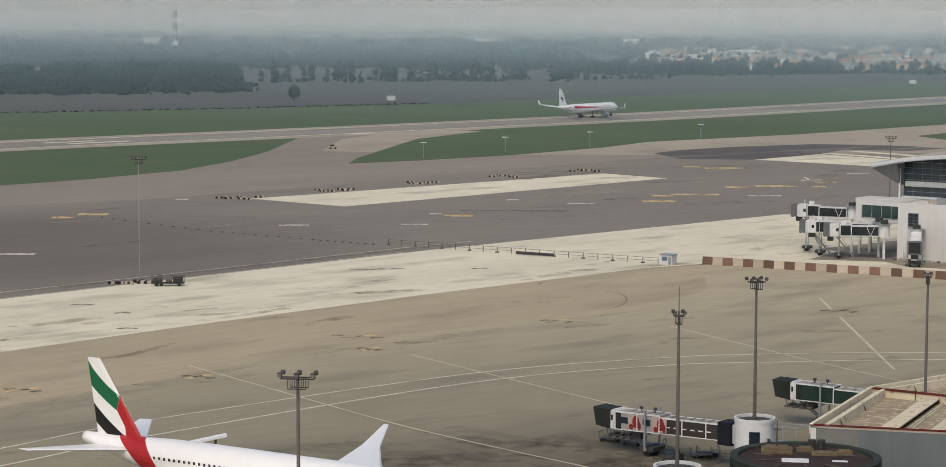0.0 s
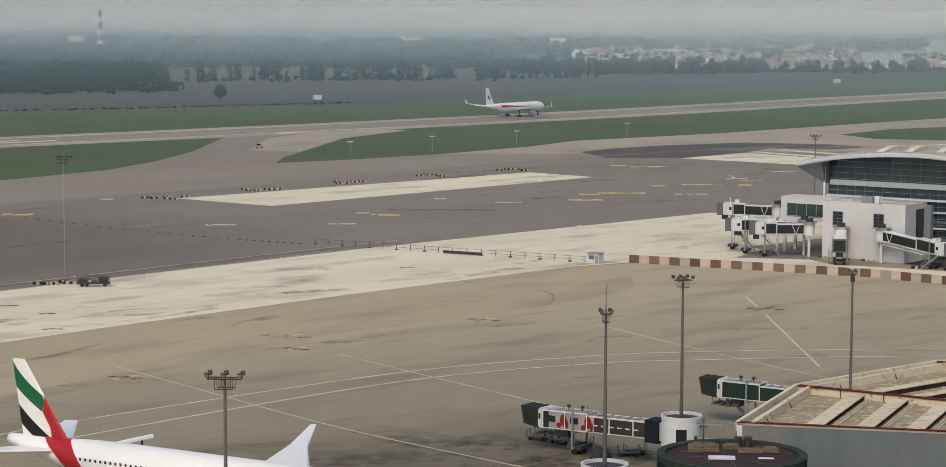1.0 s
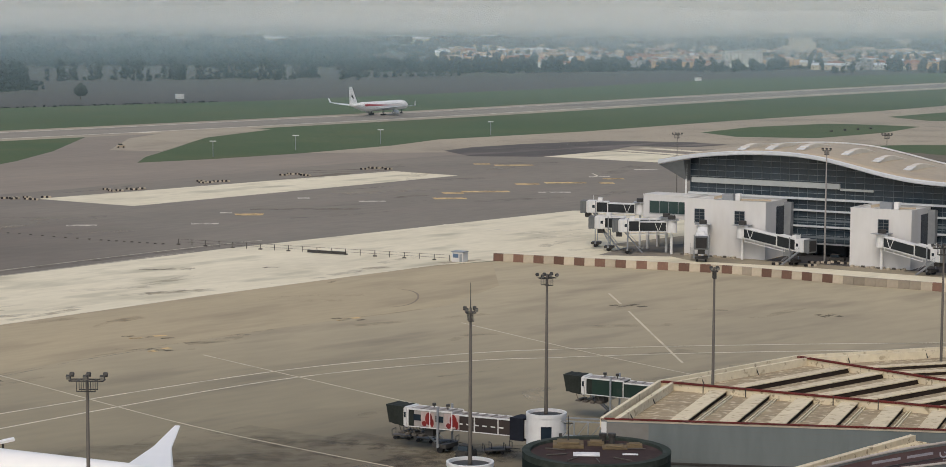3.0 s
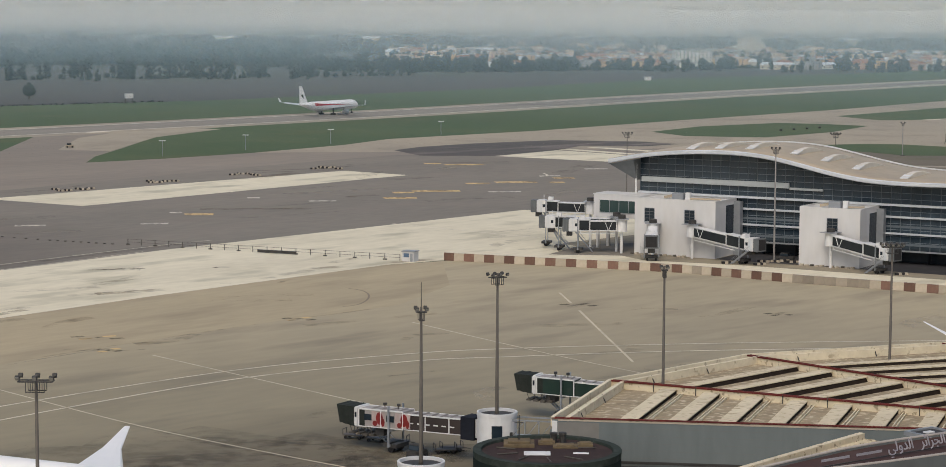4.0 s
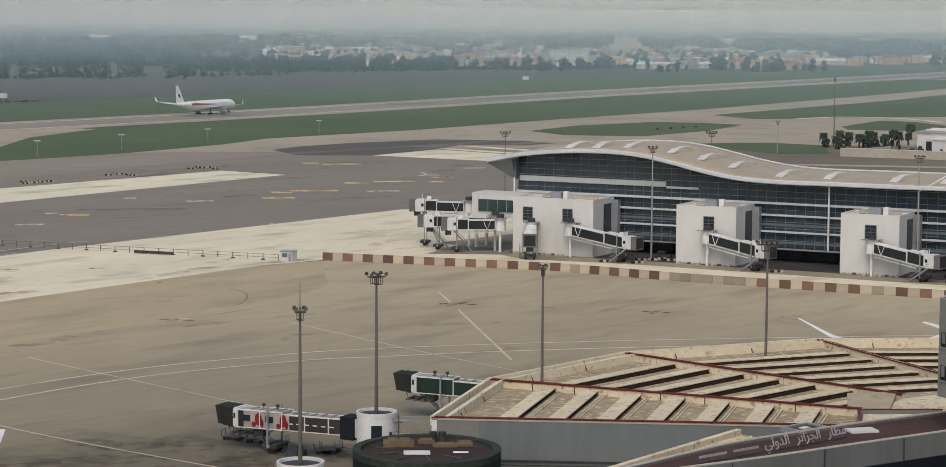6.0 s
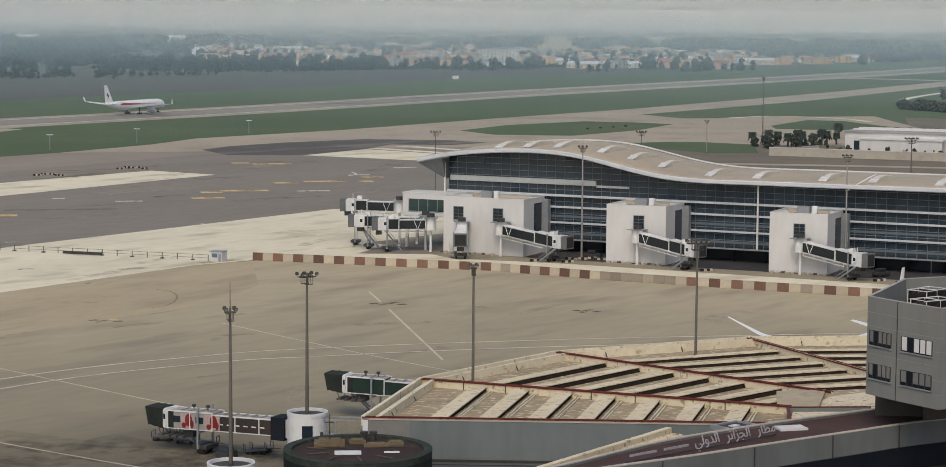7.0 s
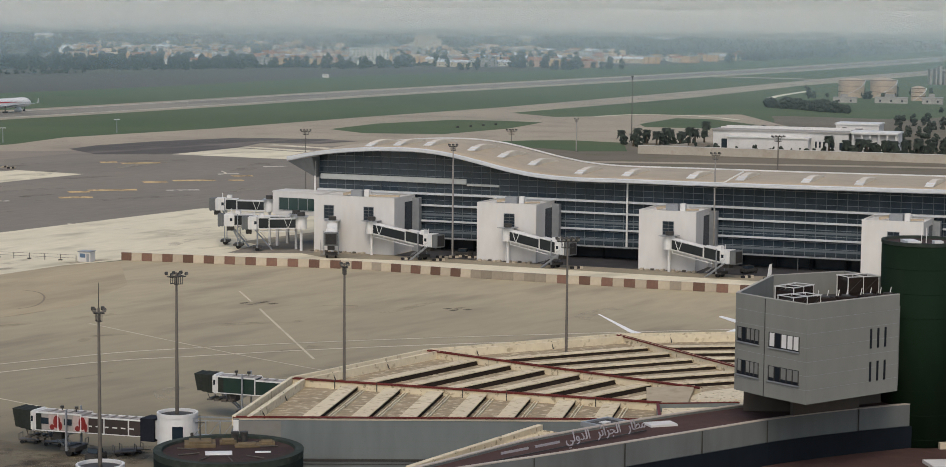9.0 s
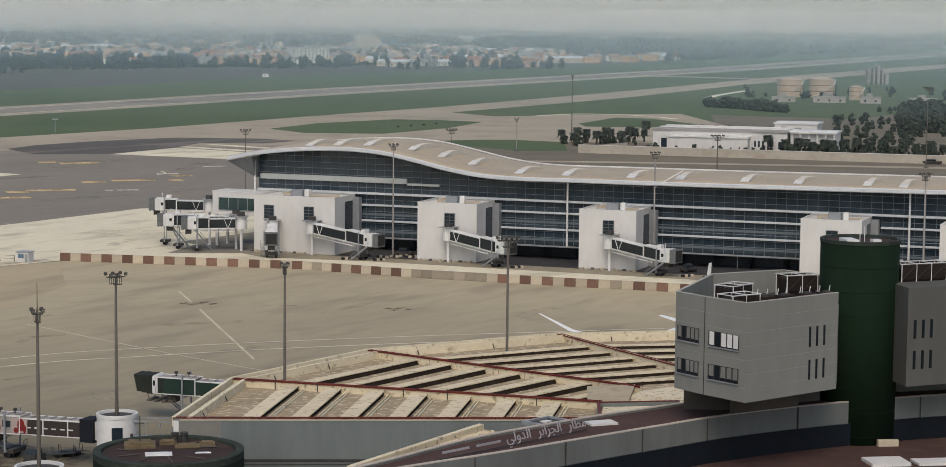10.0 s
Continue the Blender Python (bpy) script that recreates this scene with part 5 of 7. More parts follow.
def roof_frame(x, y, turn, nx, label, up=0.0):
    f = thing("roof_frame", pose(x, y, Z1 - 2.55 + up, 0, 0, turn), label, "equipment", "roof frames")
    for i in range(nx):
        for yy in (0, 2.6):
            bm = bmesh.new()
            box(bm, i * 2.2 + 0.02, i * 2.2 + 0.11, yy + 0.01, yy + 0.1, -0.2 - up, 2.0)
            part("post", bm, METAL_WHITE, f)
    for yy in (0, 2.6):
        bm = bmesh.new()
        box(bm, -0.1, (nx - 1) * 2.2 + 0.26, yy, yy + 0.1, 2.0, 2.1)
        part("rail", bm, METAL_WHITE, f)
    for i in range(nx):
        bm = bmesh.new()
        box(bm, i * 2.2 + 0.02, i * 2.2 + 0.12, 0.13, 2.59, 2.01, 2.1)
        part("cross_rail", bm, METAL_WHITE, f)
    bm = bmesh.new()
    for i in range(nx - 1):
        box(bm, i * 2.2 + 0.2, i * 2.2 + 2.1, 0.2, 2.5, -0.2 - up, 1.5 + 0.25 * (i % 2))
    bmesh.ops.bevel(bm, geom=bm.edges[:], offset=0.08, segments=1, affect="EDGES")
    part("cooling_unit", bm, UNIT_BROWN, f)
    bm = bmesh.new()
    for i in range(nx - 1):
        for k in range(4):
            beam(bm, (i * 2.2 + 0.3, 0.4 + 0.62 * k, 1.62 + 0.25 * (i % 2)), (i * 2.2 + 2.0, 0.52 + 0.62 * k, 1.8), 0.1)
        beam(bm, (i * 2.2 + 0.1, 0.06, 0.1), (i * 2.2 + 2.2, 0.06, 1.9), 0.07)
    part("pipework", bm, STEEL_DARK, f, "tangled pipework and braces")
    for yy in (0.0, 2.6):
        bm = bmesh.new()
        box(bm, 0.12, (nx - 1) * 2.2, yy + 0.03, yy + 0.08, 0.1, 1.9)
        part("louvre", bm, UNIT_BROWN, f, "black louvre panel")
    return f


roof_frame(71.8, 250.8, 42, 3, "white steel frame round dark cooling units on the roof", 0.55)
roof_frame(70.0, 244.6, 28, 3, "white steel frame round dark cooling units on the roof", 0.25)
roof_frame(80.9, 258.6, 14, 3, "white steel frame round dark cooling units on the roof", 0.8)
for x, y, a in ((75.6, 250.4, 10), (78.4, 251.2, 24), (81.6, 252.4, 12), (84.2, 253.0, 5)):
    low_unit = thing("condenser", pose(x, y, Z1 - 2.75, 0, 0, a), "low dark brown condenser with pale pipes on the tower roof", "equipment", "condensers")
    bm = bmesh.new()
    box(bm, -1.1, 1.1, -0.8, 0.8, 0, 1.7)
    bmesh.ops.bevel(bm, geom=bm.edges[:], offset=0.08, segments=1, affect="EDGES")
    part("casing", bm, UNIT_BROWN, low_unit)
    bm = bmesh.new()
    tube(bm, ((1.702, 0.55), (1.86, 0.55)), 16)
    part("fan_ring", bm, STEEL_DARK, low_unit)
    for k in range(2):
        bm = bmesh.new()
        beam(bm, (-0.8 + k * 1.3, 0.5, 1.7), (-0.7 + k * 1.3, 0.4, 2.5), 0.09)
        part("pipe", bm, METAL_WHITE, low_unit, "pale upright pipe")

stair = thing("stair_tower", pose(90.25, 258.6, 0), "round dark green metal-clad stair tower", "tower")
bm = bmesh.new()
tube(bm, ((9.0, 4.9), (35.95, 4.9)), 64)
part("drum", bm, GREEN_DARK, stair, "", True)
for k in range(1, 9):
    bm = bmesh.new()
    tube(bm, ((9 + k * 3.0, 4.92), (9.06 + k * 3.0, 4.92)), 64)
    part("ring_joint", bm, GREEN_DARK, stair)
bm = bmesh.new()
pr = ((4.95, 35.9), (4.98, 36.35), (4.6, 36.35), (4.55, 35.9))
rings = [[bm.verts.new((q * math.cos(2 * math.pi * i / 48), q * math.sin(2 * math.pi * i / 48), z)) for i in range(48)] for q, z in pr]
for k in range(4):
    for i in range(48):
        bm.faces.new((rings[k][i], rings[k][(i + 1) % 48], rings[(k + 1) % 4][(i + 1) % 48], rings[(k + 1) % 4][i]))
bmesh.ops.recalc_face_normals(bm, faces=bm.faces)
part("cap_ring", bm, RIM_GREY, stair, "dark rim with a worn edge")
bm = bmesh.new()
tube(bm, ((35.6, 4.6), (36.02, 4.6)), 48)
part("roof", bm, DRUM_ROOF, stair)
bm = bmesh.new()
box(bm, -2.6, -1.0, -2.5, 0.5, 36.02, 36.4), box(bm, 0.5, 1.6, -3.3, -2.2, 36.02, 36.5)
part("roof_box", bm, METAL_WHITE, stair)
for x, h in ((-0.4, 2.6), (0.2, 1.6)):
    bm = bmesh.new()
    tube(bm, ((36.02, 0.06), (36.35 + h, 0.04)), 6, Matrix.Translation((x, -1, 0)))
    part("aerial", bm, METAL_WHITE, stair)
rb = thing("tower_annexe", pose(0, 0, 0), "grey clad block beside the green stair tower", "building")
RB = [Vector(p) for p in ((94.0, 251.2), (125, 259.0), (122, 275), (93, 268))]
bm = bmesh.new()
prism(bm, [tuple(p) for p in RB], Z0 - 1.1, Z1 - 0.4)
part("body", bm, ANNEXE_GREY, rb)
bm = bmesh.new()
prism(bm, [(95, 261.5), (123, 265.5), (121, 275), (95, 268)], ARC - 0.3, Z0 - 1.102)
part("neck", bm, WALL_GREY, rb)
for zb in (24.7, 20.9):
    for k in range(3):
        part("slit_window", face_box(RB[0], RB[1], 0.9 + k * 1.2, 1.3 + k * 1.2, zb, zb + 2.3, -0.1, 0.03), NAVY_GLASS, rb)
roof_frame(95, 256.5, 14, 5, "white steel frame round dark cooling units on the roof").location.z = Z1 - 0.198

# ---- round drum with plant on its roof, and bridge rotundas ----
drum = thing("round_annexe", pose(4.9, 274.0, 0), "low round dark grey annexe with plant on its brown roof", "building")
bm = bmesh.new()
tube(bm, ((0.12, 9.5), (7.5, 9.5)), 48)
part("wall", bm, DRUM_GREY, drum, "", True)
bm = bmesh.new()
prof = ((9.5, 7.5), (9.55, 8.35), (8.5, 8.35), (8.4, 7.5))
rings = [[bm.verts.new((r * math.cos(2 * math.pi * i / 48), r * math.sin(2 * math.pi * i / 48), z)) for i in range(48)] for r, z in prof]
for k in range(3):
    for i in range(48):
        bm.faces.new((rings[k][i], rings[k][(i + 1) % 48], rings[k + 1][(i + 1) % 48], rings[k + 1][i]))
bmesh.ops.recalc_face_normals(bm, faces=bm.faces)
part("rim", bm, RIM_GREY, drum, "grey roof rim")
bm = bmesh.new()
tube(bm, ((7.45, 8.4), (8.0, 8.4)), 48)
part("roof", bm, DRUM_ROOF, drum)
for x, y, sx, sy, h, mtl, nm in ((-3.6, 3.9, 4.0, 3.4, 0.75, PLINTH, "plinth"), (0.0, 4.9, 2.2, 1.8, 0.6, PLINTH, "plinth"), (2.4, 3.0, 3.2, 2.2, 0.4, PLINTH, "plinth"), (5.0, 4.0, 2.0, 1.8, 0.5, PLINTH, "plinth"), (-1.3, -1.4, 3.4, 2.2, 0.2, METAL_WHITE, "hatch"), (4.3, -1.0, 2.0, 0.8, 0.1, METAL_WHITE, "hatch")):
    bm = bmesh.new()
    box(bm, x - sx / 2, x + sx / 2, y - sy / 2, y + sy / 2, 8.0, 8.0 + h * 0.6)
    box(bm, x - sx * 0.36, x + sx * 0.36, y - sy * 0.36, y + sy * 0.36, 8.002 + h * 0.6, 8.0 + h)
    bmesh.ops.bevel(bm, geom=bm.edges[:], offset=0.04, segments=1, affect="EDGES")
    part(nm, bm, mtl, drum)
for x in (0.9, 2.1):
    bm = bmesh.new()
    tube(bm, ((8.0, 0.42), (9.0, 0.42), (9.05, 0.52), (9.35, 0.52)), 14, Matrix.Translation((x, 5.9, 0)))
    part("vent", bm, STEEL_DARK, drum)
bm = bmesh.new()
tube(bm, ((8.0, 0.1), (12.0, 0.06)), 8, Matrix.Translation((-3.6, 4.0, 0)))
box(bm, -4.2, -3.0, 3.95, 4.05, 10.9, 11.0)
part("aerial", bm, STEEL_DARK, drum)
for k in range(9):
    bm = bmesh.new()
    a = 0.4 + k * 0.62
    tube(bm, ((-1.2 - 0.2 * (k % 3), 0.09), (1.2, 0.09)), 6, pose(5.6 * math.cos(a), 5.6 * math.sin(a), 8.12, 0, 90, k * 40))
    part("pipe", bm, STEEL, drum)


def rotunda(x, y, r, h, label):
    o = thing("rotunda", pose(x, y, 0), label, "rotunda", "bridge rotundas")
    bm = bmesh.new()
    tube(bm, ((0.12, r * 0.5), (h - 4.6, r * 0.5), (h - 4.55, r), (h - 0.5, r)), 32)
    part("wall", bm, METAL_WHITE, o)
    bm = bmesh.new()
    tube(bm, ((h - 0.498, r * 0.9), (h - 0.4, r * 0.9)), 32)
    part("roof", bm, STEEL_DARK, o)
    bm = bmesh.new()
    pr = ((r + 0.08, h - 0.5), (r + 0.08, h), (r - 0.22, h), (r - 0.22, h - 0.5))
    rings = [[bm.verts.new((q * math.cos(2 * math.pi * i / 32), q * math.sin(2 * math.pi * i / 32), z)) for i in range(32)] for q, z in pr]
    for k in range(4):
        for i in range(32):
            bm.faces.new((rings[k][i], rings[k][(i + 1) % 32], rings[(k + 1) % 4][(i + 1) % 32], rings[(k + 1) % 4][i]))
    bmesh.ops.recalc_face_normals(bm, faces=bm.faces)
    part("rim", bm, METAL_WHITE, o)
    bm = bmesh.new()
    box(bm, -0.75, 0.75, -r - 0.04, -r + 0.3, h - 4.2, h - 1.6)
    part("door", bm, GLASS_DARK, o)
    bm = bmesh.new()
    box(bm, 1.5, 2.2, -r * 0.75 - 0.05, -r * 0.7, h - 3.4, h - 2.6)
    part("vent_grille", bm, STEEL_DARK, o)
    return o


rotunda(-1.7, 301.5, 2.8, 8.0, "white round bridge rotunda with a dark door")
rotunda(-10.9, 265.0, 2.9, 8.6, "white round bridge rotunda at the foot of a mast")
walkway = thing("walkway", pose(0.5, 301, 0, 0, 0, -12), "grey steel walkway from rotunda to pier", "walkway")
bm = bmesh.new()
box(bm, 0, 12, -1.2, 1.2, 4.4, 4.7), box(bm, 0, 12, -1.3, -1.2, 7.0, 7.2), box(bm, 0, 12, 1.2, 1.3, 7.0, 7.2)
for k in range(7):
    beam(bm, (k * 2, -1.25, 4.5), (k * 2, -1.25, 7.1), 0.15), beam(bm, (k * 2, -1.25, 4.5), (min(12, k * 2 + 2), -1.25, 7.1), 0.1)
part("frame", bm, FRAME_GREY, walkway)
b1 = boarding_bridge((-3.4, 303.4), (-24.2, 316.0), "white boarding bridge with red advert panels and black bellows", 4.2, (BRIDGE_DARK, BRIDGE_GREY), 0.7, "solid")
L1 = 24.3
for name, y, w, mtl, lo, hi in (("side_window", 15.3, 1.3, GLASS_DARK, 0.9, 1.8), ("side_window", 19.2, 1.3, GLASS_DARK, 0.9, 1.8)):
    for s in (-1.5, 1.5):
        bm = bmesh.new()
        z = 4.2 - 0.7 * y / L1
        box(bm, s - 0.04, s + 0.04, y - w / 2, y + w / 2, z + lo, z + hi)
        part(name, bm, mtl, b1)
for y, panel_w in ((13.1, 2.6), (17.4, 2.3)):
    z = 4.2 - 0.7 * y / L1
    for s in (-1.5, 1.5):
        bm = bmesh.new()
        box(bm, s - 0.03, s + 0.03, y - panel_w / 2, y + panel_w / 2, z + 0.15, z + 2.25)
        ad = part("advert", bm, AD_PALE, b1, "pale advert panel with red shapes")
        for dy, dz, ry_, rz_ in ((-0.25, 1.3, 0.62, 0.92), (0.55, 0.5, 0.42, 0.4), (-0.85, 0.75, 0.3, 0.6)):
            bm = bmesh.new()
            tube(bm, ((-0.045, 1.0), (0.045, 1.0)), 20, pose(s, y + dy, z + dz, 0, 90, 0) @ Matrix.Diagonal((rz_, ry_, 1, 1)))
            part("red_shape", bm, AD_RED, ad)
for k in range(6):
    for s in (-1.27, 1.27):
        bm = bmesh.new()
        y = 4.4 + k * 1.4
        box(bm, s - 0.03, s + 0.03, y, y + 0.75, 5.05 - 0.7 * y / L1, 5.22 - 0.7 * y / L1)
        part("window_dash", bm, METAL_WHITE, b1)
bm = bmesh.new()
box(bm, -1.5, 1.5, 1.0, 3.2, 3.5, 6.75)
part("hub_shroud", bm, SHROUD, b1, "dark grey folding shroud")
b2 = boarding_bridge((21, 331.6), (1.7, 340.1), "dark green boarding bridge with white edges beside the pier", 4.0, (BRIDGE_GREEN, BRIDGE_GREEN), -0.25, "solid", 1)


# ---- airliners ----
def airliner(m, label, length, span, radius, height, tail, lift=0.10, stripe=None, rake=True, tail_size=1.0, bend=0.6):
    """Nose towards +y at y = length, tail cone at y = 0, wheels on z = 0."""
    a = thing("airliner", m, label, "airliner", "airliners")
    s, r = length / 74.0, radius
    zc = r * 1.88
    bm = bmesh.new()
    rings = []
    for t, k, up in ((0, 0.24, 0.6), (0.012, 0.28, 0.57), (0.06, 0.40, 0.46), (0.12, 0.6, 0.3), (0.2, 0.86, 0.12), (0.27, 0.98, 0.02), (0.32, 1, 0), (0.6, 1, 0), (0.86, 1, 0), (0.9, 0.97, -0.01), (0.94, 0.86, -0.06), (0.97, 0.66, -0.14), (0.99, 0.4, -0.22), (1.0, 0.08, -0.28)):
        rings.append((0, t * length, zc + up * r, k * r, k * r))
    tube(bm, rings, 28)
    body = part("fuselage", bm, AIR_WHITE, a, "", True)
    bm = bmesh.new()
    for sx in (-1, 1):
        for i in range(int(length * 0.66 / 0.82)):
            y = length * 0.19 + i * 0.82
            if i % 17 == 16:
                continue
            zz = zc + 0.33 * r
            x = sx * (r * (1 - 0.33 ** 2) ** 0.5 + 0.012)
            box(bm, x - 0.012, x + 0.012, y, y + 0.3, zz - 0.16, zz + 0.2)
    part("cabin_windows", bm, FLAG_BLACK, body)["kind"] = "stuff"
    bm = bmesh.new()
    box(bm, -r * 0.5, r * 0.5, length * 0.957, length * 0.968, zc + 0.42 * r, zc + 0.62 * r)
    part("cockpit_glass", bm, GLASS_DARK, body)

    def surface(name, root, tip, root_chord, tip_chord, thick, material, parent, mid=None):
        """A lifting surface between two leading-edge points; chords run back along -y."""
        bm = bmesh.new()
        st = [(Vector(root), root_chord)] + ([(Vector(mid[0]), mid[1])] if mid else []) + [(Vector(tip), tip_chord)]
        span_dir = (st[-1][0] - st[0][0])
        up = Vector((0, 0, 1)) if abs(span_dir.x) > abs(span_dir.z) else Vector((1, 0, 0))
        prev = None
        for p, c in st:
            prof = ((0, 0), (0.06, 0.42), (0.3, 0.5), (0.65, 0.3), (1, 0.02), (1, -0.02), (0.65, -0.3), (0.3, -0.5), (0.06, -0.42))
            row = [bm.verts.new(p + Vector((0, -f * c, 0)) + up * h * thick * c) for f, h in prof]
            if prev:
                for i in range(len(row)):
                    bm.faces.new((prev[i], prev[(i + 1) % len(row)], row[(i + 1) % len(row)], row[i]))
            else:
                bm.faces.new(row[::-1])
            prev = row
        bm.faces.new(prev)
        bmesh.ops.recalc_face_normals(bm, faces=bm.faces)
        return part(name, bm, material, parent)

    for sx in (-1, 1):
        h = span / 2
        w = surface("wing", (sx * r * 0.7, length * 0.63, zc - 0.55 * r), (sx * h, length * (0.365 if rake else 0.40), zc - 0.55 * r + h * lift), 13.5 * s, 0.9 * s if rake else 2.6 * s, 0.11, AIR_GREY if not rake else AIR_WHITE, a, ((sx * h * 0.72, length * 0.428, zc - 0.55 * r + h * lift * bend), 2.9 * s) if rake else ((sx * h * 0.4, length * 0.535, zc - 0.55 * r + h * 0.04), 7.4 * s))
        if not rake:
            surface("winglet", (sx * h, length * 0.40, zc - 0.55 * r + h * 0.10), (sx * (h + 0.7), length * 0.375, zc - 0.55 * r + h * 0.10 + 2.6), 2.5 * s, 1.0 * s, 0.1, AIR_WHITE, w)
        surface("tailplane", (sx * r * 0.3, length * 0.125, zc + 0.4 * r), (sx * span * 0.186, length * 0.018, zc + 0.4 * r + 1.0), 7.0 * s, 2.2 * s, 0.09, AIR_WHITE, a)
        ey = length * 0.59
        bm = bmesh.new()
        ex, ez = sx * span * 0.155, zc - 1.25 * r
        tube(bm, [(ex, ey - 6.5 * s, ez, 0.5 * s, 0.5 * s), (ex, ey - 4.5 * s, ez, 1.2 * s, 1.2 * s), (ex, ey - 2 * s, ez, 1.75 * s, 1.75 * s), (ex, ey, ez, 1.8 * s, 1.8 * s), (ex, ey + 0.5 * s, ez, 1.55 * s, 1.55 * s)], 20)
        eng = part("engine", bm, AIR_GREY, a, "", True)
        bm = bmesh.new()
        tube(bm, [(ex, ey + 0.505 * s, ez, 1.42 * s, 1.42 * s), (ex, ey + 0.53 * s, ez, 1.42 * s, 1.42 * s)], 20)
        part("fan", bm, STEEL_DARK, eng)
        bm = bmesh.new()
        beam(bm, (ex, ey - 3 * s, ez + 1.4 * s), (ex, ey - 5 * s, zc - 0.45 * r), 0.5 * s, 2 * s)
        part("pylon", bm, AIR_GREY, eng)
        bm = bmesh.new()
        beam(bm, (sx * r * 1.5, length * 0.47, 0.7), (sx * r * 1.5, length * 0.47, zc - 0.5 * r), 0.4)
        for dy in (-1.4, 0, 1.4):
            tube(bm, ((-0.7, 0.62 * s), (0.7, 0.62 * s)), 12, pose(sx * r * 1.5, length * 0.47 + dy, 0.62 * s, 0, 90, 0))
        part("main_gear", bm, RUBBER, a)
    bm = bmesh.new()
    beam(bm, (0, length * 0.9, 0.5), (0, length * 0.9, zc - 0.9 * r), 0.3)
    tube(bm, ((-0.5, 0.5), (0.5, 0.5)), 12, pose(0, length * 0.9, 0.5, 0, 90, 0))
    part("nose_gear", bm, RUBBER, a)
    # fin in bands along its height
    root_y, root_z, tip_z = length * 0.142, zc + 0.55 * r, height
    tip_y, rc, tc = length * 0.036, 8.2 * s * tail_size, 2.1 * s * tail_size ** 2
    fin = surface("fin", (0, root_y, root_z), (0, tip_y, tip_z), rc, tc, 0.075, AIR_WHITE, a)

    def fin_pt(f, h, sx):
        """A point on the fin's side: f along the chord from the leading edge, h up its height."""
        c = rc + (tc - rc) * h
        hh = (0.0, 0.42, 0.5, 0.5, 0.3, 0.02)
        t = float(np.interp(f, (0, 0.06, 0.3, 0.31, 0.65, 1), hh)) * 0.075 * c + 0.03
        return Vector((sx * t, root_y + (tip_y - root_y) * h - f * c, root_z + (tip_z - root_z) * h))

    for name, mtl, low_, high in tail:
        bm = bmesh.new()
        for sx in (-1, 1):
            n = 14
            prev = None
            for i in range(n + 1):
                t = i / n
                (f0, h0), (f1, h1) = low_(t), high(t)
                cur = [bm.verts.new(fin_pt(f0 + (f1 - f0) * (k / 12) ** 2, h0 + (h1 - h0) * (k / 12) ** 2, sx)) for k in range(13)]
                if prev:
                    for k in range(12):
                        bm.faces.new((prev[k], cur[k], cur[k + 1], prev[k + 1]))
                prev = cur
        part(name, bm, mtl, fin)
    if stripe:
        bm = bmesh.new()
        for sx in (-1, 1):
            prev = None
            for i in range(25):
                t = i / 24
                y = length * (0.2 + 0.62 * t)
                lo, hi = 0.05 + 0.1 * (1 - t), 0.05 + 0.55 * (1 - t) ** 1.5 + 0.1 * (1 - t)
                cur = []
                for q in (lo, (lo + hi) / 2, hi + 0.02):
                    cur.append(bm.verts.new((sx * (r * (1 - min(q, 0.95) ** 2) ** 0.5 + 0.03), y, zc + q * r)))
                if prev:
                    for k in range(2):
                        bm.faces.new((prev[k], cur[k], cur[k + 1], prev[k + 1]))
                prev = cur
        part("cheat_line", bm, stripe, body, "red sweeping stripe")
    if tail and tail[0][0] == "flag_red":
        bm = bmesh.new()
        for sx in (-1, 1):
            prev = None
            for i in range(11):
                ang = -0.9 + (math.pi / 2 + 0.9) * i / 10
                sh = 5.0 * math.cos(ang * 0.6 + 0.2) * (1 - i / 10)
                cur = []
                for y in (length * 0.082, length * 0.112, length * 0.142):
                    yy = y + sh
                    k, up = np.interp(yy / length, (0.12, 0.2, 0.27, 0.32), (0.6, 0.86, 0.98, 1)), np.interp(yy / length, (0.12, 0.2, 0.27, 0.32), (0.3, 0.12, 0.02, 0))
                    cur.append(bm.verts.new((sx * (k * r + 0.03) * math.cos(ang), yy, zc + up * r + (k * r + 0.03) * math.sin(ang))))
                if prev:
                    for k in range(2):
                        bm.faces.new((prev[k], cur[k], cur[k + 1], prev[k + 1]))
                prev = cur
        part("tail_band", bm, FLAG_RED, body, "red band round the rear fuselage")
    return a


def lerp2(p, q):
    return lambda t: (p[0] + (q[0] - p[0]) * t, p[1] + (q[1] - p[1]) * t)


FLAG = [
    ("flag_red", FLAG_RED, lerp2((0.0, -0.06), (0.0, 0.57)), lambda t: (float(np.interp(-0.06 + 0.63 * t, (-0.06, 0.0, 0.07, 0.2, 0.39, 0.57), (0.66, 0.52, 0.34, 0.26, 0.29, 0.0))), -0.06 + 0.63 * t)),
    ("flag_green", FLAG_GREEN, lerp2((0.0, 0.57), (0.995, 0.965)), lerp2((0.30, 0.39), (0.995, 0.66))),
    ("flag_black", FLAG_BLACK, lerp2((0.35, 0.085), (0.995, 0.455)), lerp2((0.6, -0.02), (0.995, 0.215))),
]
MARK = [("tail_mark", FLAG_BLACK, lerp2((0.35, 0.45), (0.55, 0.6)), lerp2((0.45, 0.3), (0.7, 0.48)))]
airliner(pose(-90.1, 276.0, 0.0, 0, 0, -113.7), "white wide-body airliner with a green, white, black and red striped fin", 73.9, 64.8, 3.1, 18.5, FLAG, lift=0.08, stripe=None)
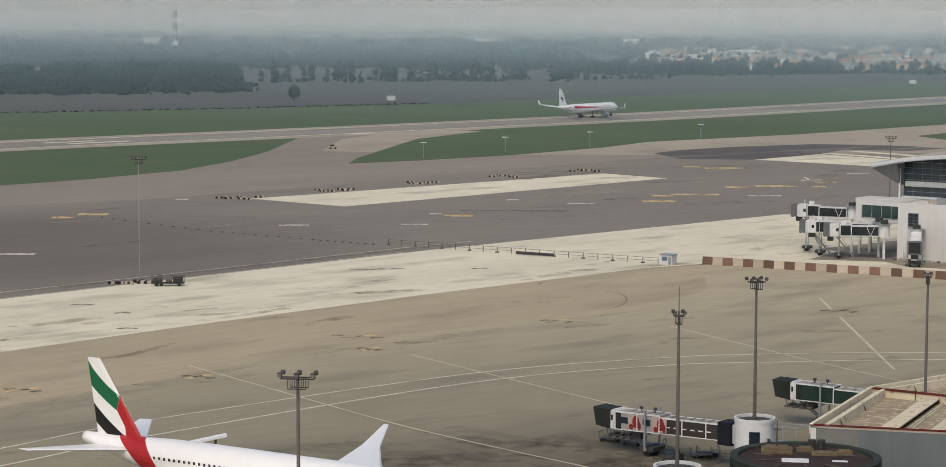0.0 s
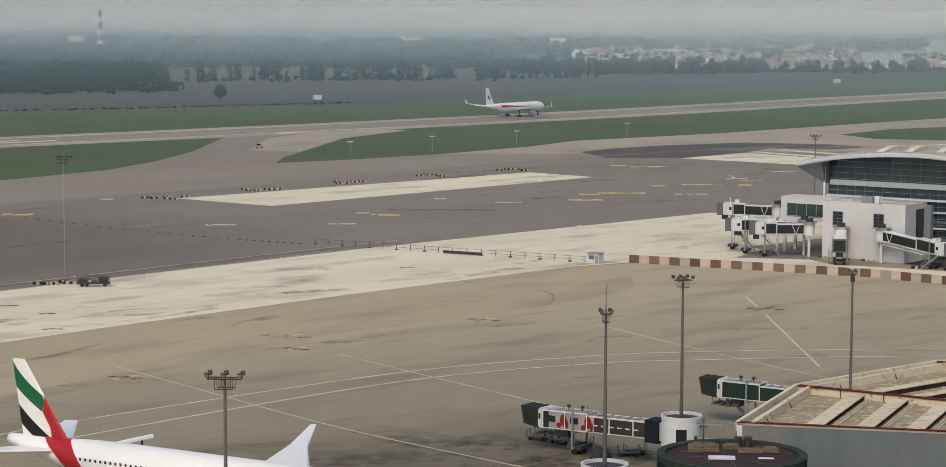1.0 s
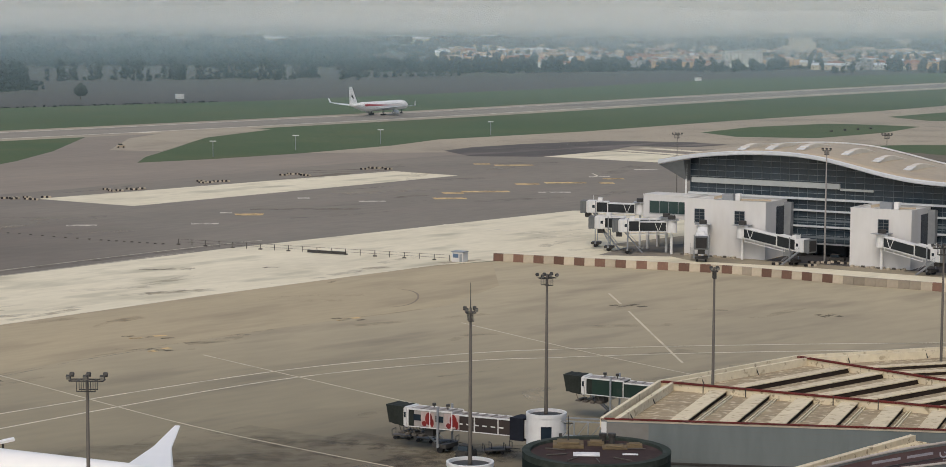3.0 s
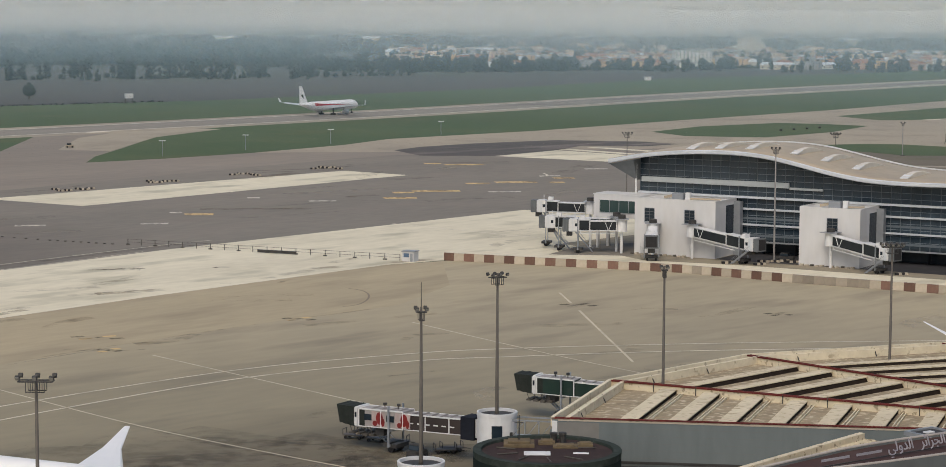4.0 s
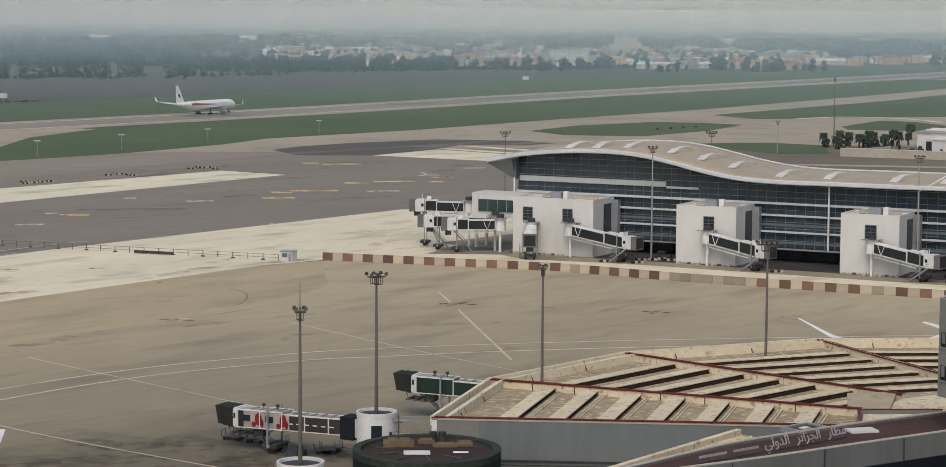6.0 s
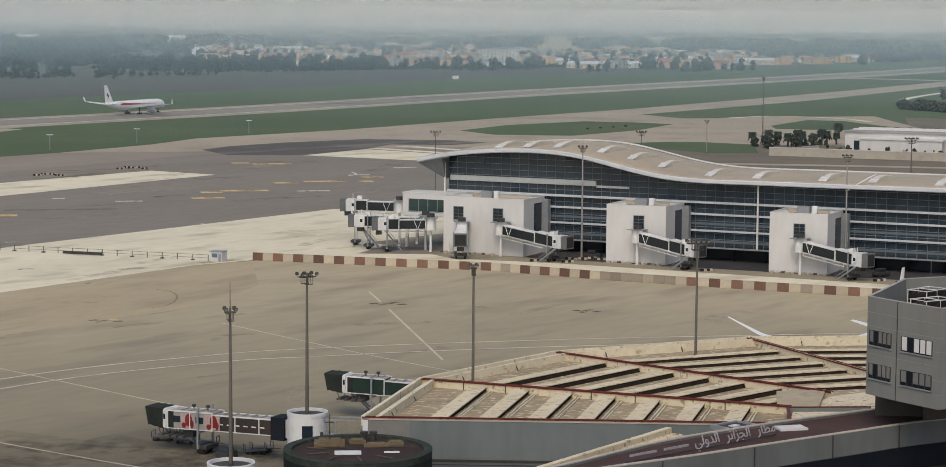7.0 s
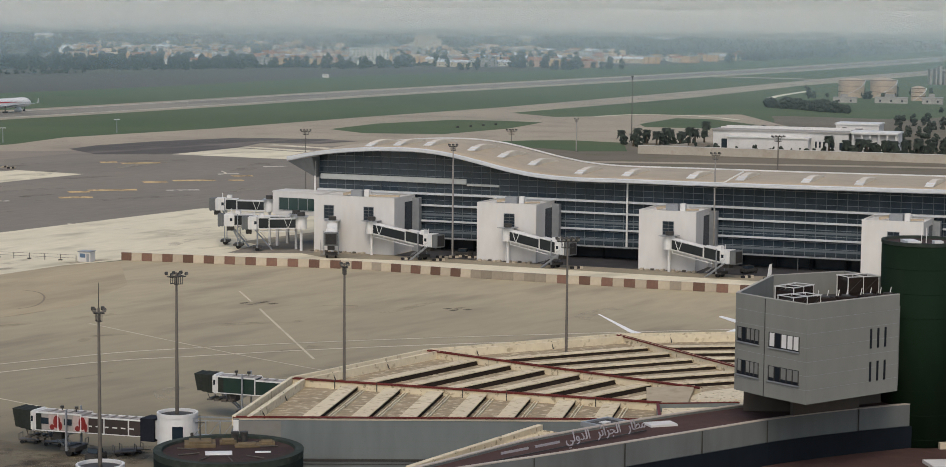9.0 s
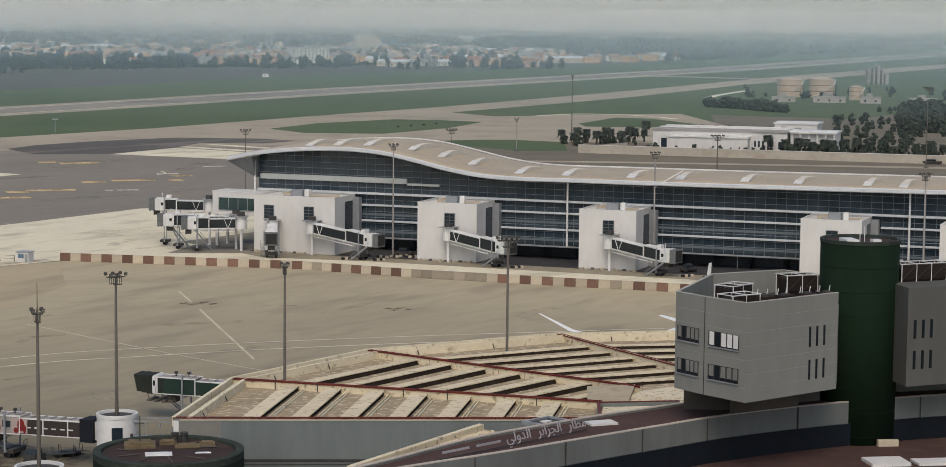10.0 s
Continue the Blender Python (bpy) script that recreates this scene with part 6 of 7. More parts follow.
airliner(pose(107.4, 389.6, 0.12, 0, 0, 143), "white airliner parked nose-in at the pier, wing tip raised", 47.0, 55.0, 2.5, 17.4, [], lift=0.163, rake=True, bend=0.5)
airliner(pose(-121.6, 1248.4, 0.12, 0, 0, -30), "white airliner with a red stripe rolling along the runway", 58.8, 60.3, 2.82, 17.4, MARK, stripe=FLAG_RED, rake=False, tail_size=1.3)


# ---- floodlight masts ----
def mast(x, y, h, z0=0.1, label="slim grey floodlight mast with a ring of lamps", lamps=5, w=1.65, turn=0.0, spike=0.0, thick=0.27, steel=None):
    m = thing("floodlight_mast", pose(x, y, z0, 0, 0, turn), label, "floodlight mast", "floodlight masts")
    H = h - z0
    bm = bmesh.new()
    tube(bm, ((0, thick * 1.25), (0.5, thick), (H - 0.3, thick * 0.55)), 12)
    part("pole", bm, steel or STEEL, m, "", True)
    bm = bmesh.new()
    box(bm, -0.9, 0.9, -0.9, 0.9, -0.02, 0.12)
    part("base_plate", bm, STEEL_DARK, m)
    bm = bmesh.new()
    for yy in (-0.55, 0.55):
        box(bm, -w, w, yy - 0.06, yy + 0.06, H - 0.95, H - 0.83), box(bm, -w * 0.55, w * 0.55, yy - 0.05, yy + 0.05, H - 1.95, H - 1.85)
    for k in range(5):
        xx = -w + 2 * w * k / 4
        box(bm, xx - 0.05, xx + 0.05, -0.55, 0.55, H - 0.94, H - 0.84)
        for yy in (-0.55, 0.55):
            box(bm, xx * 0.55 - 0.03, xx * 0.55 + 0.03, yy - 0.03, yy + 0.03, H - 1.95, H - 0.9)
    part("head_frame", bm, STEEL_DARK, m)
    for k in range(lamps):
        xx = -w + 2 * w * k / (lamps - 1)
        for yy, face in ((-0.75, 1), (0.75, -1)):
            bm = bmesh.new()
            mm = pose(xx, yy, H - 0.45, 35 * face, 0, 0)
            box(bm, -0.23, 0.23, -0.15, 0.15, -0.22, 0.22, mm)
            bmesh.ops.bevel(bm, geom=bm.edges[:], offset=0.06, segments=1, affect="EDGES")
            lamp = part("lamp", bm, STEEL_DARK, m)
            bm = bmesh.new()
            box(bm, -0.19, 0.19, -0.17 * face - 0.02, -0.17 * face + 0.02, -0.18, 0.18, mm)
            part("lens", bm, LAMP_GLASS, lamp)
    if spike:
        bm = bmesh.new()
        tube(bm, ((H - 0.3, 0.06), (H + spike, 0.03)), 6)
        part("lightning_rod", bm, STEEL_DARK, m)
    return m


mast(-45.7, 206.3, 29.5, lamps=3)
mast(-10.9, 264.5, 28.2, 8.2, "grey floodlight mast with a lightning rod, standing on a rotunda", 2, 0.6, 10, 2.8)
mast(-1.75, 301.5, 27.9, 7.6, "grey floodlight mast standing on a rotunda", 3, 1.15, 30)
mast(22.6, 316.0, 27.3, lamps=2, w=0.45)
mast(57.5 * 1.05, 325.9 * 1.05, 28.0)
mast(-148, 496, 29.7, thick=0.14, steel=STEEL_PALE)
mast(67.3, 552, 29.4, lamps=3, w=1.0, steel=STEEL_PALE)
mast(129, 523, 29.2, lamps=3, w=1.0, steel=STEEL_PALE)
mast(171.6, 450.2, 29.5, lamps=3, w=1.0, steel=STEEL_PALE)


# ---- barrier, hut, fence, cones and painted lines on the aprons ----
def barrier_block(material, label):
    b = thing("barrier_block", pose(0, 0, 0), label, "barrier", "barrier along the works")
    bm = bmesh.new()
    box(bm, -1.36, 1.36, -0.35, 0.35, 0.12, 2.1)
    for v in bm.verts:
        if v.co.z > 1:
            v.co.y *= 0.7
    bmesh.ops.bevel(bm, geom=bm.edges[:], offset=0.05, segments=1, affect="EDGES")
    part("panel", bm, material, b)
    return b


LINE = [Vector(p) for p in ((-15.5, 548.3), (14, 537), (41.8, 526.3), (68.8, 507.0), (103, 487.5), (118.7, 479.4), (175, 449))]
protos = [barrier_block(RED_BLOCK, "faded red barrier block in a long striped row"), barrier_block(WHITE_BLOCK, "dusty cream barrier block in a long striped row"), barrier_block(BEIGE_BLOCK, "weathered tan barrier block in a long striped row")]
s, k, used = 0.0, 0, [0, 0, 0]
total = sum((b - a).length for a, b in zip(LINE, LINE[1:]))
while s < total - 1:
    d, i = s, 0
    while d > (LINE[i + 1] - LINE[i]).length:
        d -= (LINE[i + 1] - LINE[i]).length
        i += 1
    dirn = (LINE[i + 1] - LINE[i]).normalized()
    p = LINE[i] + dirn * d
    m = pose(p.x, p.y, 0, 0, 0, math.degrees(math.atan2(dirn.y, dirn.x)))
    j = k % 2
    if 34 <= k <= 40 or (k % 2 == 0 and k % 7 == 3 and k > 18):
        j = 2
    if used[j]:
        copy_thing(protos[j], m)
    else:
        protos[j].matrix_world = m
    used[j] = 1
    s += 2.74
    k += 1


def marking(name, pts, w, material, label, z=0.17, n=8):
    ribbon(name, pts, w, z, material, label, "road marking", n)


WORN = "worn white guide line painted on the apron"
marking("guide_line", ((-128, 278), (-111.6, 301.7), (-96, 326.7), (-51.8, 377.3), (-19.2, 399.5), (0, 406.8), (26, 412.6), (61, 417.9), (120, 424)), 0.55, PAINT_LINE, WORN)
marking("guide_line", ((-124, 265), (-107.3, 290), (-91.1, 316.2), (-50.6, 368), (-18.8, 390.8), (0, 397.2), (25.5, 403.8), (61, 409.5), (120, 414)), 0.6, PAINT_LINE, WORN)
marking("guide_line", ((-104, 378), (-86.4, 359.6), (-56.9, 328.6), (-32, 307.1), (-14, 293)), 0.4, FAINT_LINE, WORN)
marking("guide_line", ((-66, 396), (-46.6, 374.4), (-26, 351.8), (-12, 337)), 0.4, FAINT_LINE, WORN)
marking("guide_line", ((11.2, 487.5), (13.4, 470)), 0.5, FAINT_LINE, WORN)
marking("guide_line", ((14.8, 459), (16.5, 444), (22.5, 392.6)), 0.5, FAINT_LINE, WORN)
marking("guide_line", ((-20, 440), (8, 400), (30, 372)), 0.4, FAINT_LINE, WORN)
marking("guide_line", ((-196, 437), (-150, 500), (-100, 570), (-82, 592)), 0.5, PAINT_LINE, WORN)
marking("guide_line", ((-186, 436), (-146, 491), (-96, 563)), 0.35, PAINT_LINE, WORN)
marking("guide_line", ((-35, 640), (12, 600), (22, 596)), 0.9, PAINT_LINE, WORN)
marking("tyre_track", ((-37, 492.4), (-33.5, 488.5), (-31.6, 481.4), (-31.5, 472.5), (-33, 465.6), (-36, 462)), 0.45, TYRE_MARK, "dark curved tyre track on the apron")
marking("tyre_track", ((-60, 330), (-40, 313), (-22, 300)), 2.4, SCUFF, "dark rubber smear beside a guide line", 0.16)
for x, y, w, c in ((-215, 640, 6.7, 1), (-209, 651, 9.2, 1), (-96, 665, 8.7, 1), (-140, 628, 8.8, 0), (-105, 636, 8.0, 0), (-104, 670, 3.7, 0), (-32, 885, 6.8, 1), (-19, 880, 15.7, 1), (-12, 787, 8.6, 1), (2, 794, 15.2, 1), (-37, 747, 7.2, 1), (-37, 726, 11.0, 1), (-26, 754, 16.6, 1), (-62, 713, 8.9, 0), (-2, 753, 11.3, 0), (15, 824, 7.9, 0), (20, 814, 7.8, 1), (17, 794, 5.4, 1), (34, 861, 9.4, 0), (-195, 543, 9.3, 0), (-86, 723, 4.0, 0), (-196, 707, 4.4, 0)):
    d = 0.5 * w
    marking("stand_marking", ((x - d, y - 0.18 * d), (x, y), (x + d, y + 0.12 * d)), 6.0 if c else 3.8, WORN_YELLOW if c else WORN_WHITE, "faded yellow stand marking" if c else "faded white stand marking", 0.165, 3)
marking("stand_marking", ((12.5, 838), (14, 826), (11, 820)), 0.9, PAINT_LINE, "faded white stand marking")
for x, y, w, k in ((-124.9, 349.1, 6.5, 1), (-80.2, 416.5, 10.0, 1), (-75.1, 401.2, 4.8, 1), (-99, 366.3, 6.0, 1), (-43.5, 443.3, 6.4, 1), (14.8, 467.2, 7.7, 0), (56.7, 455.4, 5.1, 0)):
    for j in range(5):
        dx, dy = (j - 2) * w / 5, (0.9, -1.6, 0.4, 2.0, -0.8)[j]
        marking("stand_number", ((x + dx - w * 0.12, y + dy - 0.6), (x + dx + w * 0.12, y + dy + 0.6)), 1.5, WORN_YELLOW if k and j % 2 else WORN_DARK, "scuffed painted stand marking", 0.16 + 0.002 * j, 2)
for x, y, w in ((-96.4, 524.2, 12.5), (-93, 527, 7), (-135.6, 441.2, 3.4), (-71.2, 530.7, 3.7), (-148, 452, 5), (-128, 420, 4)):
    marking("concrete_scar", ((x - w / 2, y - 0.8), (x - 0.1 * w, y + 0.5), (x + w / 2, y + 0.3)), 1.3, WORN_DARK, "dull scar across the pale concrete", 0.16, 4)

# Stand stains, which also paint in the lens vignetting along the lower edge.
for k, (a, b, c, w) in enumerate((((-62, 318), (-38, 314), (-8, 303), 10), ((-50, 326), (-26, 312), (-6, 308), 8), ((-72, 308), (-44, 304), (-14, 298), 12), ((-34, 322), (-22, 314), (-4, 312), 9), ((-56, 300), (-30, 306), (-10, 296), 9))):
    marking("scuff", (a, b, c), w, SCUFF, "dark oil and rubber smear under the boarding bridge, vignetting included", 0.155 + 0.0003 * k, 6)
marking("scuff", ((-190, 442), (-138, 514), (-84, 589)), 4.0, SCUFF, "dark tyre strip between two guide lines", 0.18, 6)
marking("joint_line", ((-165, 270), (-102, 366), (-90, 387), (-76, 406), (-62, 423), (-47, 441), (-36, 452), (-24, 466)), 0.9, SCUFF, "dark worn joint between two pavements", 0.145)
marking("joint_line", ((-163.6, 269), (-100.8, 365), (-88.8, 386), (-74.8, 405), (-60.8, 422)), 0.5, DUST, "pale dusty joint between two pavements", 0.145)
# scuffs along the ways that wheels and tugs take
rs = random.Random(21)
for k in range(46):
    x, y = rs.uniform(-150, 90), rs.uniform(290, 500)
    if y > 545 + 0.9 * min(0, x + 30):
        continue
    L, a = rs.uniform(8, 34), radians(rs.gauss(48, 22))
    bend = rs.uniform(-3, 3)
    dx, dy = math.cos(a) * L / 2, math.sin(a) * L / 2
    marking("scuff", ((x - dx, y - dy), (x + bend, y - bend), (x + dx, y + dy)), rs.uniform(0.8, 4.0), rs.choice((SCUFF, SCUFF, SCUFF_BROWN, DUST)), "thin smear of rubber and dirt on the apron", 0.15 + 0.0002 * k, 5)
for k in range(34):
    t = rs.uniform(0, 1)
    x, y = -200 + 230 * t + rs.uniform(-8, 8), 340 + 275 * t + rs.uniform(-14, 40) * (0.4 + t)
    L, a = rs.uniform(6, 22), radians(rs.gauss(50, 16))
    dx, dy = math.cos(a) * L / 2, math.sin(a) * L / 2
    marking("scuff", ((x - dx, y - dy), (x + rs.uniform(-1, 1), y), (x + dx, y + dy)), rs.uniform(1.0, 5.0), rs.choice((SCUFF, SCUFF_BROWN)), "thin smear of dirt on the pale concrete", 0.19 + 0.0002 * k, 4)
for k in range(40):
    x, y = rs.uniform(-230, 30), rs.uniform(560, 900)
    if not (x * 1.05 + 720 < y < x * 1.25 + 960):
        continue
    L, a = rs.uniform(12, 50), radians(rs.gauss(40, 25))
    dx, dy = math.cos(a) * L / 2, math.sin(a) * L / 2
    marking("scuff", ((x - dx, y - dy), (x + rs.uniform(-3, 3), y), (x + dx, y + dy)), rs.uniform(2, 8), rs.choice((SCUFF, DUST, SCUFF_BROWN)), "broad faded smear on the dark apron", 0.17 + 0.0002 * k, 4)

# hut at the end of the barrier
hut = thing("guard_hut", pose(-25.3, 546.4, 0.13, 0, 0, -24), "small white guard hut with a blue-grey window beside the barrier", "hut")
bm = bmesh.new()
box(bm, -1.6, 1.6, -1.4, 1.4, 0, 2.5)
part("wall", bm, WHITE, hut)
bm = bmesh.new()
box(bm, -1.8, 1.8, -1.6, 1.6, 2.5, 2.68)
part("roof", bm, FRAME_GREY, hut)
bm = bmesh.new()
box(bm, -1.2, 0.3, -1.43, -1.3, 1.1, 2.1)
part("window", bm, WAGON_BLUE, hut)
bm = bmesh.new()
box(bm, 0.6, 1.35, -1.43, -1.3, 0.05, 2.1)
part("door", bm, FRAME_GREY, hut)

# post-and-rail fence and the low blocks that go on from it
fence = thing("fence", pose(0, 0, 0.12), "low grey post-and-rail fence across the concrete", "fence")
FA, FB = Vector((-103, 580)), Vector((-28, 547.5))
post = None
for k in range(20):
    p = FA.lerp(FB, k / 19)
    if post is None:
        bm = bmesh.new()
        box(bm, -0.09, 0.09, -0.09, 0.09, 0, 1.6)
        post = part("post", bm, STEEL, fence)
        post.location = (p.x, p.y, 0)
    else:
        same("post", post, fence, Matrix.Translation((p.x, p.y, 0)))
    if k % 2 == 0:
        bm = bmesh.new()
        box(bm, -0.5, 0.5, -0.3, 0.3, 0, 0.3)
        f = part("foot", bm, STEEL, fence)
        f.location = (p.x, p.y, 0)
for z in (0.75, 1.5):
    bm = bmesh.new()
    beam(bm, (*FA, z), (*FB, z), 0.07)
    part("rail", bm, STEEL, fence)
bm = bmesh.new()
for k in range(3):
    beam(bm, (-66 + k * 3.5, 563.2 - k * 1.5, 0.5), (-62.7 + k * 3.5, 561.8 - k * 1.5, 0.5), 0.5, 0.7)
part("board", bm, STEEL_DARK, fence)
block = None
line = [Vector(p) for p in ((-203, 641), (-159.8, 607.4), (-126, 589), (-105, 579.5))]
pts = [a.lerp(b, k / 9) for a, b in zip(line, line[1:]) for k in range(9)]
for p in pts:
    if block is None:
        block = thing("marker_block", pose(p.x, p.y, 0.1), "low dark marker block in a row across the apron", "marker", "row of marker blocks")
        bm = bmesh.new()
        box(bm, -0.38, 0.38, -0.24, 0.24, 0, 0.26)
        bmesh.ops.bevel(bm, geom=bm.edges[:], offset=0.07, segments=1, affect="EDGES")
        part("body", bm, STEEL, block)
    else:
        copy_thing(block, pose(p.x, p.y, 0.1, 0, 0, (p.x * 7) % 30 - 40))


# black and white chequered barriers
def striped(x, y, turn, proto=None):
    if proto:
        return copy_thing(proto, pose(x, y, 0.13, 0, 0, turn))
    o = thing("chequer_barrier", pose(x, y, 0.13, 0, 0, turn), "black and white low chequered barrier block", "barrier", "chequered barriers")
    for k in range(4):
        bm = bmesh.new()
        box(bm, -1.6 + 0.8 * k, -0.8 + 0.8 * k, -0.35, 0.35, 0, 0.6)
        part("segment", bm, WHITE_BLOCK if k % 2 else RUBBER, o)
    return o


first = None
rng = random.Random(5)
for cx, cy, n, spread in ((-178, 712, 7, 8), (-152, 748, 6, 7), (-127, 784, 5, 6), (-100, 820, 5, 6), (-73, 855, 5, 6), (-147.5, 489.5, 8, 4.6), (68, 548, 4, 4)):
    for k in range(n):
        x = cx + spread * (2 * k / (n - 1) - 1) * 0.8 + rng.uniform(-0.6, 0.6)
        o = striped(x, cy + rng.uniform(-1, 1) * (1.6 if cy < 600 else 4.5) + 0.25 * (x - cx), rng.uniform(-35, 35), first)
        first = first or o


def car(x, y, turn, label, body_mat, length=4.6):
    c = thing("service_vehicle", pose(x, y, 0.12, 0, 0, turn), label, "vehicle", "service vehicles")
    bm = bmesh.new()
    box(bm, -length / 2, length / 2, -0.95, 0.95, 0.45, 1.25)
    bmesh.ops.bevel(bm, geom=bm.edges[:], offset=0.14, segments=2, affect="EDGES")
    part("body", bm, body_mat, c)
    bm = bmesh.new()
    for v in box(bm, -length * 0.32, length * 0.2, -0.88, 0.88, 1.25, 2.0):
        if v.co.z > 1.6:
            v.co.x *= 0.82
    bmesh.ops.bevel(bm, geom=bm.edges[:], offset=0.1, segments=2, affect="EDGES")
    part("cabin", bm, GLASS_DARK, c)
    bm = bmesh.new()
    box(bm, -length * 0.27, length * 0.16, -0.8, 0.8, 1.98, 2.06)
    part("roof", bm, body_mat, c)
    for sx in (-0.32, 0.32):
        for sy in (-0.92, 0.92):
            bm = bmesh.new()
            tube(bm, ((-0.12, 0.38), (0.12, 0.38)), 14, pose(sx * length, sy, 0.38, 90, 0, 0))
            part("wheel", bm, RUBBER, c)
    return c


works = thing("works_trailer", pose(-138.4, 486.4, 0.12, 0, 0, 12), "long dark works trailer with pipes and rails among striped blocks", "trailer")
bm = bmesh.new()
box(bm, -3.8, 3.8, -1.0, 1.0, 0.6, 0.85)
part("deck", bm, STEEL_DARK, works)
for x in (-2.6, -1.5, 2.6):
    for y in (-0.9, 0.9):
        bm = bmesh.new()
        tube(bm, ((-0.13, 0.4), (0.13, 0.4)), 14, pose(x, y, 0.4, 90, 0, 0))
        part("wheel", bm, RUBBER, works)
for x, w, h in ((-2.4, 2.0, 1.5), (0.2, 1.4, 0.9), (2.3, 2.2, 1.9)):
    bm = bmesh.new()
    box(bm, x - w / 2, x + w / 2, -0.75, 0.75, 0.852, 0.852 + h * 0.7)
    bmesh.ops.bevel(bm, geom=bm.edges[:], offset=0.1, segments=1, affect="EDGES")
    part("load", bm, STEEL if w < 2 else STEEL_DARK, works)
for y in (-0.95, 0.95):
    bm = bmesh.new()
    for x in (-3.7, -1.2, 1.2, 3.7):
        beam(bm, (x, y, 0.85), (x, y, 2.5), 0.08)
    beam(bm, (-3.7, y, 2.5), (3.7, y, 2.3), 0.1), beam(bm, (-3.7, y, 1.6), (3.7, y, 1.9), 0.08)
    part("side_rail", bm, STEEL, works)
car(-13.2, 306.6, 60, "dark ground-power cart under the boarding bridge", STEEL_DARK, 3.0)


def dolly(x, y, turn, label):
    """A flat baggage trailer with corner posts and a drawbar."""
    o = thing("baggage_dolly", pose(x, y, 0.12, 0, 0, turn), label, "dolly", "baggage dollies")
    bm = bmesh.new()
    box(bm, -1.6, 1.6, -0.8, 0.8, 0.5, 0.66)
    part("deck", bm, STEEL, o)
    for sx in (-1.1, 1.1):
        for sy in (-0.72, 0.72):
            bm = bmesh.new()
            tube(bm, ((-0.1, 0.26), (0.1, 0.26)), 12, pose(sx, sy, 0.26, 90, 0, 0))
            part("wheel", bm, RUBBER, o)
    for sx in (-1.55, 1.55):
        bm = bmesh.new()
        for sy in (-0.76, 0.76):
            beam(bm, (sx, sy, 0.66), (sx, sy, 1.5), 0.08)
        beam(bm, (sx, -0.76, 1.48), (sx, 0.76, 1.48), 0.08)
        part("end_rail", bm, STEEL_DARK, o)
    bm = bmesh.new()
    beam(bm, (1.6, 0, 0.5), (2.9, 0, 0.3), 0.09)
    part("drawbar", bm, STEEL_DARK, o)
    return o


for x, y, a in ((-23.2, 320.4, -18), (-19.6, 318.2, -24), (-16.4, 316.4, -15), (-21.6, 322.6, 30), (-9.3, 310.2, 12), (-8.4, 311.6, 16)):
    dolly(x, y, a, "low grey baggage dolly parked under the boarding bridge")
# Loader shape made up for an unidentified white blade beyond the fuselage.
loader = thing("belt_loader", pose(-80.0, 299.0, 0.12, 0, 0, 20), "long white loader shape in place of an unidentified blade behind the airliner", "loader")
bm = bmesh.new()
beam(bm, (-3.6, 0, 2.2), (3.2, 0, 3.4), 1.3, 0.35)
part("belt", bm, AIR_WHITE, loader)
bm = bmesh.new()
box(bm, -2.6, 2.2, -0.9, 0.9, 0.5, 1.3)
bmesh.ops.bevel(bm, geom=bm.edges[:], offset=0.12, segments=2, affect="EDGES")
part("chassis", bm, WAGON_BLUE, loader)
for sx in (-1.7, 1.4):
    for sy in (-0.9, 0.9):
        bm = bmesh.new()
        tube(bm, ((-0.14, 0.42), (0.14, 0.42)), 14, pose(sx, sy, 0.42, 90, 0, 0))
        part("wheel", bm, RUBBER, loader)
for sx in (-1.5, 1.6):
    bm = bmesh.new()
    beam(bm, (sx, 0, 1.2), (sx, 0, 2.6 + 0.18 * sx), 0.3)
    part("strut", bm, STEEL_DARK, loader)
for u, v in ((38, -6), (75, -6), (118, -5), (30, -7.5), (124, -7)):
    p = TERM @ Vector((u, v, 0))
    striped(p.x, p.y, u % 40 - 20, first)
car(*tm(40, 6), -25, "dark service van parked before the concourse", STEEL_DARK)
car(*tm(116, 4), 30, "dark service van parked before the concourse", STEEL_DARK)


# ---- beyond the runway: woods, town, villa, tanks, haze sheets ----
# Added sheets curved round the camera, each painting one step of haze.
for rad, strength, tint in HAZE_SHEETS:
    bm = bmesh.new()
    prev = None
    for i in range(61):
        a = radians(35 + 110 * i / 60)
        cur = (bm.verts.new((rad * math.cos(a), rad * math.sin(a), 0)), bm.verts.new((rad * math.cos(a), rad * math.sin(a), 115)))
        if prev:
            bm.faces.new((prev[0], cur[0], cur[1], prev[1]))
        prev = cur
    tagged(link("mist", bm, haze_sheet_material(strength, tint)), "see-through sheet standing in for haze over the distant fields", "mist", kind="structure")

rngn = np.random.default_rng(11)


def polar(az, d):
    """Plan place at a bearing (degrees right of ahead) and a distance."""
    return d * math.sin(radians(az)), d * math.cos(radians(az))


def trees_at(spots, h_lo, h_hi, per=9, slim=0.24):
    """Clump centres and sizes for many trees at plan spots, each with a ragged, domed crown."""
    c, r = [], []
    for x, y in spots:
        h = rngn.uniform(h_lo, h_hi)
        w = h * slim * rngn.uniform(0.8, 1.25)
        for k in range(per):
            t = rngn.uniform(0.04, 0.95)
            a = rngn.uniform(0, 6.28)
            q = w * math.sqrt(max(0.05, 1 - (2 * t - 0.9) ** 2)) * rngn.uniform(0.2, 0.9)
            c.append((x + q * math.cos(a), y + q * math.sin(a), h * t))
            r.append(w * rngn.uniform(0.28, 0.62) * (9 / max(per, 9)) ** 0.33)
    return c, r


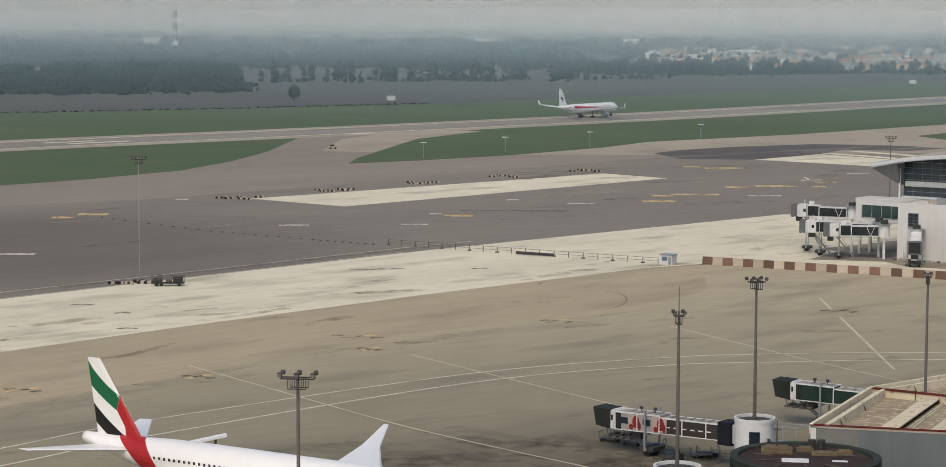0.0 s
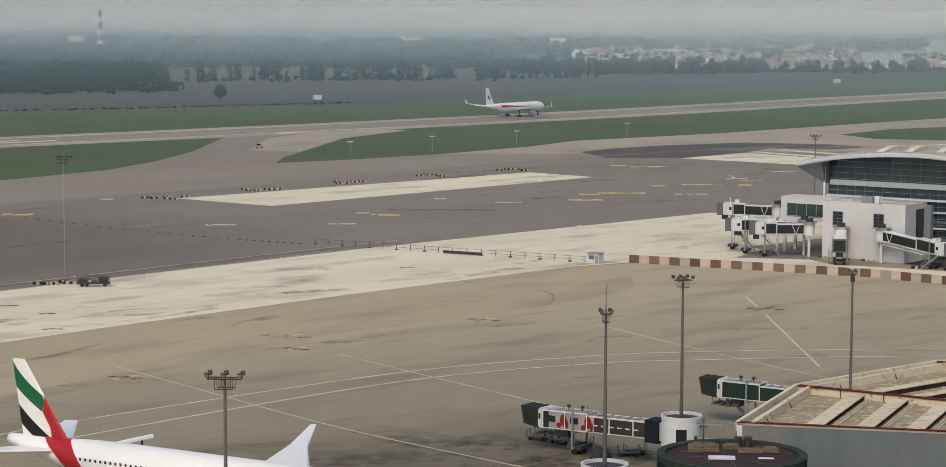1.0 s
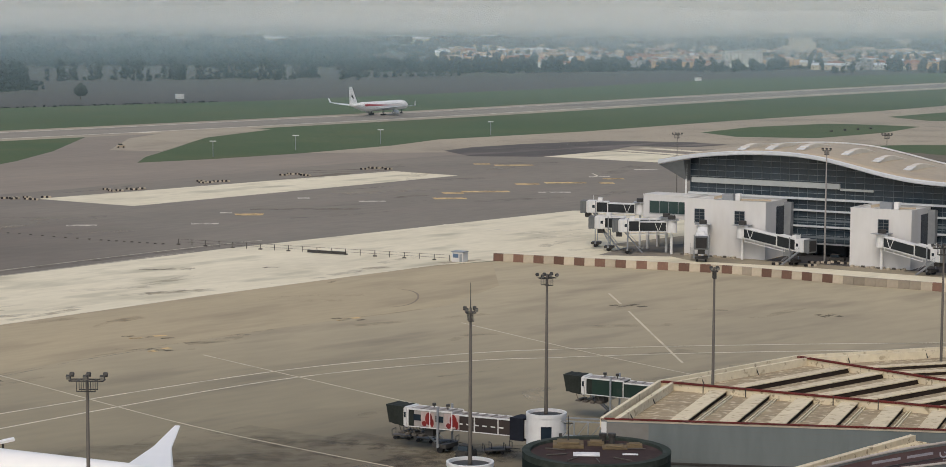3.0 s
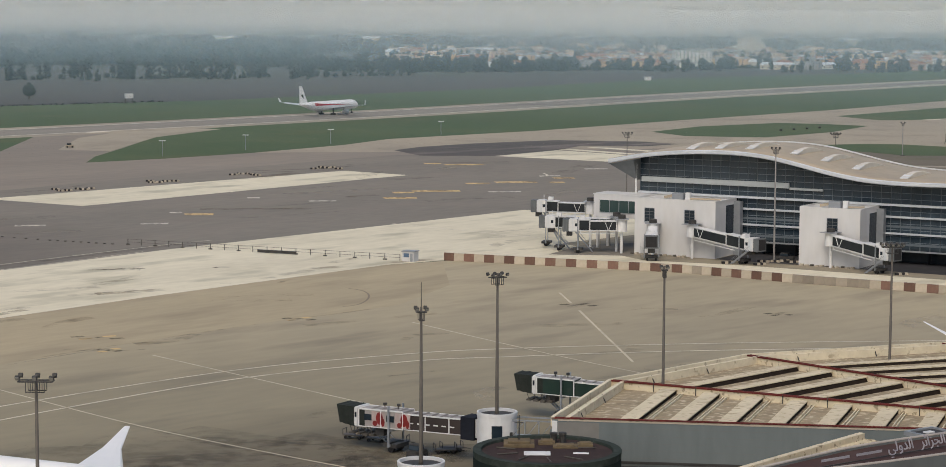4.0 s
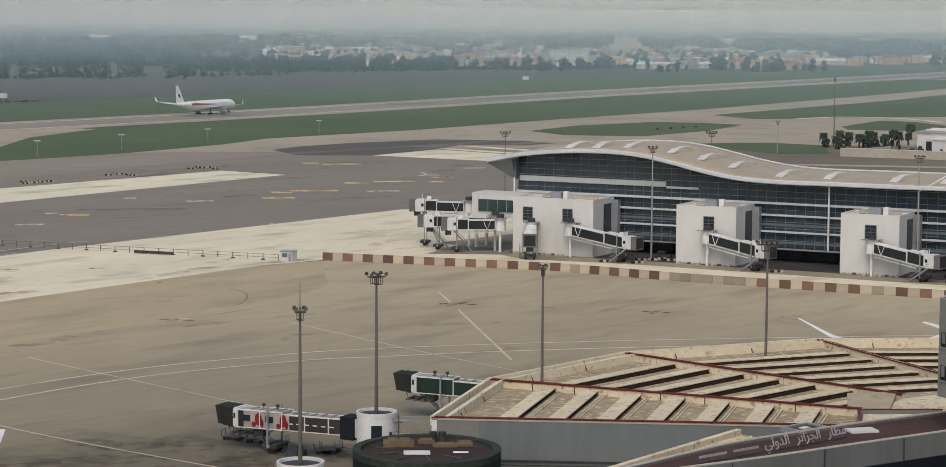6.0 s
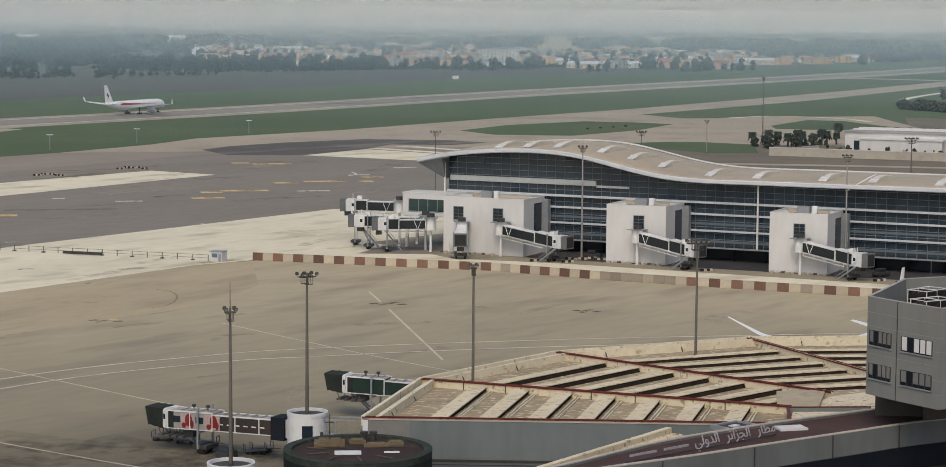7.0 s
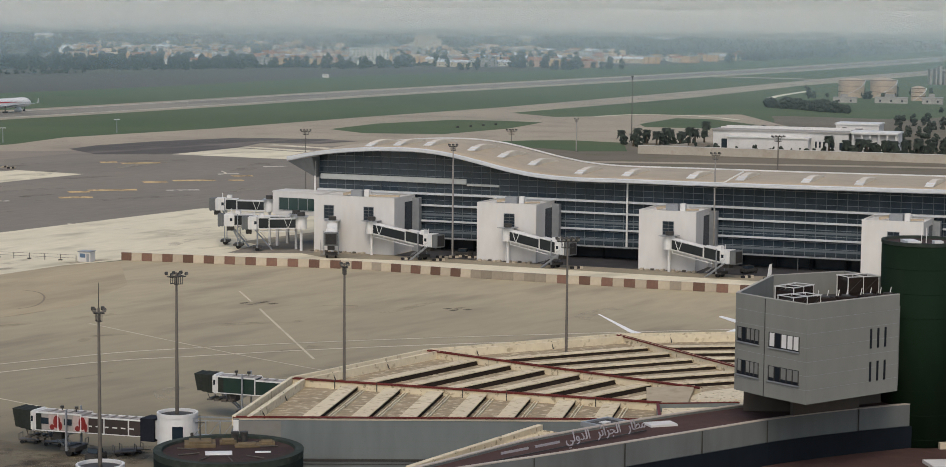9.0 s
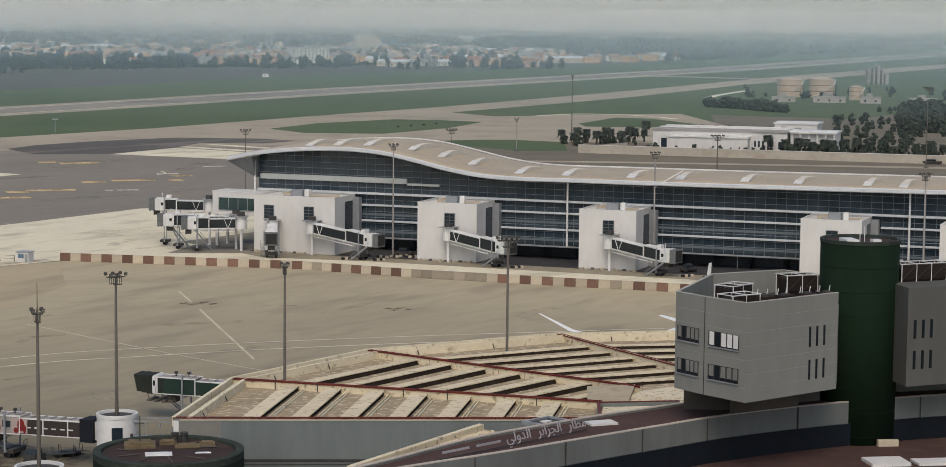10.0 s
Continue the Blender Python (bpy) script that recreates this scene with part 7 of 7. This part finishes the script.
def woods(name, spots, lo, hi, per, slim, label, material):
    c, r = trees_at(spots, lo, hi, per, slim)
    v, f = clumps(rngn, c, r, 1.0)
    return tagged(mesh_from(name, v, f, material), label, "woodland", kind="stuff")


def beyond_runway(x, y):
    """True on the far side of the runway."""
    return y > np.interp(x, (-1100, -354, 277, 700, 1155, 1900), (60, 965, 1745, 2300, 2970, 4080)) + 230


def scatter(az0, az1, d0, d1, n, patch=0.0, seed=0.0):
    out = []
    while len(out) < n:
        az, d = rngn.uniform(az0, az1), math.sqrt(rngn.uniform(d0 * d0, d1 * d1))
        x, y = polar(az, d)
        if patch and noise.noise(Vector((x / 260 + seed, y / 420, 3.1))) < patch:
            continue
        if d0 >= 2000 and not beyond_runway(x, y):
            continue
        out.append((x, y))
    return out


belt = []
while len(belt) < 560:
    az = rngn.uniform(-25, -13.9)
    belt.append(polar(az, rngn.uniform(1625 + 45 * noise.noise(Vector((az * 1.3, 0.4, 0))), 1860)))
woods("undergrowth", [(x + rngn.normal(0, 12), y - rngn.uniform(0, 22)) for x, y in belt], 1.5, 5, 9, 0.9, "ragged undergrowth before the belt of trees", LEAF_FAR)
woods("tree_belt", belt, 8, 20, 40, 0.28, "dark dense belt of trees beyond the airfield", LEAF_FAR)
row = [polar(a, 1850 + 9 * (a + 14) + rngn.uniform(-25, 35)) for a in (-12.9, -12.7, -12.1, -11.4, -11.0, -10.4, -10.2, -9.9, -9.2, -9.0, -8.7, -8.3, -7.9, -7.7, -7.0, -6.8, -6.6, -5.7, -5.5, -5.3, -5.1, -4.2, -3.4, -2.9)]
row += [(x + rngn.uniform(-14, 14), y + rngn.uniform(-20, 20)) for x, y in row for _ in range(2)]
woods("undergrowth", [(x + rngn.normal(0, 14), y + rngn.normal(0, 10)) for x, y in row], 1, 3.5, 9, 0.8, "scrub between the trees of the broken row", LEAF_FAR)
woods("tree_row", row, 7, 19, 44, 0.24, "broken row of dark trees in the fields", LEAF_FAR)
edge = [(-760, 1020), (-460, 1256), (-333, 1342), (-230, 1430)]
hedge = [(x0 + (x1 - x0) * t + rngn.uniform(-4, 4), y0 + (y1 - y0) * t + rngn.uniform(-4, 10)) for (x0, y0), (x1, y1) in zip(edge, edge[1:]) for t in np.linspace(0, 1, 240)]
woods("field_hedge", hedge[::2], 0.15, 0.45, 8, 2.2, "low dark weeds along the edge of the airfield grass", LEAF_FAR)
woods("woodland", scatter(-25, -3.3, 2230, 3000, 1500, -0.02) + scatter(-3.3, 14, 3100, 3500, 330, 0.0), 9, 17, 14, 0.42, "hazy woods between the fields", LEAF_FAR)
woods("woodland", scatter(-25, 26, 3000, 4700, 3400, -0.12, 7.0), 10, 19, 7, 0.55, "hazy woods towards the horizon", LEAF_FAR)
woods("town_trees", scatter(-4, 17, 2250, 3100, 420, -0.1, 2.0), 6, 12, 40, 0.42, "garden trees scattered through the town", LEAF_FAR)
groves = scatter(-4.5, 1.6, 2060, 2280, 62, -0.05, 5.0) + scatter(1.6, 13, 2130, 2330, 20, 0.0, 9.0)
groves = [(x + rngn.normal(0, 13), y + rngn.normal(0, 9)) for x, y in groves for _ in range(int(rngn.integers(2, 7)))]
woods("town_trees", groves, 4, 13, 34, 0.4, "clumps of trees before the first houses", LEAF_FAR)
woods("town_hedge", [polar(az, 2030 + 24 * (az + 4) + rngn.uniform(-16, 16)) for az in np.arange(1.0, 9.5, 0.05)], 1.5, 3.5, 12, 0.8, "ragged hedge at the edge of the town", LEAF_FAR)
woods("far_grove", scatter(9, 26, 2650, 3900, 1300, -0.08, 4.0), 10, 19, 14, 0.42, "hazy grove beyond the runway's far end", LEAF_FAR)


def house(w, d, h, wall, roof, pitched, storeys, label):
    o = thing("house", pose(0, 0, 0), label, "house", "houses of the town")
    bm = bmesh.new()
    box(bm, -w / 2, w / 2, -d / 2, d / 2, 0, h)
    part("wall", bm, wall, o)
    bm = bmesh.new()
    if pitched:
        a = [bm.verts.new(c) for c in ((-w / 2 - 0.4, -d / 2 - 0.4, h), (w / 2 + 0.4, -d / 2 - 0.4, h), (w / 2 + 0.4, d / 2 + 0.4, h), (-w / 2 - 0.4, d / 2 + 0.4, h), (-w / 2 - 0.4, 0, h + 2.4), (w / 2 + 0.4, 0, h + 2.4))]
        for q in ((0, 1, 5, 4), (2, 3, 4, 5), (1, 2, 5), (3, 0, 4), (3, 2, 1, 0)):
            bm.faces.new([a[i] for i in q])
    else:
        box(bm, -w / 2 - 0.2, w / 2 + 0.2, -d / 2 - 0.2, d / 2 + 0.2, h, h + 0.5), box(bm, -w * 0.2, w * 0.1, -1, 2, h + 0.5, h + 2.6)
    part("roof", bm, roof, o)
    win = None
    n = max(2, int(w / (4 if storeys > 4 else 6)))
    for s in range(storeys):
        for k in range(n):
            x, z = -w / 2 + w * (k + 0.5) / n, h * (s + 0.45) / storeys
            if win is None:
                bm = bmesh.new()
                box(bm, -0.6, 0.6, -0.05, 0.05, -0.65, 0.65)
                win = part("window", bm, GLASS_DARK, o)
                win.location = (x, -d / 2, z)
            else:
                same("window", win, o, Matrix.Translation((x, -d / 2, z)))
    return o


W_, C_, O_, G_, P_ = HOUSE_WALLS
kinds = [house(14, 10, 5.8, W_, ROOF_GREY, False, 2, "white two-storey town house with a flat roof"), house(12, 10, 5.2, C_, TILE_RED, True, 2, "cream town house with a red tiled roof"),
         house(17, 12, 7.5, O_, ROOF_GREY, False, 3, "ochre three-storey town house with a flat roof"), house(22, 12, 4.5, W_, METAL_WHITE, True, 1, "low white shed with a bright metal roof"),
         house(13, 11, 6.8, P_, TILE_RED, True, 3, "pinkish town house with a tiled roof"), house(15, 12, 8.0, G_, ROOF_GREY, False, 3, "grey unfinished block with a flat roof"),
         house(34, 14, 5, C_, METAL_WHITE, True, 1, "long cream warehouse with a pale metal roof")]
sheet("town_ground", [polar(a, d) for a, d in ((-3.4, 2290), (0, 2270), (4, 2290), (8, 2420), (12, 2600), (15, 2850), (15, 3250), (8, 3200), (0, 3150), (-3.4, 3000))], 0.08, TOWN, "warm bare ground and streets of the town", "ground")
used = set()
placed = [(172, 2290)]
while len(placed) < 285:
    az, d = rngn.uniform(-3.2, 15), 2240 + 700 * rngn.uniform(0, 1) ** 1.3
    if noise.noise(Vector((az * 0.9, d / 160, 5.2))) < -0.12:
        continue
    x, y = polar(az, d)
    if not beyond_runway(x, y - 60):
        continue
    if min((x - p) ** 2 + (y - q) ** 2 for p, q in placed) < 15 ** 2:
        continue
    placed.append((x, y))
    k = int(rngn.choice(len(kinds), p=(0.13, 0.17, 0.24, 0.1, 0.18, 0.11, 0.07)))
    m = pose(x, y, 0, 0, 0, rngn.choice((-25, 10, 35, -5, 20)) + rngn.uniform(-6, 6))
    if k in used:
        copy_thing(kinds[k], m)
    else:
        kinds[k].matrix_world = m
        used.add(k)
for k, (x, y) in zip(range(len(kinds)), ((60, 2420), (90, 2500), (10, 2450), (120, 2380), (250, 2500), (300, 2450), (-40, 2330))):
    if k not in used:
        kinds[k].matrix_world = pose(x, y, 0)
rest_v, rest_f = [], []
for k in range(260):
    az, d = rngn.uniform(-3, 15), rngn.uniform(2420, 3250)
    x, y = polar(az, d)
    if not beyond_runway(x, y - 60):
        continue
    w, dp, h, a = rngn.uniform(8, 20), rngn.uniform(8, 12), rngn.uniform(3.5, 8.5), radians(rngn.choice((-25, 10, 35, -5, 20)))
    i0 = len(rest_v)
    for z, g in ((0, 0), (h, 0), (h + 1.6, 1)):
        for sx, sy in ((-1, -1), (1, -1), (1, 1), (-1, 1)):
            px, py = sx * w / 2, sy * dp / 2 * (0.05 if g else 1)
            rest_v.append((x + px * math.cos(a) - py * math.sin(a), y + px * math.sin(a) + py * math.cos(a), z))
    for lo in (0, 4):
        for j in range(4):
            rest_f.append((i0 + lo + j, i0 + lo + (j + 1) % 4, i0 + lo + 4 + (j + 1) % 4, i0 + lo + 4 + j))
    rest_f.append((i0 + 8, i0 + 9, i0 + 10, i0 + 11))
tagged(mesh_from("far_houses", np.array(rest_v), np.array(rest_f), FAR_HOUSE), "crowded tan and cream houses deeper in the town", "houses", kind="stuff")
flat = house(40, 14, 17.5, W_, ROOF_GREY, False, 6, "white six-storey apartment block at the edge of the town")
flat.matrix_world = pose(190, 2296, 0, 0, 0, 8)
flat2 = house(26, 16, 24, C_, ROOF_GREY, False, 7, "tall stepped cream apartment block in the town")
flat2.matrix_world = pose(305, 2804, 0, 0, 0, 12)
for x0, x1, h in ((-21, -13.2, 14), (13.2, 19, 18)):
    bm = bmesh.new()
    box(bm, x0, x1, -7, 7, 0, h), box(bm, x0 - 0.2, x1 + 0.2, -7.2, 7.2, h, h + 0.6)
    part("side_wing", bm, C_, flat2)
for x, y, w in ((-520, 3060, 24), (-905, 3120, 26), (-420, 3150, 36), (-200, 3170, 40), (500, 3180, 44), (700, 3150, 40)):
    hall = house(w, 20, 15.5, C_, METAL_WHITE, True, 1, "distant white hall pale in the haze")
    hall.matrix_world = pose(x, y, 0, 0, 0, 10)
chim = thing("chimney", pose(-719, 2572, 0), "tall red and white striped chimney far off", "chimney")
for k in range(8):
    bm = bmesh.new()
    tube(bm, ((k * 7.2, 3.9 - 0.22 * k), (k * 7.2 + 7.2, 3.68 - 0.22 * k)), 14)
    part("stripe", bm, RED_BLOCK if k % 2 else WHITE, chim)


# single trees
def tree(x, y, h, label, w=0.3, lean=0.0, seed=1):
    o = thing("tree", pose(x, y, 0), label, "tree", "single trees")
    r = np.random.default_rng(seed)
    bm = bmesh.new()
    tube(bm, ((0, 0.045 * h), (h * 0.25, 0.03 * h), (h * 0.55, 0.018 * h)), 8)
    for k in range(6):
        a = k * 1.05 + 0.3
        beam(bm, (0, 0, h * (0.22 + 0.05 * k)), (math.cos(a) * h * w * 0.7, math.sin(a) * h * w * 0.7, h * (0.42 + 0.06 * k)), 0.018 * h)
    part("trunk", bm, BARK, o)
    n = 420
    t = r.uniform(0, 1, n)
    a = r.uniform(0, 6.28, n)
    rad = h * w * np.sqrt(np.clip(1 - (2 * t - 0.85) ** 2, 0.04, 1)) * np.sqrt(r.uniform(0.1, 1, n))
    c = np.stack([rad * np.cos(a), rad * np.sin(a), h * (0.22 + 0.76 * t)], -1)
    v, f = clumps(r, c, h * w * r.uniform(0.08, 0.18, n), 0.8)
    mesh_from("crown", v, f, LEAF, o)
    return o


tree(-325, 1460, 11, "lone dark round tree in the far field", 0.4)
def palm(x, y, h, seed, group="palms beside the villa"):
    o = thing("palm_tree", pose(x, y, 0), "dark palm with a thick drooping crown near the villa", "palm tree", group)
    r = random.Random(seed)
    bm = bmesh.new()
    tube(bm, ((0, 0.5), (h * 0.5, 0.4), (h * 0.78, 0.42)), 8)
    part("trunk", bm, BARK, o)
    bm = bmesh.new()
    for k in range(70):
        a, up = r.uniform(0, 6.28), r.uniform(-0.8, 1.0)
        L = r.uniform(0.8, 1.1) * h * 0.31
        prev = None
        for j in range(5):
            t = j / 4
            c = Vector((math.cos(a) * L * t, math.sin(a) * L * t, h * 0.78 + L * (up * t - 0.9 * t * t)))
            s = Vector((-math.sin(a), math.cos(a), 0)) * (0.75 * math.sin(math.pi * (0.12 + 0.85 * t)))
            cur = (bm.verts.new(c - s - Vector((0, 0, 0.25 * s.length))), bm.verts.new(c), bm.verts.new(c + s - Vector((0, 0, 0.25 * s.length))))
            if prev:
                bm.faces.new((prev[0], cur[0], cur[1], prev[1])), bm.faces.new((prev[1], cur[1], cur[2], prev[2]))
            prev = cur
    part("crown", bm, LEAF, o)
    return o


palms = [palm(0, 0, 7.8, 1), palm(0, 0, 6.8, 2), palm(0, 0, 9.0, 3)]
spots = [(201, 998), (204, 985), (209, 1000), (214, 1003), (219, 996), (223, 1001), (226, 1006), (231, 1003), (236, 1008), (239, 1010), (244, 1012), (256, 1058), (216, 990), (228, 994)]
spots += [(284 + 2.9 * k, 970 - (44 + 2.9 * k) * 0.4986 - (7, 22, 12, 30, 9, 18, 36, 14)[k % 8]) for k in range(24)]
for k, (x, y) in enumerate(spots):
    m = pose(x, y, 0.05, 0, 0, k * 47)
    if k < 3:
        palms[k].matrix_world = m
    else:
        copy_thing(palms[k % 3], m)
woods("garden_bushes", [(x + rngn.uniform(-2.5, 2.5), y + rngn.uniform(-3, 3)) for x, y in spots[14:] for _ in range(2)] + [(x + rngn.uniform(-2, 2), y + rngn.uniform(-3, 3)) for x, y in spots[:10]], 2.0, 4.8, 44, 0.5, "dense dark bushes under the palms", LEAF)
woods("tall_trees", [polar(rngn.uniform(20.2, 26), rngn.uniform(1120, 1400)) for _ in range(240)], 6, 11, 70, 0.42, "dark trees beyond the villa", LEAF)
HEDGE_A, HEDGE_B = (373, 1366), (400, 1290)
woods("garden_trees", scatter(18.4, 20.8, 1030, 1280, 60), 2.5, 5.5, 26, 0.45, "low dark trees behind the villa", LEAF)
woods("dark_hedge", [(HEDGE_A[0] + (HEDGE_B[0] - HEDGE_A[0]) * t + rngn.uniform(-3, 3), HEDGE_A[1] + (HEDGE_B[1] - HEDGE_A[1]) * t + rngn.uniform(-5, 5)) for t in np.linspace(0, 1, 60)], 4, 7.5, 26, 0.5, "thick dark hedge by the taxiway", LEAF)
woods("yard_trees", scatter(16.0, 22.5, 1560, 1750, 30) + scatter(19.6, 22, 1350, 1500, 18), 3, 6, 22, 0.4, "scattered trees round the fuel yard", LEAF)
woods("shrubs", scatter(12.5, 20, 968, 1020, 60), 1.2, 3, 6, 0.6, "low shrubs in the villa garden", LEAF)

# long white garden wall and the villa behind it
GARDEN = ((196, 936), (218, 925), (270, 898), (323.6, 870), (430, 820))
gw = tagged(new("wall_garden"), "long low white garden wall before the villa", "wall", kind="structure")
bm = bmesh.new()
wall_strip(bm, GARDEN, 0.5, 0.05, 3.6)
part("wall", bm, GARDEN_WALL, gw)
bm = bmesh.new()
wall_strip(bm, GARDEN, 0.7, 3.6, 3.8)
part("coping", bm, WHITE, gw)
bm = bmesh.new()
wall_strip(bm, ((196, 936), (206, 950), (226, 970)), 0.4, 0.05, 2.4)
part("wall", bm, GARDEN_WALL, gw)
villa = thing("villa", pose(238.4, 972, 0, 0, 0, -26.5), "long low white villa with flat roofs and dark arched openings", "villa")
for nm, x0, x1, y0, y1, h, mt in (("main_wing", 0, 62, 0, 36, 8.2, WHITE), ("front_wing", 8, 45, -6, -0.51, 5.6, WHITE), ("tall_wing", 50, 70, 36.52, 52, 10.4, WHITE), ("porch", 63, 84, 2, 14, 8.6, WHITE)):
    bm = bmesh.new()
    box(bm, x0, x1, y0, y1, 0.05, h)
    w = part(nm, bm, mt, villa)
    bm = bmesh.new()
    box(bm, x0 - 0.5, x1 + 0.5, y0 - 0.5, y1 + 0.5, h + 0.002, h + 0.7)
    part("roof", bm, ROOF_GREY if nm == "main_wing" else METAL_WHITE, w)
for x, w, z0, z1 in ((4, 2.6, 0.1, 4.6), (47, 0.8, 1.6, 4.4), (48.8, 0.8, 1.6, 4.4), (50.6, 0.8, 1.6, 4.4), (53.6, 2.2, 1.8, 4.2), (58, 3, 0.8, 4.2)):
    bm = bmesh.new()
    box(bm, x, x + w, -0.12, 0.06, z0, z1)
    part("opening", bm, GLASS_DARK, villa)
for y in (12, 24):
    bm = bmesh.new()
    box(bm, 1, 61, y, y + 0.5, 8.902, 9.5)
    part("roof_kerb", bm, METAL_WHITE, villa, "white raised kerb across the roof")
for k in range(6):
    bm = bmesh.new()
    tube(bm, ((0.05, 0.5), (8.6, 0.45)), 10, Matrix.Translation((64 + k * 3.8, 0.6, 0)))
    part("column", bm, WHITE, villa)
bm = bmesh.new()
box(bm, 63, 84, -0.2, 2, 8.2, 8.9)
part("canopy", bm, WHITE, villa)
for k in range(9):
    bm = bmesh.new()
    box(bm, 4 + k * 6.3, 5.8 + k * 6.3, 28, 29.6, 8.9, 9.6)
    part("roof_unit", bm, STEEL_DARK, villa)


def tank(x, y, r, h, label):
    o = thing("storage_tank", pose(x, y, 0), label, "storage tank", "fuel tanks")
    bm = bmesh.new()
    tube(bm, ((0.05, r), (h, r), (h + 1.1, r * 0.5), (h + 1.5, 0.1)), 36)
    part("shell", bm, TANK, o)
    for z in (h * 0.33, h * 0.66, h - 0.3):
        bm = bmesh.new()
        tube(bm, ((z, r + 0.06), (z + 0.25, r + 0.06)), 36)
        part("ring", bm, BROWN_ROOF, o)
    bm = bmesh.new()
    for k in range(26):
        a0, a1 = -2.6 + k * 0.09, -2.51 + k * 0.09
        beam(bm, ((r + 0.5) * math.cos(a0), (r + 0.5) * math.sin(a0), h * k / 26), ((r + 0.5) * math.cos(a1), (r + 0.5) * math.sin(a1), h * (k + 1) / 26), 0.5, 0.2)
    part("spiral_stair", bm, METAL_WHITE, o)
    return o


tank(474.5, 1521, 9.3, 12.6, "tan cylindrical fuel tank with rust rings")
tank(497, 1517, 9.5, 12.9, "tan cylindrical fuel tank with rust rings")
tank(507, 1470, 5, 9, "small pale fuel tank")
for x, y, w, h in ((445, 1440, 16, 4), (475, 1432, 22, 4.5), (500, 1420, 14, 5), (530, 1400, 18, 5)):
    shed = house(w, 9, h * 0.8, G_, ROOF_GREY, False, 1, "low white shed of the fuel yard")
    shed.matrix_world = pose(x, y, 0, 0, 0, -20)
# The lighter grey of these columns has distance haze put into it.
plant = thing("process_tower", pose(629, 1772, 0), "slim industrial towers of a distant plant, greyed for haze", "plant")
for x, w, h in ((-8, 1.7, 13), (-3.5, 1.3, 14), (0.5, 2.2, 16), (4.5, 1.5, 12), (8, 3.0, 9)):
    bm = bmesh.new()
    box(bm, x - w / 2, x + w / 2, -3, 3, 0, h)
    part("column", bm, ROOF_GREY, plant)

# small things on the airfield
cabin = thing("airfield_cabin", pose(-247, 1401, 0, 0, 0, 20), "small white cabin on short legs beside the runway", "cabin")
bm = bmesh.new()
box(bm, -2.6, 2.6, -1.5, 1.5, 3.4, 6.4)
part("wall", bm, WHITE, cabin)
bm = bmesh.new()
for sx in (-2.2, 2.2):
    for sy in (-1.2, 1.2):
        box(bm, sx - 0.2, sx + 0.2, sy - 0.2, sy + 0.2, 0, 3.4)
part("legs", bm, STEEL, cabin)
hut2 = thing("airfield_cabin", pose(118, 1885, 0, 0, 0, 10), "white hut at the edge of the airfield", "cabin")
bm = bmesh.new()
box(bm, -2.6, 2.6, -2, 2, 0, 3)
part("wall", bm, WHITE, hut2)
bm = bmesh.new()
box(bm, -2.8, 2.8, -2.2, 2.2, 3, 3.3)
part("roof", bm, ROOF_GREY, hut2)
mast(207.8, 1008, 32, 0.1, "tall dark mast by the palms", 2, 0.45)
mast(170.9, 950, 15, 0.1, "slim pale lighting pole behind the concourse", 2, 0.8, steel=STEEL_PALE)
mast(37.4, 699.0, 24.5, lamps=4, w=1.5, thick=0.16)
mast(103.3, 692.3, 25.1, lamps=4, w=1.5, thick=0.16)
mast(162.6, 587.1, 29.5, lamps=4, w=1.6)
mast(322.2, 845.7, 33.3, lamps=4, w=1.8, thick=0.2)
for x, y, h in ((-148, 919, 6.5), (-118, 963, 6.5), (-84, 1010, 6.5), (-35, 1085, 6.5)):
    lp = thing("street_lamp", pose(x, y, 0), "small pale double-armed lamp post on the grass edge", "lamp post", "grass-edge lamps")
    bm = bmesh.new()
    tube(bm, ((0, 0.2), (h, 0.14)), 8)
    part("pole", bm, FRAME_GREY, lp)
    bm = bmesh.new()
    box(bm, -1.4, 1.4, -0.2, 0.2, h, h + 0.3)
    part("arm", bm, METAL_WHITE, lp)
for x, y in ((-198, 970),):
    car(x, y, 20, "small tan service vehicle standing on the taxiway", ROOF_TAN, 3.6)
for k in range(4):
    bm = bmesh.new()
    box(bm, -0.7, 0.7, -0.2, 0.2, 0, 0.9)
    t = thing("taxiway_sign", pose(140 + k * 8, 1130 + k * 9, 0.1, 0, 0, 15), "small dark taxiway sign on the grass island", "sign", "taxiway signs")
    part("panel", bm, STEEL_DARK, t)
car(331.9, 864, -18, "dark flatbed truck parked by the garden wall", STEEL_DARK, 8.0)
stop = thing("road_sign", pose(149.1, 517.8, 0.15), "round orange sign on a slim post before the concourse", "sign")
bm = bmesh.new()
tube(bm, ((0, 0.09), (4.2, 0.07)), 8)
part("post", bm, FRAME_GREY, stop)
bm = bmesh.new()
tube(bm, ((-0.05, 0.75), (0.05, 0.75)), 20, pose(0, -0.1, 4.7, 90, 0, 0))
part("disc", bm, SIGN_ORANGE, stop)
